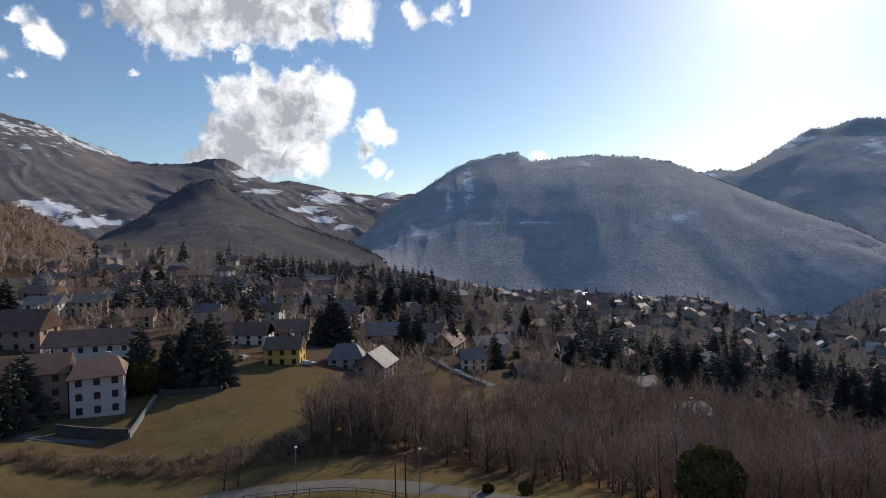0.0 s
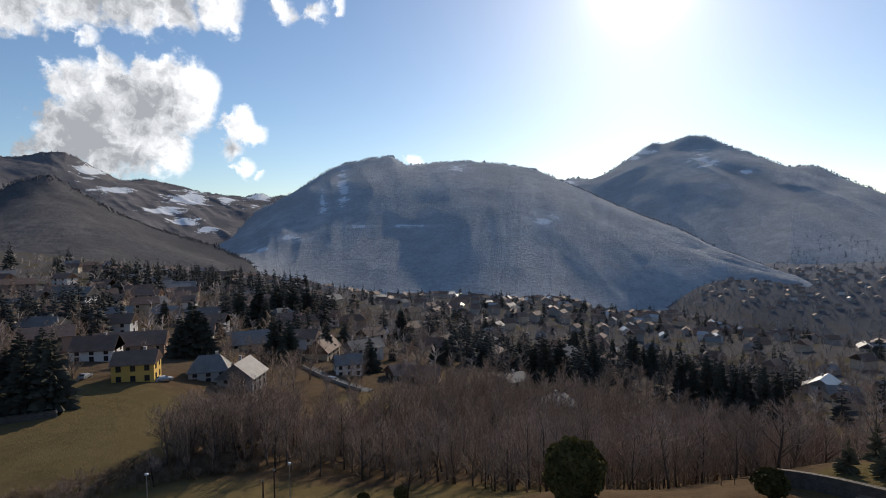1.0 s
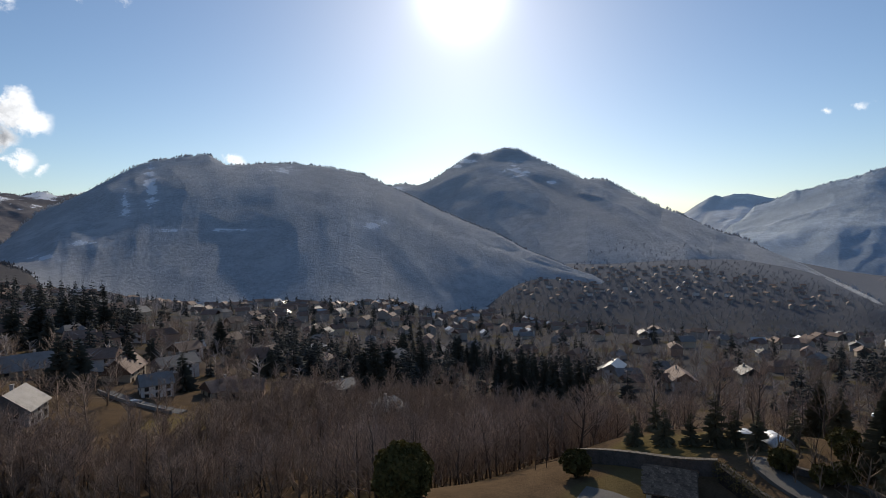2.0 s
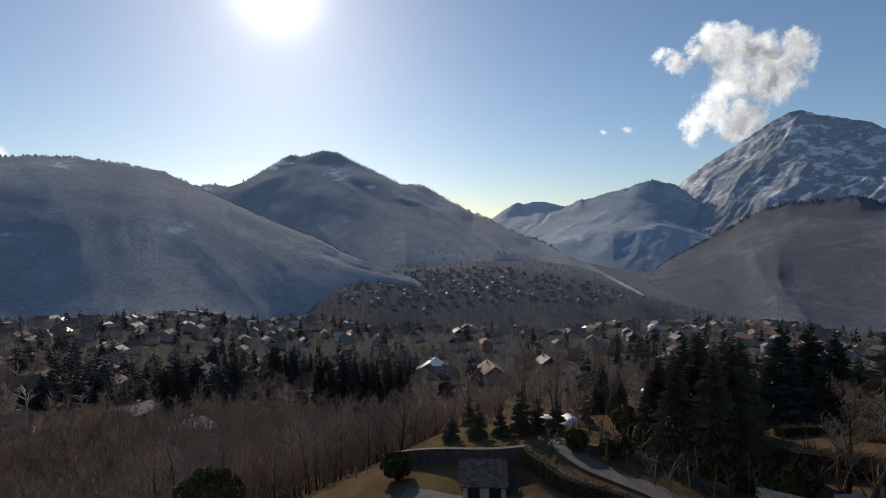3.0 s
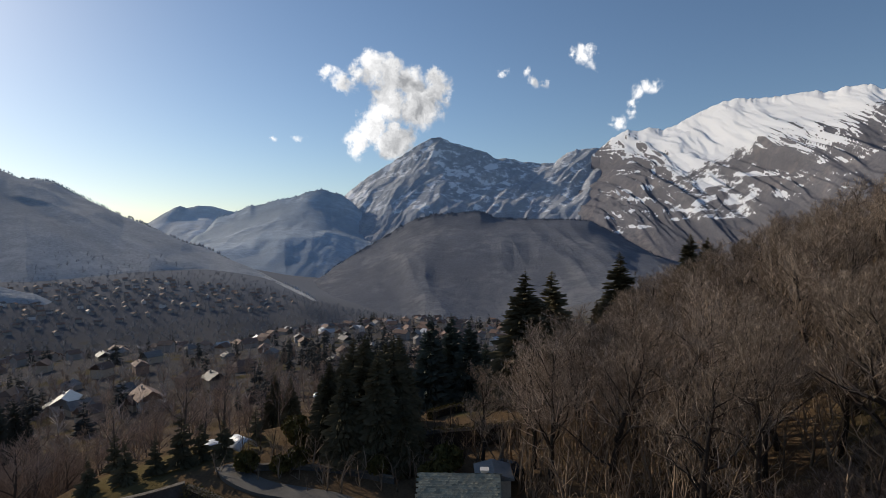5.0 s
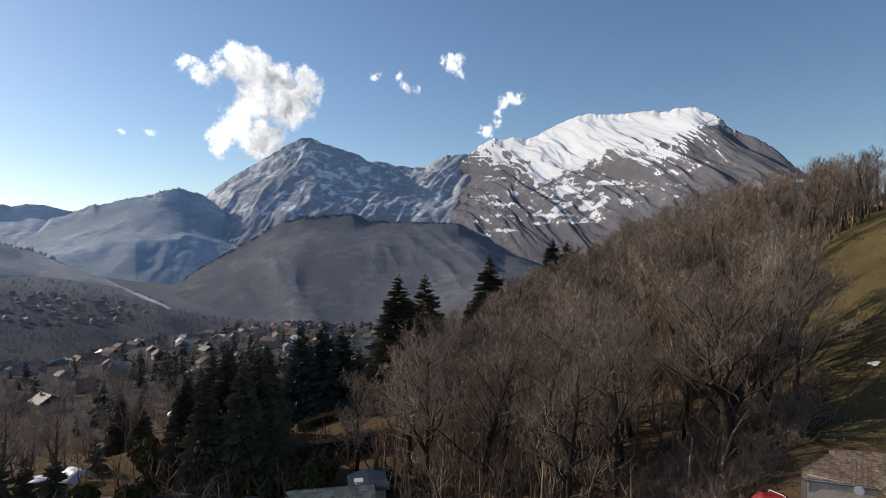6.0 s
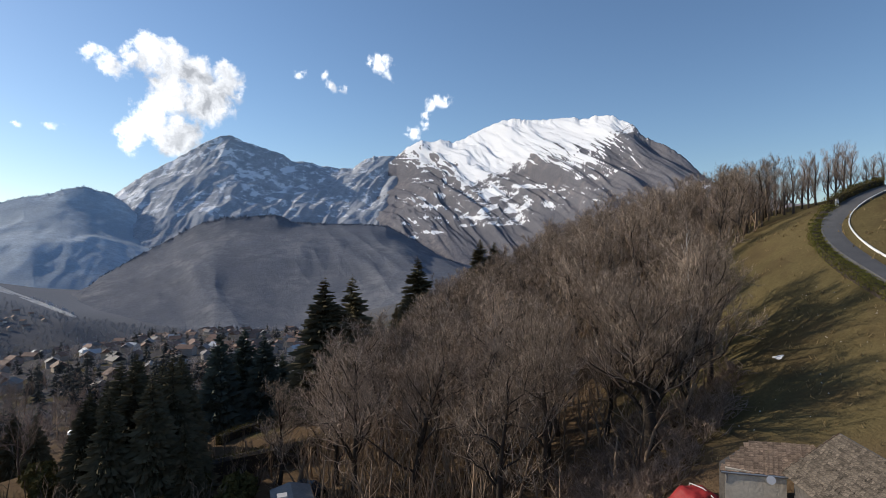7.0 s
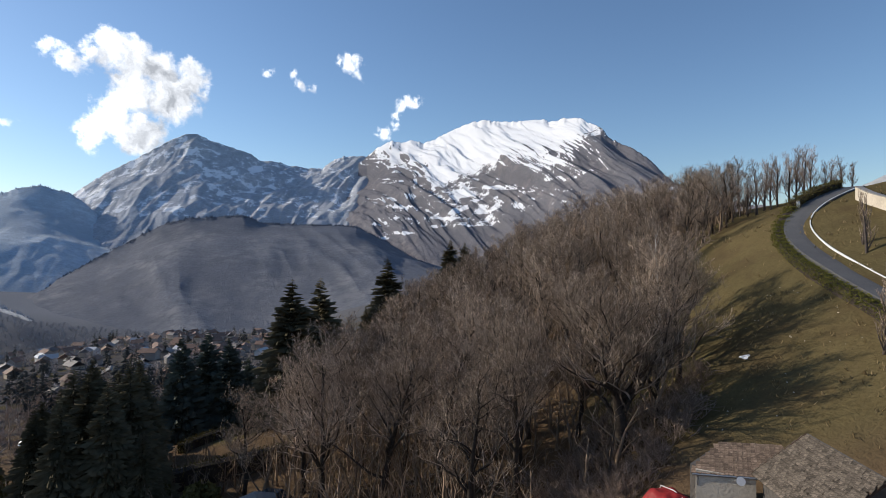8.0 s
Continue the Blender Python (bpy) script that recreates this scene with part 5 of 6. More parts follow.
# ---- houses ----
def house(name, x, y, w, d, eave, ridge, turn, wall_mat, roof_mat, label, storeys=2, hip=0.0, over=0.7, windows=True, chimney=True, sink=0.6, cols=3, category="house"):
    """A gabled or hipped house: ridge along its own x axis; w along x, d along y."""
    z = min(ground(x + a, y + b) for a in (-w / 3, w / 3) for b in (-d / 3, d / 3))
    ob = tagged(empty(name, pose(x, y, z, 0, 0, turn)), label, category)
    b = Builder()
    hw, hd = w / 2, d / 2
    if hip:
        b.box(-hw, -hd, -sink, hw, hd, eave)
    else:
        prof = [(-hd, -sink), (hd, -sink), (hd, eave), (0, ridge - 0.12), (-hd, eave)]
        b.add([(-hw, py, pz) for py, pz in prof] + [(hw, py, pz) for py, pz in prof], [(4, 3, 2, 1, 0), (5, 6, 7, 8, 9)] + [(i, (i + 1) % 5, (i + 1) % 5 + 5, i + 5) for i in range(5)])
    part("wall", b, wall_mat, ob)
    slope = (ridge - eave) / hd
    lo, hx = eave - over * slope, hw + over * 0.7
    r = Builder()
    in_x = hx - hip * hx
    outer = [(-hx, -hd - over, lo), (hx, -hd - over, lo), (hx, hd + over, lo), (-hx, hd + over, lo), (-in_x, 0, ridge), (in_x, 0, ridge)]
    up = [(p[0], p[1], p[2] + 0.2) for p in outer]
    r.add(outer + up, [(6, 7, 11, 10), (8, 9, 10, 11), (7, 8, 11), (9, 6, 10), (1, 0, 4, 5), (3, 2, 5, 4), (2, 1, 5), (0, 3, 4), (0, 1, 7, 6), (1, 2, 8, 7), (2, 3, 9, 8), (3, 0, 6, 9)])
    roof = part("roof", r, roof_mat, ob)
    if chimney:
        c = Builder()
        c.box(hw * 0.3, hd * 0.2, ridge - slope * hd * 0.5, hw * 0.3 + 0.7, hd * 0.2 + 0.7, ridge + 0.7)
        c.box(hw * 0.3 - 0.12, hd * 0.2 - 0.12, ridge + 0.7, hw * 0.3 + 0.82, hd * 0.2 + 0.82, ridge + 0.85)
        part("chimney", c, M_GREYW, roof)
    if windows:
        def frame_and_pane():
            f, g = Builder(), Builder()
            f.box(-0.62, -0.06, -0.78, -0.5, 0.05, 0.78)
            f.box(0.5, -0.06, -0.78, 0.62, 0.05, 0.78)
            f.box(-0.5, -0.06, -0.78, 0.5, 0.05, -0.66)
            f.box(-0.5, -0.06, 0.66, 0.5, 0.05, 0.78)
            f.box(-0.05, -0.05, -0.66, 0.05, 0.03, 0.66)
            g.box(-0.5, -0.02, -0.66, 0.5, 0.02, 0.66)
            return f.mesh("window", M_DARKWOOD), g.mesh("pane", M_GLASS)
        if "window" not in WINDOW:
            WINDOW["window"] = frame_and_pane()
        fm, gm = WINDOW["window"]
        lift = eave / storeys
        for s in range(storeys):
            zc = s * lift + lift * 0.55
            for sx_, sy_, width, ang in ((0, -1, w, 0), (0, 1, w, 180), (1, 0, d, 90), (-1, 0, d, -90)):
                n = max(1, int(width / (w / cols)))
                for k in range(n):
                    off = (k + 0.5) / n * width - width / 2
                    px, py = (off, sy_ * (hd + 0.03)) if sy_ else (sx_ * (hw + 0.03), off)
                    o = part("window", fm, None, ob)
                    o.matrix_basis = pose(px, py, zc, 0, 0, ang)
                    part("pane", gm, None, o)
    return ob


WINDOW = {}
TILED = "with a brown tiled gable roof"
house("house", -78.8, 124.5, 10.2, 10, 9.2, 12.2, 27, M_WHITE, M_TILE, "three-storey white house with a brown tiled roof beside the meadow", 3, 0.35, 0.8, cols=3)
house("house", -91, 121.5, 13, 10, 9.2, 12.2, 27, M_PINK, M_TILE, "three-storey brown house wing with a tiled roof", 3)
house("house", -100.8, 158, 22, 11, 6.8, 10, 14, M_WHITE, M_TILE, "long white house with a brown tiled roof and balconies", 2, cols=6)
house("house", -47.7, 164, 10.2, 8, 5.4, 8.0, 2, M_YELLOW, M_TILE, "yellow two-storey house with a brown tiled roof", 2, cols=3, over=0.6)
house("house", -62, 207, 22, 9, 3.6, 7.2, 4, M_PINK, M_TILE, "low brown house " + TILED, 1, cols=5)
house("house", -153.5, 212, 12, 9, 5.3, 7.8, 10, M_WHITE, M_TILEG, "white house with a grey gable roof", 2)
house("house", -145, 221, 17, 10, 6.6, 9, 8, M_CREAM, M_TILEG, "cream apartment house with balconies and grey roof", 3, cols=6)
house("house", -141, 241, 16, 10, 6.6, 9, 8, M_WHITE, M_TILEG, "pale apartment house with balconies and grey roof", 3, cols=6)
house("house", -119, 311, 20, 12, 8, 12, -15, M_WHITE, M_TILEG, "large white villa with a pale roof", 3, cols=5)
house("house", -121.7, 242, 16, 10, 5, 8.5, 15, M_CREAM, M_TILE, "cream house " + TILED, 2)
house("house", -30.8, 172, 10.5, 9, 4, 7.4, 5, M_GREYW, M_TILEG, "grey house with a pale hipped roof", 2, 0.5)
house("house", -21.4, 169, 11, 10, 4.4, 8.2, 75, M_GREYW, M_TILEG, "grey house with a pale gable roof", 2)
house("house", 10.3, 202, 9.2, 9, 4.7, 7.2, 5, M_WHITE, M_TILEG, "small white house with a pale gable roof", 2)
house("house", 1.9, 230, 16, 9, 4.6, 9, 70, M_CREAM, M_TILE, "long house " + TILED, 2)
house("house", 71, 160, 12.5, 10, 4.3, 6.6, 10, M_GREYW, M_TILEG, "house among bare trees with a mossy pale roof", 2, 0.3)
house("house", 29.5, 197, 10, 9, 3, 5.6, 15, M_CREAM, M_TILE, "low house " + TILED, 1)
house("house", 57.3, 277, 11, 9, 3.2, 6.8, -10, M_CREAM, M_TILE, "small house " + TILED, 2)
house("house", 29.3, 292, 12, 9, 4.2, 6.2, 5, M_WHITE, M_ZINC, "white house with a bright metal roof", 2)
house("house", 137.6, 291, 18, 12, 6.7, 11, 25, M_CREAM, M_TILEG, "large house with a pale glinting roof among conifers", 2, 0.4)
house("house", 103.5, 332, 15, 10, 3.6, 6, 10, M_WHITE, M_ZINC, "house with a bright hipped roof", 2, 0.5)
house("house", -26.5, 229, 15, 9, 4, 8, 10, M_CREAM, M_TILEG, "house with a snow-edged grey roof", 2)
house("house", -124, 163, 13, 10, 7, 12, 5, M_PINK, M_TILE, "brown house " + TILED, 2)
house("house", -67.5, 193, 12, 9, 4, 7.4, 0, M_WHITE, M_TILE, "white house " + TILED, 2)
house("house", -119.5, 213, 13, 10, 4.6, 7, 20, M_CREAM, M_TILE, "cream house " + TILED, 2)
house("house", 37, 194, 11, 9, 3.2, 5.8, -20, M_PINK, M_TILE, "low house " + TILED, 1)
house("house", 72, 201, 11, 9, 3, 5, 15, M_CREAM, M_TILEG, "low house with a grey roof", 1)
house("house", 252, 231, 17, 10, 6, 9, 30, M_WHITE, M_ZINC, "long white hall with a bright roof", 2, 0.0)
house("house", 243.5, 180, 18, 11, 6.5, 10, 50, M_GREYW, M_TILE, "large house " + TILED, 2)

# ---- the town in the valley ----
STYLES = [(M_GREYW, M_TILEG, "grey house with a grey roof in the valley town"), (M_CREAM, M_TILE, "cream house with a brown tiled roof in the valley town"), (M_CREAM, M_TILEG, "cream house with a grey roof in the valley town"),
          (M_PINK, M_TILE, "brown house with a tiled roof in the valley town"), (M_GREYW, M_TILEG, "grey house with a pale roof in the valley town"), (M_CREAM, M_TILE, "cream house with a brown tiled roof in the valley town")]
town = []
for i in range(12):
    wall_m, roof_m, label = STYLES[i % 6]
    e = 3.4 + 0.9 * (i % 4)
    town.append(house("house", 0, 0, 8 + (i % 5) * 1.7, 7.5 + i % 3, e, e + 2.4 + 0.3 * (i % 3), 0, wall_m, roof_m, label, 2, 0.4 * (i % 3 == 0), windows=False, chimney=i % 2 == 0))
TOWN = [polar(*p) for p in ((-38, 270), (-20, 260), (-8, 260), (8, 250), (25, 260), (40, 300), (52, 300), (68, 280), (82, 300), (94, 350), (95, 700), (80, 850), (60, 800), (45, 850), (25, 900), (5, 800), (-10, 700), (-38, 560))]
built = scatter(rng, TOWN, 17, 1500)[:270]
for x, y in built:
    p = rng.choice(town)
    m = pose(x, y, ground(x, y), 0, 0, rng.uniform(-35, 55))
    copy_thing(p, m)
retire(*town)
upper = []
for i, (wall_m, roof_m, label) in enumerate(((M_WHITE, M_TILE, "white two-storey house with a brown tiled roof in the upper town"), (M_CREAM, M_TILE, "cream two-storey house with a brown tiled roof in the upper town"),
                                             (M_WHITE, M_TILEG, "white two-storey house with a grey roof in the upper town"), (M_PINK, M_TILE, "brown two-storey house with a tiled roof in the upper town"))):
    upper.append(house("house", 0, 0, 11 + 1.5 * i, 9, 5.4, 8.0, 0, wall_m, roof_m, label, 2, 0.0, 0.9, cols=2, chimney=i % 2 == 0))
UPPER = [polar(*p) for p in ((-38, 205), (-27, 185), (-17, 200), (-8, 205), (6, 215), (8, 330), (-4, 430), (-18, 470), (-30, 430), (-38, 330))]
homes = [o.matrix_world.translation for o in scene.objects if o.parent is None and o.name.startswith("house")]
raised = 0
for x, y in scatter(rng, UPPER, 19, 900):
    if raised < 46 and all(math.hypot(x - h.x, y - h.y) > 15 for h in homes):
        copy_thing(rng.choice(upper), pose(x, y, ground(x, y), 0, 0, rng.uniform(-25, 30)))
        raised += 1
retire(*upper)


def far_village(poly, gap, number, label, wall_mat, roof_mat, big=1.0):
    """Tiny houses across the valley, joined."""
    w, r = Builder(), Builder()
    for x, y in [p for p in scatter(rng, poly, gap, 3000) if gentle(*p)][:number]:
        z, a = lie(x, y), rng.random() * 3.14
        c, s = math.cos(a), math.sin(a)
        hw, hd, e = big * rng.uniform(5, 9), big * rng.uniform(4.5, 6), big * rng.uniform(5, 9)

        def at(px, py, pz):
            return (x + px * c - py * s, y + px * s + py * c, z + pz)
        w.add([at(px, py, pz) for pz in (-2, e) for px, py in ((-hw, -hd), (hw, -hd), (hw, hd), (-hw, hd))] + [at(-hw, 0, e + 2.6), at(hw, 0, e + 2.6)],
              [(0, 1, 5, 4), (1, 2, 6, 5), (2, 3, 7, 6), (3, 0, 4, 7), (4, 8, 7), (5, 6, 9)])
        r.add([at(px, py, pz) for dz in (0, 0.25) for px, py, pz in ((-hw - 0.6, -hd - 0.7, e - 0.3 + dz), (hw + 0.6, -hd - 0.7, e - 0.3 + dz), (hw + 0.6, hd + 0.7, e - 0.3 + dz), (-hw - 0.6, hd + 0.7, e - 0.3 + dz), (-hw - 0.6, 0, e + 2.7 + dz), (hw + 0.6, 0, e + 2.7 + dz))],
              [(6, 7, 11, 10), (8, 9, 10, 11), (1, 0, 4, 5), (3, 2, 5, 4), (0, 1, 7, 6), (2, 3, 9, 8), (0, 6, 10, 4), (3, 4, 10, 9), (1, 5, 11, 7), (2, 8, 11, 5)])
    ob = tagged(empty("far_village", pose(0, 0, 0)), label, "village", kind="stuff")
    part("house_walls", w, wall_mat, ob)
    part("house_roofs", r, roof_mat, ob)


far_village([polar(*p) for p in ((-8, 620), (5, 560), (20, 520), (35, 560), (50, 560), (70, 540), (92, 520), (95, 760), (78, 880), (60, 840), (45, 880), (25, 930), (5, 830), (-8, 760))], 13, 260, "crowded brown roofs of the town along the valley floor", M_GREYW, M_TILE, 0.8)
far_village([polar(*p) for p in ((-8, 620), (20, 520), (50, 560), (92, 520), (95, 760), (60, 840), (25, 930), (-8, 760))], 30, 40, "bright roofs scattered through the town", M_WHITE, M_ZINC, 0.75)
far_village([polar(*p) for p in ((34, 1200), (40, 1170), (45, 1170), (54, 1290), (62, 1290), (68, 1400), (66, 1560), (60, 1620), (54, 1700), (46, 1700), (42, 1560), (39, 1350))], 24, 170, "distant village of pale houses on the opposite slope", M_GREYW, M_TILE, 0.75)
far_village([polar(*p) for p in ((40, 1250), (54, 1350), (66, 1420), (60, 1560), (54, 1640), (45, 1600))], 45, 26, "bright walls among the distant village", M_WHITE, M_TILEG, 0.75)


# ---- roads, walls, barn and garden things near the eye ----
def smooth_path(pts, step=0.8):
    """Points along a soft curve through the given places."""
    out = []
    n = len(pts)
    for i in range(n - 1):
        p0, p1, p2, p3 = (np.array(pts[max(0, min(n - 1, i + k))], float) for k in (-1, 0, 1, 2))
        m = max(2, int(np.linalg.norm(p2 - p1) / step))
        for t in np.linspace(0, 1, m, endpoint=False):
            out.append(0.5 * (2 * p1 + (p2 - p0) * t + (2 * p0 - 5 * p1 + 4 * p2 - p3) * t * t + (3 * p1 - p0 - 3 * p2 + p3) * t ** 3))
    out.append(np.array(pts[-1], float))
    return out


def strip(path, profile, top=None):
    """Sweeps a cross-section (sideways, up) along a path over the ground."""
    b = Builder()
    k = len(profile)
    pts = smooth_path(path)
    for i, p in enumerate(pts):
        d = pts[min(i + 1, len(pts) - 1)] - pts[max(i - 1, 0)]
        side = np.array([-d[1], d[0]]) / np.hypot(d[0], d[1])
        z = ground(p[0], p[1])
        for s, h in profile:
            q = p[:2] + side * s
            b.v.append((q[0], q[1], (z if top is None else top(p[0], p[1])) + h))
    for i in range(len(pts) - 1):
        for j in range(k):
            a0, a1 = i * k + j, i * k + (j + 1) % k
            b.f.append((a0, a1, a1 + k, a0 + k))
    b.f.append(tuple(reversed(range(k))))
    b.f.append(tuple(range((len(pts) - 1) * k, len(pts) * k)))
    return b


def road(name, path, width, material, label, lift=0.28):
    w = width / 2
    return whole(name, strip(path, [(-w, -1.2), (w, -1.2), (w, lift - 0.06), (0, lift), (-w, lift - 0.06)]), material, label, "road", "structure", smooth=False)


def offset(path, side):
    """The path moved sideways, to the left of its run for a positive side."""
    out = []
    for i, p in enumerate(path):
        q, r = path[max(i - 1, 0)], path[min(i + 1, len(path) - 1)]
        dx, dy = r[0] - q[0], r[1] - q[1]
        n = math.hypot(dx, dy)
        out.append((p[0] - dy / n * side, p[1] + dx / n * side))
    return out


ROAD_EDGE = [(32, -38.5), (39.6, -41.8), (44.3, -44), (49.1, -46.5), (53, -49.2), (55.2, -51.6), (56.6, -54.5), (57.6, -57.5), (58.8, -61.5), (60.2, -66)]
road("road", offset(ROAD_EDGE, 1.15), 2.6, M_ASPH, "narrow asphalt hill road bending round the slope")
line = strip(ROAD_EDGE, [(-0.05, -0.2), (0.05, -0.2), (0.05, 0.12), (-0.05, 0.12)])
whole("road_marking", line, M_PAINTW, "worn white edge line along the hill road", "marking", "structure")


def hedge(name, path, width, height, material, label, leaf=0.08, density=420):
    rng = random.Random(len(path) * 7)
    ob = tagged(empty(name, pose(path[0][0], path[0][1], ground(*path[0]))), label, "hedge")
    inv = ob.matrix_world.inverted()
    core, leaves = strip(path, [(-width * 0.42, -0.5), (width * 0.42, -0.5), (width * 0.4, height * 0.85), (0, height * 0.93), (-width * 0.4, height * 0.85)]), Builder()
    core.v = [tuple(inv @ Vector(v)) for v in core.v]
    part("core", core, M_BARK, ob)
    for p in smooth_path(path, 1.0):
        z = ground(p[0], p[1])
        for _ in range(int(density)):
            a = rng.uniform(-1, 1)
            h = height * rng.random() ** 0.7
            x, y = p[0] + rng.uniform(-0.6, 0.6) + a * width * 0.5, p[1] + rng.uniform(-0.6, 0.6)
            c = inv @ Vector((x, y, z + h + 0.08))
            e = Vector((rng.gauss(0, 1), rng.gauss(0, 1), rng.gauss(0, 1))).normalized() * leaf * rng.uniform(0.7, 1.6)
            g = Vector((rng.gauss(0, 1), rng.gauss(0, 1), rng.gauss(0, 1))).normalized() * leaf * rng.uniform(0.7, 1.6)
            n = e.cross(g).normalized() * leaf * 0.4
            leaves.add([tuple(c - e), tuple(c + g), tuple(c + e), tuple(c + n)], [(0, 1, 2), (0, 3, 1), (1, 3, 2), (2, 3, 0)])
    part("foliage", leaves, material, ob)
    return ob


hedge("hedge", offset(ROAD_EDGE[:7], 2.85), 1.0, 0.9, M_HEDGE, "low clipped yellow-green hedge along the hill road")
hedge("hedge", offset(ROAD_EDGE[6:], 2.9), 0.9, 1.5, M_EVER, "dark evergreen hedge on the outside of the road bend")


def fence(name, path, height, material, label, gap=2.0, rails=2, radius=0.05):
    ob = tagged(empty(name, pose(path[0][0], path[0][1], ground(*path[0]))), label, "fence")
    inv = ob.matrix_world.inverted()
    pts = smooth_path(path, gap)
    heads = []
    for p in pts:
        z = ground(p[0], p[1])
        b = Builder()
        b.tube([inv @ Vector((p[0], p[1], z - 0.4)), inv @ Vector((p[0], p[1], z + height))], [radius, radius * 0.9], 6)
        part("post", b, material, ob)
        heads.append(Vector((p[0], p[1], z)))
    for r in range(rails):
        h = height * (0.95 - 0.45 * r)
        b = Builder()
        b.tube([inv @ (p + Vector((0, 0, h))) for p in heads], [radius * 0.7] * len(heads), 5)
        part("rail", b, material, ob)
    return ob


fence("railing", [(48, -58), (46, -57), (44, -56.4), (41, -56)], 1.1, M_METAL, "thin metal railing above the terrace", 1.6, 2, 0.03)


# barn
def slates(parent, origin, along, up, cols, rows, wide, tall, mat, seed, thick=0.035, name="slate"):
    """Overlapping stone slates, each its own piece."""
    rng = random.Random(seed)
    meshes = []
    for k in range(6):
        b = Builder()
        a, c = wide * rng.uniform(0.47, 0.60), tall * rng.uniform(0.60, 0.78)
        j = [rng.uniform(-0.03, 0.03) for _ in range(8)]
        b.add([(-a + j[0], -c + j[1], 0), (a + j[2], -c + j[3], 0), (a + j[4], c, 0), (-a + j[5], c, 0), (-a + j[0], -c + j[1], thick), (a + j[2], -c + j[3], thick), (a + j[4], c, thick * 0.7), (-a + j[5], c, thick * 0.7)],
              [(3, 2, 1, 0), (4, 5, 6, 7), (0, 1, 5, 4), (1, 2, 6, 5), (2, 3, 7, 6), (3, 0, 4, 7)])
        meshes.append(b.mesh(name, mat))
    u, v = Vector(along).normalized(), Vector(up) / rows
    n = u.cross(v).normalized()
    turn = Matrix((u, n.cross(u), n)).transposed().to_4x4()
    inv = parent.matrix_world.inverted()
    for r in range(rows):
        for q in range(cols + r % 2):
            p = Vector(origin) + u * wide * (q + 0.5 - 0.5 * (r % 2)) + v * (r + 0.35) + n * (0.05 + 0.012 * rng.random())
            o = part(name, rng.choice(meshes), None, parent)
            o.matrix_basis = inv @ Matrix.Translation(p) @ turn @ pose(0, 0, 0, 4.5 + rng.gauss(0, 2.2), rng.gauss(0, 2.5), rng.gauss(0, 6))


def slab(b, p, q, r, s, thick):
    """A thick four-cornered plate."""
    p, q, r, s = (Vector(c) for c in (p, q, r, s))
    n = (q - p).cross(s - p).normalized() * thick
    b.add([tuple(c) for c in (p, q, r, s, p + n, q + n, r + n, s + n)], [(3, 2, 1, 0), (4, 5, 6, 7), (0, 1, 5, 4), (1, 2, 6, 5), (2, 3, 7, 6), (3, 0, 4, 7)])


barn = tagged(empty("barn", pose(29.0, -20.0, 30)), "old stone barn with plastered walls and slate-covered roofs", "barn")
binv = barn.matrix_world.inverted()


def local(b):
    b.v = [tuple(binv @ Vector(v)) for v in b.v]
    return b


R0, R1 = Vector((29.9, -21.8, 34.6)), Vector((24.6, -20.0, 34.6))
along = (R1 - R0).normalized()
out = Vector((0.316, 0.949, 0))
half, drop = 2.75, 2.05
w = Builder()
for s in (0,):
    a, c = R0 - out * (half - 0.35) + along * 0.3, R0 + out * (half - 0.35) + along * 0.3
    d, e = a + along * (R1 - R0).length * 0.9, c + along * (R1 - R0).length * 0.9
    lo, hi = 28.5, 34.6 - drop + 0.2
    w.add([(v.x, v.y, lo) for v in (a, c, e, d)] + [(v.x, v.y, hi) for v in (a, c, e, d)] + [tuple((a + c) / 2 - Vector((0, 0, 0.15))), tuple((d + e) / 2 - Vector((0, 0, 0.15)))],
          [(0, 1, 5, 8, 4), (2, 3, 7, 9, 6), (1, 2, 6, 5), (3, 0, 4, 7), (3, 2, 1, 0)])
part("wall", local(w), M_WALLST, barn)
rf = Builder()
down = Vector((0, 0, -drop))
slab(rf, R0 + out * half + down, R1 + out * half + down, R1, R0, -0.10)
slab(rf, R0, R1, R1 - out * half + down, R0 - out * half + down, -0.10)
roof = part("roof", local(rf), M_DARKWOOD, barn)
slates(barn, R0 + out * half + down, -along * -1, (-out * half - down), 20, 17, 0.275, 0.2, M_STONE, 1)
ridge_cap = Builder()
ridge_cap.tube([R0 + Vector((0, 0, 0.03)), R1 + Vector((0, 0, 0.03))], [0.07, 0.07], 6)
part("ridge", local(ridge_cap), M_WALLST, barn)
verge = Builder()
verge.tube([R0 + out * half + down - along * 0.05, R0 - along * 0.05 + Vector((0, 0, 0.02))], [0.1, 0.1], 5)
part("verge_beam", local(verge), M_DARKWOOD, barn)
# lower wing
E0, E1 = Vector((32.7, -16.9, 32.15)), Vector((30.7, -19.3, 32.4))
lean_in = Vector((0.768, -0.64, 0))
T0, T1 = Vector((33.3, -19.4, 33.25)), Vector((31.3, -21.8, 33.5))
lw = Builder()
slab(lw, E1, E0, T0, T1, 0.1)
part("lower_roof", local(lw), M_DARKWOOD, barn)
slates(barn, E0, E1 - E0, T0 - E0, 14, 13, 0.225, 0.21, M_STONEB, 3)
fw = Builder()
a, c = E0 + lean_in * 0.35 + (E1 - E0).normalized() * 0.25, E1 + lean_in * 0.35
slab(fw, (a.x, a.y, 28.5), (c.x, c.y, 28.5), (c.x, c.y, 32.35), (a.x, a.y, 32.35), 0.4)
part("front_wall", local(fw), M_PLASTER, barn, "patched pale plaster front wall")
sw = Builder()
a2 = a + (T0 - E0) * 0.9
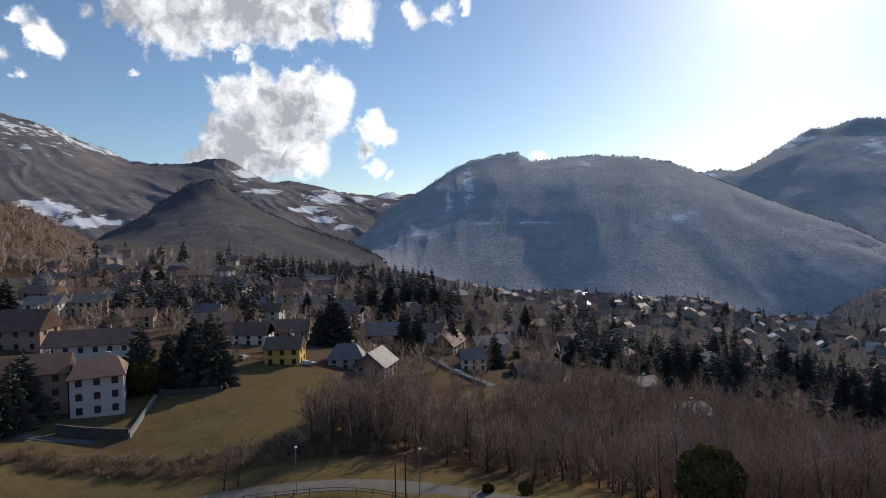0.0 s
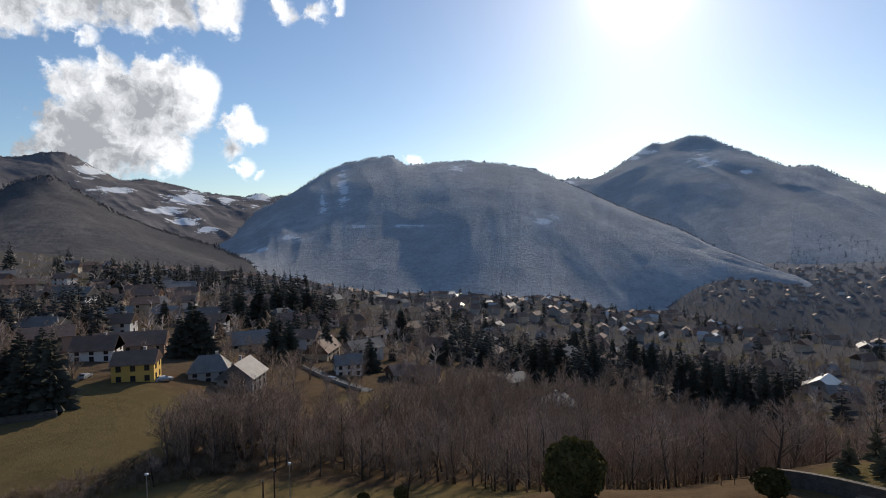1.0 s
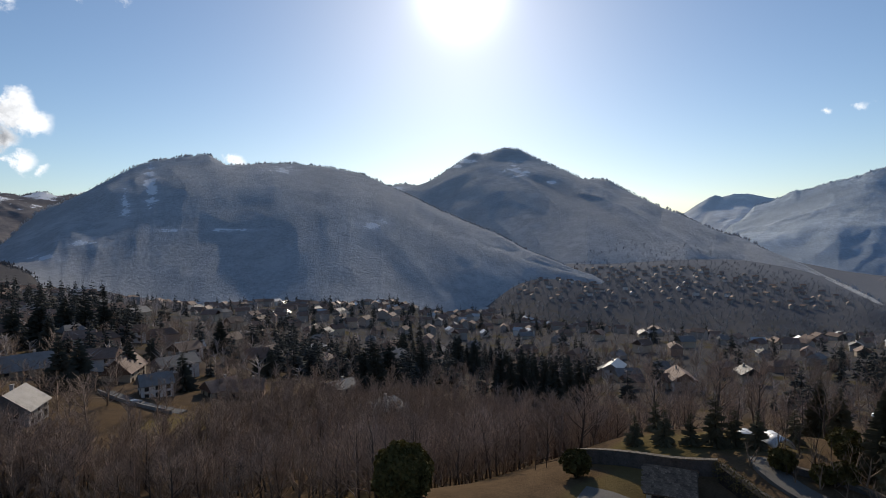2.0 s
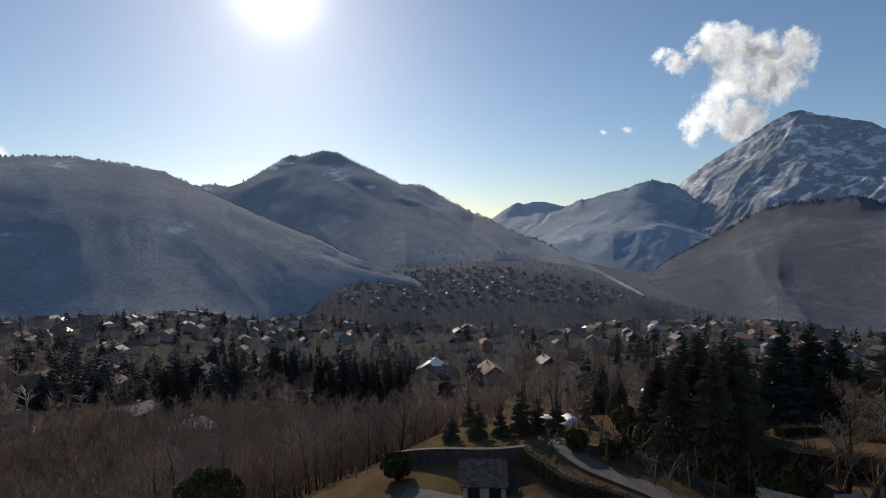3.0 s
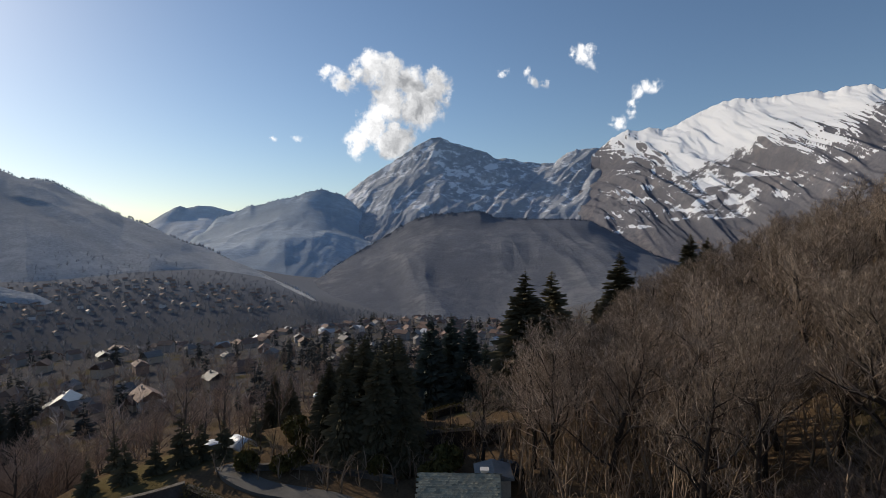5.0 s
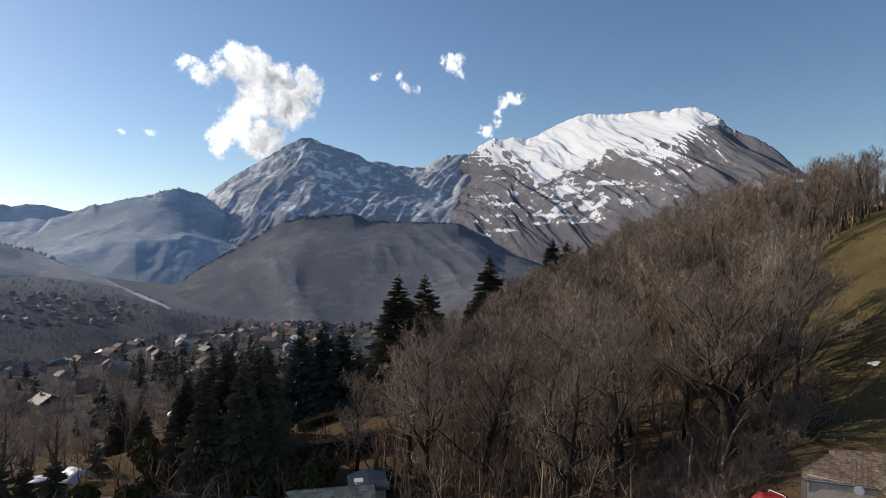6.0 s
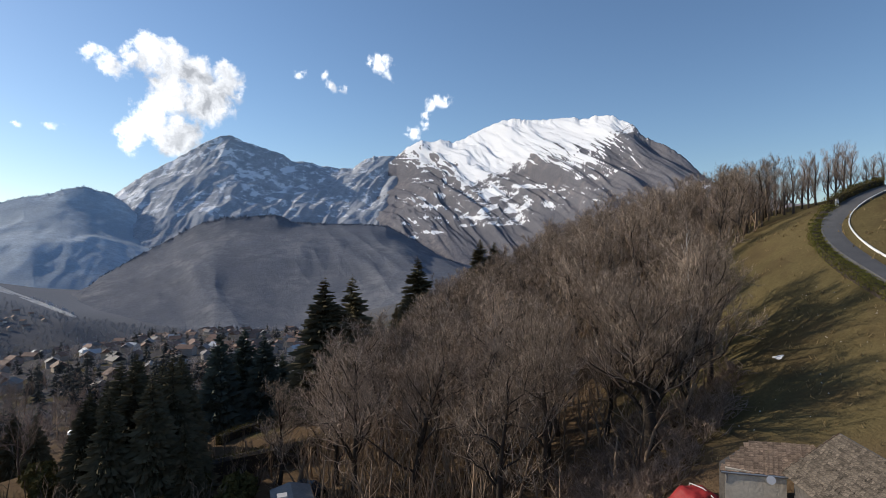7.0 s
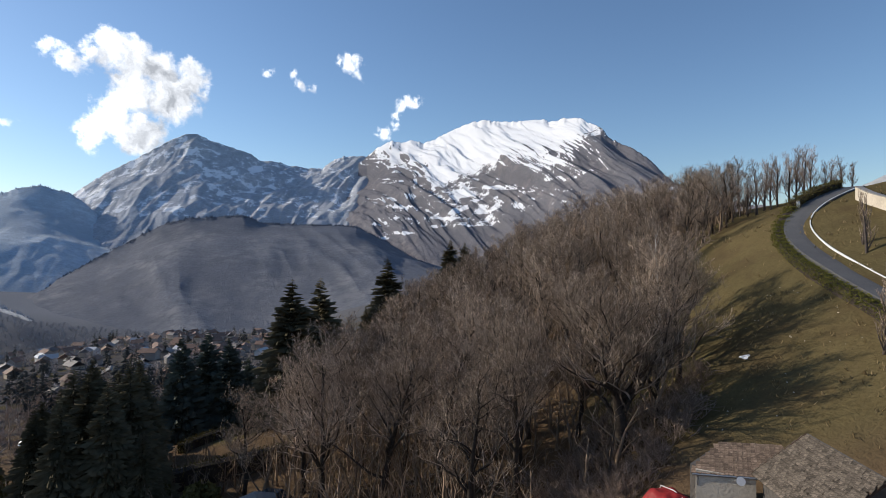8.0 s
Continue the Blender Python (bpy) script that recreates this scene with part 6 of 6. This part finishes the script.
slab(sw, (a2.x, a2.y, 28.5), (a.x, a.y, 28.5), (a.x, a.y, 32.4), (a2.x, a2.y, 32.95), 0.35)
part("side_wall", local(sw), M_WALLST, barn)
gut = Builder()
gut.tube([E0 + Vector((-0.1, 0, -0.05)), E1 + Vector((-0.1, 0, -0.05))], [0.07, 0.07], 6)
part("gutter", local(gut), M_METAL, barn)
pipe = Builder()
g0 = E0 + (E1 - E0).normalized() * 0.3
pipe.tube([g0 + Vector((-0.1, 0, -0.1)), g0 + Vector((-0.05, 0, -0.6)), a + Vector((-0.12, -0.9, -1.4)), a + Vector((-0.12, -0.9, -3.6))], [0.05] * 4, 6)
part("drainpipe", local(pipe), M_METAL, barn)
dish = Builder()
dc = E0.lerp(E1, 0.72) + Vector((-0.35, 0.1, -0.15))
face = Vector((-0.75, 0.55, 0.3)).normalized()
ringp = [dc - face * 0.1, dc - face * 0.06, dc, dc + face * 0.03]
dish.tube(ringp, [0.06, 0.15, 0.21, 0.22], 14)
part("satellite_dish", local(dish), M_LAMPW, barn, "white satellite dish under the eaves")

# red tarpaulin beside the barn
heap = tagged(empty("covered_heap", pose(34.3, -16.8, ground(34.3, -16.8))), "heap under a bright red tarpaulin beside the barn", "tarpaulin")
cov = Builder()
nx, ny = 16, 12
for j in range(ny + 1):
    for i in range(nx + 1):
        u, v = i / nx * 2 - 1, j / ny * 2 - 1
        h = 1.0 * (1 - abs(u) ** 5) * (1 - abs(v) ** 4) + 0.22 * noise.noise(Vector((u * 3, v * 3, 1)))
        cov.v.append((u * 1.35, v * 1.25, max(0.0, h)))
for j in range(ny):
    for i in range(nx):
        q = j * (nx + 1) + i
        cov.f.append((q, q + 1, q + nx + 2, q + nx + 1))
tarp = part("tarpaulin", cov, M_RED, heap, smooth=True)
tarp.modifiers.new("thickness", "SOLIDIFY").thickness = 0.03
rope = Builder()
rope.tube([(-1.37, -0.2, 0.1), (-1.1, -0.25, 0.9), (0, -0.3, 1.05), (1.1, -0.25, 0.9), (1.37, -0.2, 0.1)], [0.03] * 5, 5)
part("rope", rope, M_PAINTW, heap)

# hut, lower house roofs and garden walls
h0 = house("hut", 48.6, 38.4, 4.4, 3.8, 2.0, 3.5, -52, M_PLASTER, M_STONEB, "small plastered hut with a brown slate roof", 1, 0.0, 0.45, True, False, 1.5, 2, "hut")
h1 = house("house", 52.3, 9.6, 6.4, 5.4, 2.4, 3.9, 95, M_PLASTER, M_MOSSR, "low stone house with a mossy slate roof", 1, 0.0, 0.5, True, False, 1.5, 3)
h2 = house("house", 57.2, 6.9, 3.2, 3.0, 2.0, 2.4, 8, M_PLASTER, M_CONC, "small flat-roofed annexe with a grey roof", 1, 0.0, 0.3, False, False, 1.5, 1)
flue = Builder()
flue.box(-0.3, -0.3, 0, 0.3, 0.3, 1.1)
flue.box(-0.4, -0.4, 1.1, 0.4, 0.4, 1.2)
part("chimney", flue, M_WHITE, h1).matrix_basis = pose(-2.2, -1.2, 2.9)


def slated(ob, w, d, eave, ridge, over, mat, seed, sides):
    """Stone slates over the slopes of a house's roof."""
    hx, hd = w / 2 + over * 0.7, d / 2
    lo = eave - over * (ridge - eave) / hd
    m = ob.matrix_world
    for s in sides:
        foot_l, head = m @ Vector((s * hx, s * (hd + over), lo + 0.2)), m @ Vector((s * hx, 0, ridge + 0.2))
        other = m @ Vector((-s * hx, s * (hd + over), lo + 0.2))
        slates(ob, foot_l, other - foot_l, head - foot_l, int(2 * hx / 0.34), int((head - foot_l).length / 0.26), 0.34, 0.26, mat, seed + s)


bpy.context.view_layer.update()
slated(h0, 4.4, 3.8, 2.0, 3.5, 0.45, M_STONEB, 20, (-1, 1))
slated(h1, 6.4, 5.4, 2.4, 3.9, 0.5, M_MOSSR, 30, (-1, 1))


def wall_run(name, path, height, thick, material, label, top_fall=0.0):
    """A garden wall with a coping, standing on the ground."""
    ob = tagged(empty(name, pose(path[0][0], path[0][1], ground(*path[0]))), label, "wall", kind="structure")
    inv = ob.matrix_world.inverted()
    t = thick / 2
    b = strip(path, [(-t, -2.5), (t, -2.5), (t, height), (-t, height)])
    b.v = [tuple(inv @ Vector(v)) for v in b.v]
    part("masonry", b, material, ob)
    c = strip(path, [(-t - 0.06, height), (t + 0.06, height), (t + 0.06, height + 0.1), (-t - 0.06, height + 0.1)])
    c.v = [tuple(inv @ Vector(v)) for v in c.v]
    part("coping", c, M_STONE if material is M_WALLST else M_CONC, ob)
    return ob


wall_run("retaining_wall", [(50.0, 53.5), (50.8, 47), (52.2, 42), (54.6, 37.2)], 1.6, 0.5, M_WALLST, "dark stone retaining wall below the lawn")
wall_run("retaining_wall", [(54.6, 37.0), (53.4, 34.2), (52.0, 31.3), (51.4, 28.5), (51.4, 25.5), (51.0, 23), (49.4, 20.6)], 1.3, 0.5, M_WALLST, "curving dark stone retaining wall beside the drive")
hedge("hedge", [(54.0, 36.4), (52.9, 34.0), (51.5, 31.2), (50.9, 28.5), (50.9, 25.5), (50.5, 23), (48.9, 20.6)], 0.9, 1.75, M_EVER, "dark clipped hedge along the curving wall", density=300)
road("drive", [(60.5, 36), (58, 33.5), (56.2, 30), (55.6, 26.5), (55, 22.7), (53.5, 19)], 2.6, M_GRAVEL, "worn grey garden drive", 0.3)
road("road", [(43, 45), (45.5, 40), (47.5, 36), (48.4, 32), (48, 28), (47.6, 24), (46.5, 19), (45, 15)], 3.2, M_GRAVEL, "gravel lane below the retaining wall", 0.25)
hedge("hedge", [(69.0, 17.0), (71.0, 14.0), (71.9, 10.5), (72.4, 7.5), (73.4, 4.5)], 1.7, 2.3, M_EVER, "untrimmed dark hedge below the lawn", density=260, leaf=0.1)
hedge("hedge", [(88, 18), (92, 16.5), (95, 13.5)], 1.4, 1.4, M_EVER, "dark shrubs along the lawn", density=260, leaf=0.1)
fence("fence", [(47.5, 58), (49.5, 55.5), (50.4, 53.5)], 1.2, M_DARKWOOD, "dark garden fence beside the lawn", 1.4, 2)
wall_run("garden_wall", [(59.5, 33), (60.5, 28), (60.3, 22), (59, 17)], 0.6, 0.35, M_WALLST, "low dark stone terrace wall above the drive")


def tunnel(name, x, y, turn, length, radius, label):
    """A small plastic-covered garden tunnel on hoops."""
    ob = tagged(empty(name, pose(x, y, ground(x, y), 0, 0, turn)), label, "greenhouse")
    b = Builder()
    n = 10
    for i in range(n + 1):
        a = math.pi * i / n
        for s in (-length / 2, length / 2):
            b.v.append((s, radius * math.cos(a), radius * 1.05 * math.sin(a) + 0.3))
    b.f = [(2 * i, 2 * i + 1, 2 * i + 3, 2 * i + 2) for i in range(n)]
    cover = part("cover", b, M_LAMPW, ob, smooth=True)
    cover.modifiers.new("thickness", "SOLIDIFY").thickness = 0.03
    for k in range(4):
        s = -length / 2 + length * k / 3
        h = Builder()
        h.tube([(s, radius * 1.02 * math.cos(math.pi * i / n), radius * 1.07 * math.sin(math.pi * i / n) + 0.3) for i in range(n + 1)], [0.03] * (n + 1), 5)
        part("hoop", h, M_METAL, ob)
    return ob


tunnel("greenhouse", 64.8, 40.6, 20, 3.0, 1.0, "small white plastic garden tunnel")
tunnel("greenhouse", 66.6, 37.6, 60, 3.2, 1.1, "small white plastic garden tunnel beside a spruce")
para = tagged(empty("parasol", pose(103, 42, ground(103, 42))), "white garden parasol on a slim pole", "parasol")
b = Builder()
b.tube([(0, 0, 0), (0, 0, 5.0)], [0.05, 0.05], 6)
part("pole", b, M_METAL, para)
b = Builder()
b.tube([(0, 0, 4.6), (0, 0, 4.9), (0, 0, 5.2), (0, 0, 5.3)], [0.8, 0.7, 0.35, 0.05], 12)
part("canopy", b, M_LAMPW, para)


def car(name, x, y, turn, paint, label, lift=0.3):
    ob = tagged(empty(name, pose(x, y, ground(x, y) + lift, 0, 0, turn)), label, "car")
    b = Builder()
    prof = [(-2.1, 0.3), (2.1, 0.3), (2.15, 0.65), (1.9, 0.85), (0.95, 0.95), (0.3, 1.42), (-1.2, 1.45), (-1.9, 0.98), (-2.15, 0.85)]
    for s, k in ((-0.85, 1), (0.85, 1)):
        b.v.extend([(px, s * (0.82 if pz > 1.2 else 1), pz) for px, pz in prof])
    n = len(prof)
    b.f = [tuple(reversed(range(n, 2 * n))), tuple(range(n))] + [(i, i + n, (i + 1) % n + n, (i + 1) % n) for i in range(n)]
    part("body", b, paint, ob)
    for s in (-0.86, 0.86):
        for px in (-1.3, 1.3):
            wb = Builder()
            wb.tube([(px, s - 0.1, 0.32), (px, s + 0.1, 0.32)], [0.32, 0.32], 12)
            part("wheel", wb, M_ASPH, ob)
    g = Builder()
    slab(g, (0.93, -0.66, 0.99), (0.93, 0.66, 0.99), (0.36, 0.6, 1.40), (0.36, -0.6, 1.40), 0.02)
    part("windscreen", g, M_GLASS, ob)
    g = Builder()
    slab(g, (-1.84, 0.66, 1.02), (-1.84, -0.66, 1.02), (-1.27, -0.6, 1.42), (-1.27, 0.6, 1.42), 0.02)
    part("rear_window", g, M_GLASS, ob)
    return ob


M_CARDARK = surface("dark_car_paint", (0.02, 0.022, 0.026), (0.03, 0.032, 0.036), 1, 4, 0.25, 0.0)
M_CARPALE = surface("silver_car_paint", (0.45, 0.46, 0.47), (0.5, 0.51, 0.52), 1, 4, 0.25, 0.0, metal=0.4)
car("car", 60.5, 6.2, 60, M_CARDARK, "dark car parked beside the low stone house")
sign = tagged(empty("bollard", pose(58.9, -54.0, ground(58.9, -54.0))), "white-painted bollard with a grey cap at the road bend", "bollard")
b = Builder()
b.tube([(0, 0, -0.3), (0, 0, 0.9), (0, 0, 1.15)], [0.2, 0.2, 0.16], 10)
part("post", b, M_PAINTW, sign)
b = Builder()
b.tube([(0, 0, 1.15), (0, 0, 1.22), (0, 0, 1.3)], [0.19, 0.18, 0.06], 10)
part("cap", b, M_METAL, sign)
car("car", -40.5, 162, 20, M_CARPALE, "silver car parked beside the yellow house", 0.1)
car("car", -61, 166, 80, M_CARPALE, "silver car parked in the yard", 0.1)
car("car", 4, 187, 40, M_CARPALE, "pale car on the village lane", 0.3)

# the meadow's walls, lane and lamps
wall_run("garden_wall", [(-79, 110.4), (-72, 110.3), (-64.4, 110.6)], 1.9, 0.4, M_WALLST, "dark concrete wall below the white house")
wall_run("garden_wall", [(-64.4, 110.6), (-66.5, 119), (-70, 132)], 0.9, 0.45, M_CONC, "pale low wall between garden and meadow")
wall_run("garden_wall", [(-70, 133.5), (-63, 134.2), (-55.6, 135.8)], 1.5, 0.4, M_WALLST, "dark stone wall at the meadow's upper corner")
wall_run("garden_wall", [(-55.6, 135.8), (-58, 143), (-61, 152)], 1.0, 0.35, M_CONC, "pale low wall beside the meadow")
road("road", [(-60, 80), (-45, 84), (-33.7, 87.8), (-25, 89.3), (-16, 90.6), (-6.6, 90.6), (2.7, 88), (10, 82), (16, 72)], 4.2, M_GRAVEL, "pale gravel lane across the lower meadow", 0.2)
road("path", [(-100, 108), (-88, 107.5), (-78, 107.6), (-70, 108)], 2.0, M_ASPH, "narrow asphalt lane below the garden wall", 0.2)
road("road", [(-3, 205), (3, 193), (9, 184), (16, 176)], 3.4, M_ASPH, "narrow village lane between walls", 0.25)
wall_run("garden_wall", [(-5.5, 204), (0.5, 192), (6.5, 183), (13, 175)], 1.0, 0.35, M_CONC, "pale wall along the village lane")
fence("fence", [(-32, 85.5), (-24.4, 86.6), (-17.3, 87.3), (-11.7, 86.4), (-6, 84)], 1.1, M_TIMBER, "rustic wooden post-and-rail fence along the lane", 2.3, 2, 0.07)
fence("fence", [(3.6, 86), (5.2, 88.6), (7.2, 91.5)], 1.1, M_TIMBER, "rustic wooden fence beside the lane", 1.8, 2, 0.07)


def street_lamp(x, y, height, label="slim grey street lamp beside the lane", head=True):
    ob = tagged(empty("street_lamp" if head else "utility_pole", pose(x, y, ground(x, y))), label, "street lamp" if head else "pole")
    b = Builder()
    b.tube([(0, 0, -0.3), (0, 0, height)], [0.09 if head else 0.14, 0.05 if head else 0.1], 8)
    part("pole", b, M_METAL if head else M_DARKWOOD, ob)
    b = Builder()
    if head:
        b.tube([(0, 0, height - 0.05), (0, 0, height + 0.05), (0, 0, height + 0.22), (0, 0, height + 0.28)], [0.1, 0.28, 0.24, 0.06], 10)
        part("lamp_head", b, M_LAMPW, ob)
    else:
        b.box(-0.18, -0.12, height - 0.3, 0.18, 0.12, height - 0.05)
        part("cap", b, M_METAL, ob)
    return ob


street_lamp(-24.2, 87.4, 7.6)
street_lamp(-4.3, 87.0, 7.4)
street_lamp(-6.5, 86.4, 7.0, "dark timber utility pole beside the lane", False)
street_lamp(-8.1, 86.2, 5.6, "thin dark timber pole beside the lane", False)


wall_run("terrace_wall", [(54.5, -57.5), (51, -55), (47, -53.2), (42.5, -52)], 1.2, 0.5, M_PLASTER, "weathered pale stone terrace wall above the road")
# dry grass and stones on the slope
tuft = Builder()
r2 = random.Random(9)
for k in range(1100):
    cx, cy = polar(r2.uniform(96, 140), r2.uniform(36, 88))
    if inside(cx, cy, SLOPE_WOOD) and r2.random() < 0.35:
        continue
    cz = ground(cx, cy)
    for blade in range(4):
        x, y = cx + r2.gauss(0, 0.3), cy + r2.gauss(0, 0.3)
        h, a, w = r2.uniform(0.12, 0.3), r2.random() * 6.28, r2.uniform(0.05, 0.09)
        c, s = math.cos(a) * w, math.sin(a) * w
        tuft.add([(x - c, y - s, cz - 0.1), (x + c, y + s, cz - 0.1), (x - s, y + c, cz - 0.1), (x + r2.gauss(0, 0.15), y + r2.gauss(0, 0.15), cz + h)], [(0, 1, 3), (1, 2, 3), (2, 0, 3)])
whole("dry_grass", tuft, M_DRY, "tufts of dry tan grass on the slope", "grass", "stuff")
melt = Builder()
ring = 14
for k, (rad, high) in enumerate(((1.0, -0.1), (0.85, 0.12), (0.5, 0.2), (0.15, 0.23))):
    for s in range(ring):
        a = 2 * math.pi * s / ring
        wob = 1 + 0.3 * math.sin(3 * a + 1) + 0.15 * math.sin(7 * a)
        x, y = 44.6 + 1.0 * rad * wob * math.cos(a), -32.1 + 0.45 * rad * wob * math.sin(a)
        melt.v.append((x, y, ground(x, y) + high))
for k in range(3):
    for s in range(ring):
        melt.f.append((k * ring + s, k * ring + (s + 1) % ring, (k + 1) * ring + (s + 1) % ring, (k + 1) * ring + s))
melt.f.append(tuple(3 * ring + s for s in range(ring)))
M_MELT = surface("old_snow", (0.72, 0.74, 0.78), (0.86, 0.87, 0.89), 1.5, 8, 0.7, 0.3, 0.03)
whole("snow_patch", melt, M_MELT, "last small patch of melting snow on the pasture", "snow", "stuff", smooth=True)
stones = Builder()
for k in range(110):
    x, y = r2.uniform(36, 50), r2.uniform(-44, -24)
    z, q = ground(x, y) + 0.1, r2.uniform(0.03, 0.085)
    stones.add([(x + q, y, z), (x, y + q, z), (x - q, y, z), (x, y - q, z), (x + q * 0.2, y, z + q)], [(0, 1, 4), (1, 2, 4), (2, 3, 4), (3, 0, 4)])
whole("stones", stones, M_PLASTER, "small pale stones strewn over the pasture", "stones", "stuff")


# ---- groups of things alike ----
GROUPS = (("large leafless chestnut", "chestnut trees of the slope wood"), ("huge spreading", "chestnut trees of the slope wood"), ("thin leafless reddish", "thin trees of the gully"),
          ("tall slender leafless", "slender trees on the ridge"), ("tall dark spruce", "spruces below the slope wood"), ("blue-green cedar", "cedars below the slope wood"),
          ("dark conifer", "conifers among the houses"), ("small garden spruce", "small spruces on the lawn"), ("dense dark evergreen shrub", "shrubs in the garden"),
          ("slim grey street", "street lamps along the lane"), ("small white plastic", "garden tunnels"), ("small leafless tree beside", "small trees beside the lane"))
for ob in scene.objects:
    label = ob["label"] if ob.parent is None and "label" in ob else ""
    for begins, group in GROUPS:
        if label.startswith(begins):
            tagged(ob, group=group)
    if label.endswith("in the upper town"):
        tagged(ob, group="houses of the upper town")
    if label.endswith("in the valley town"):
        tagged(ob, group="houses of the valley town")
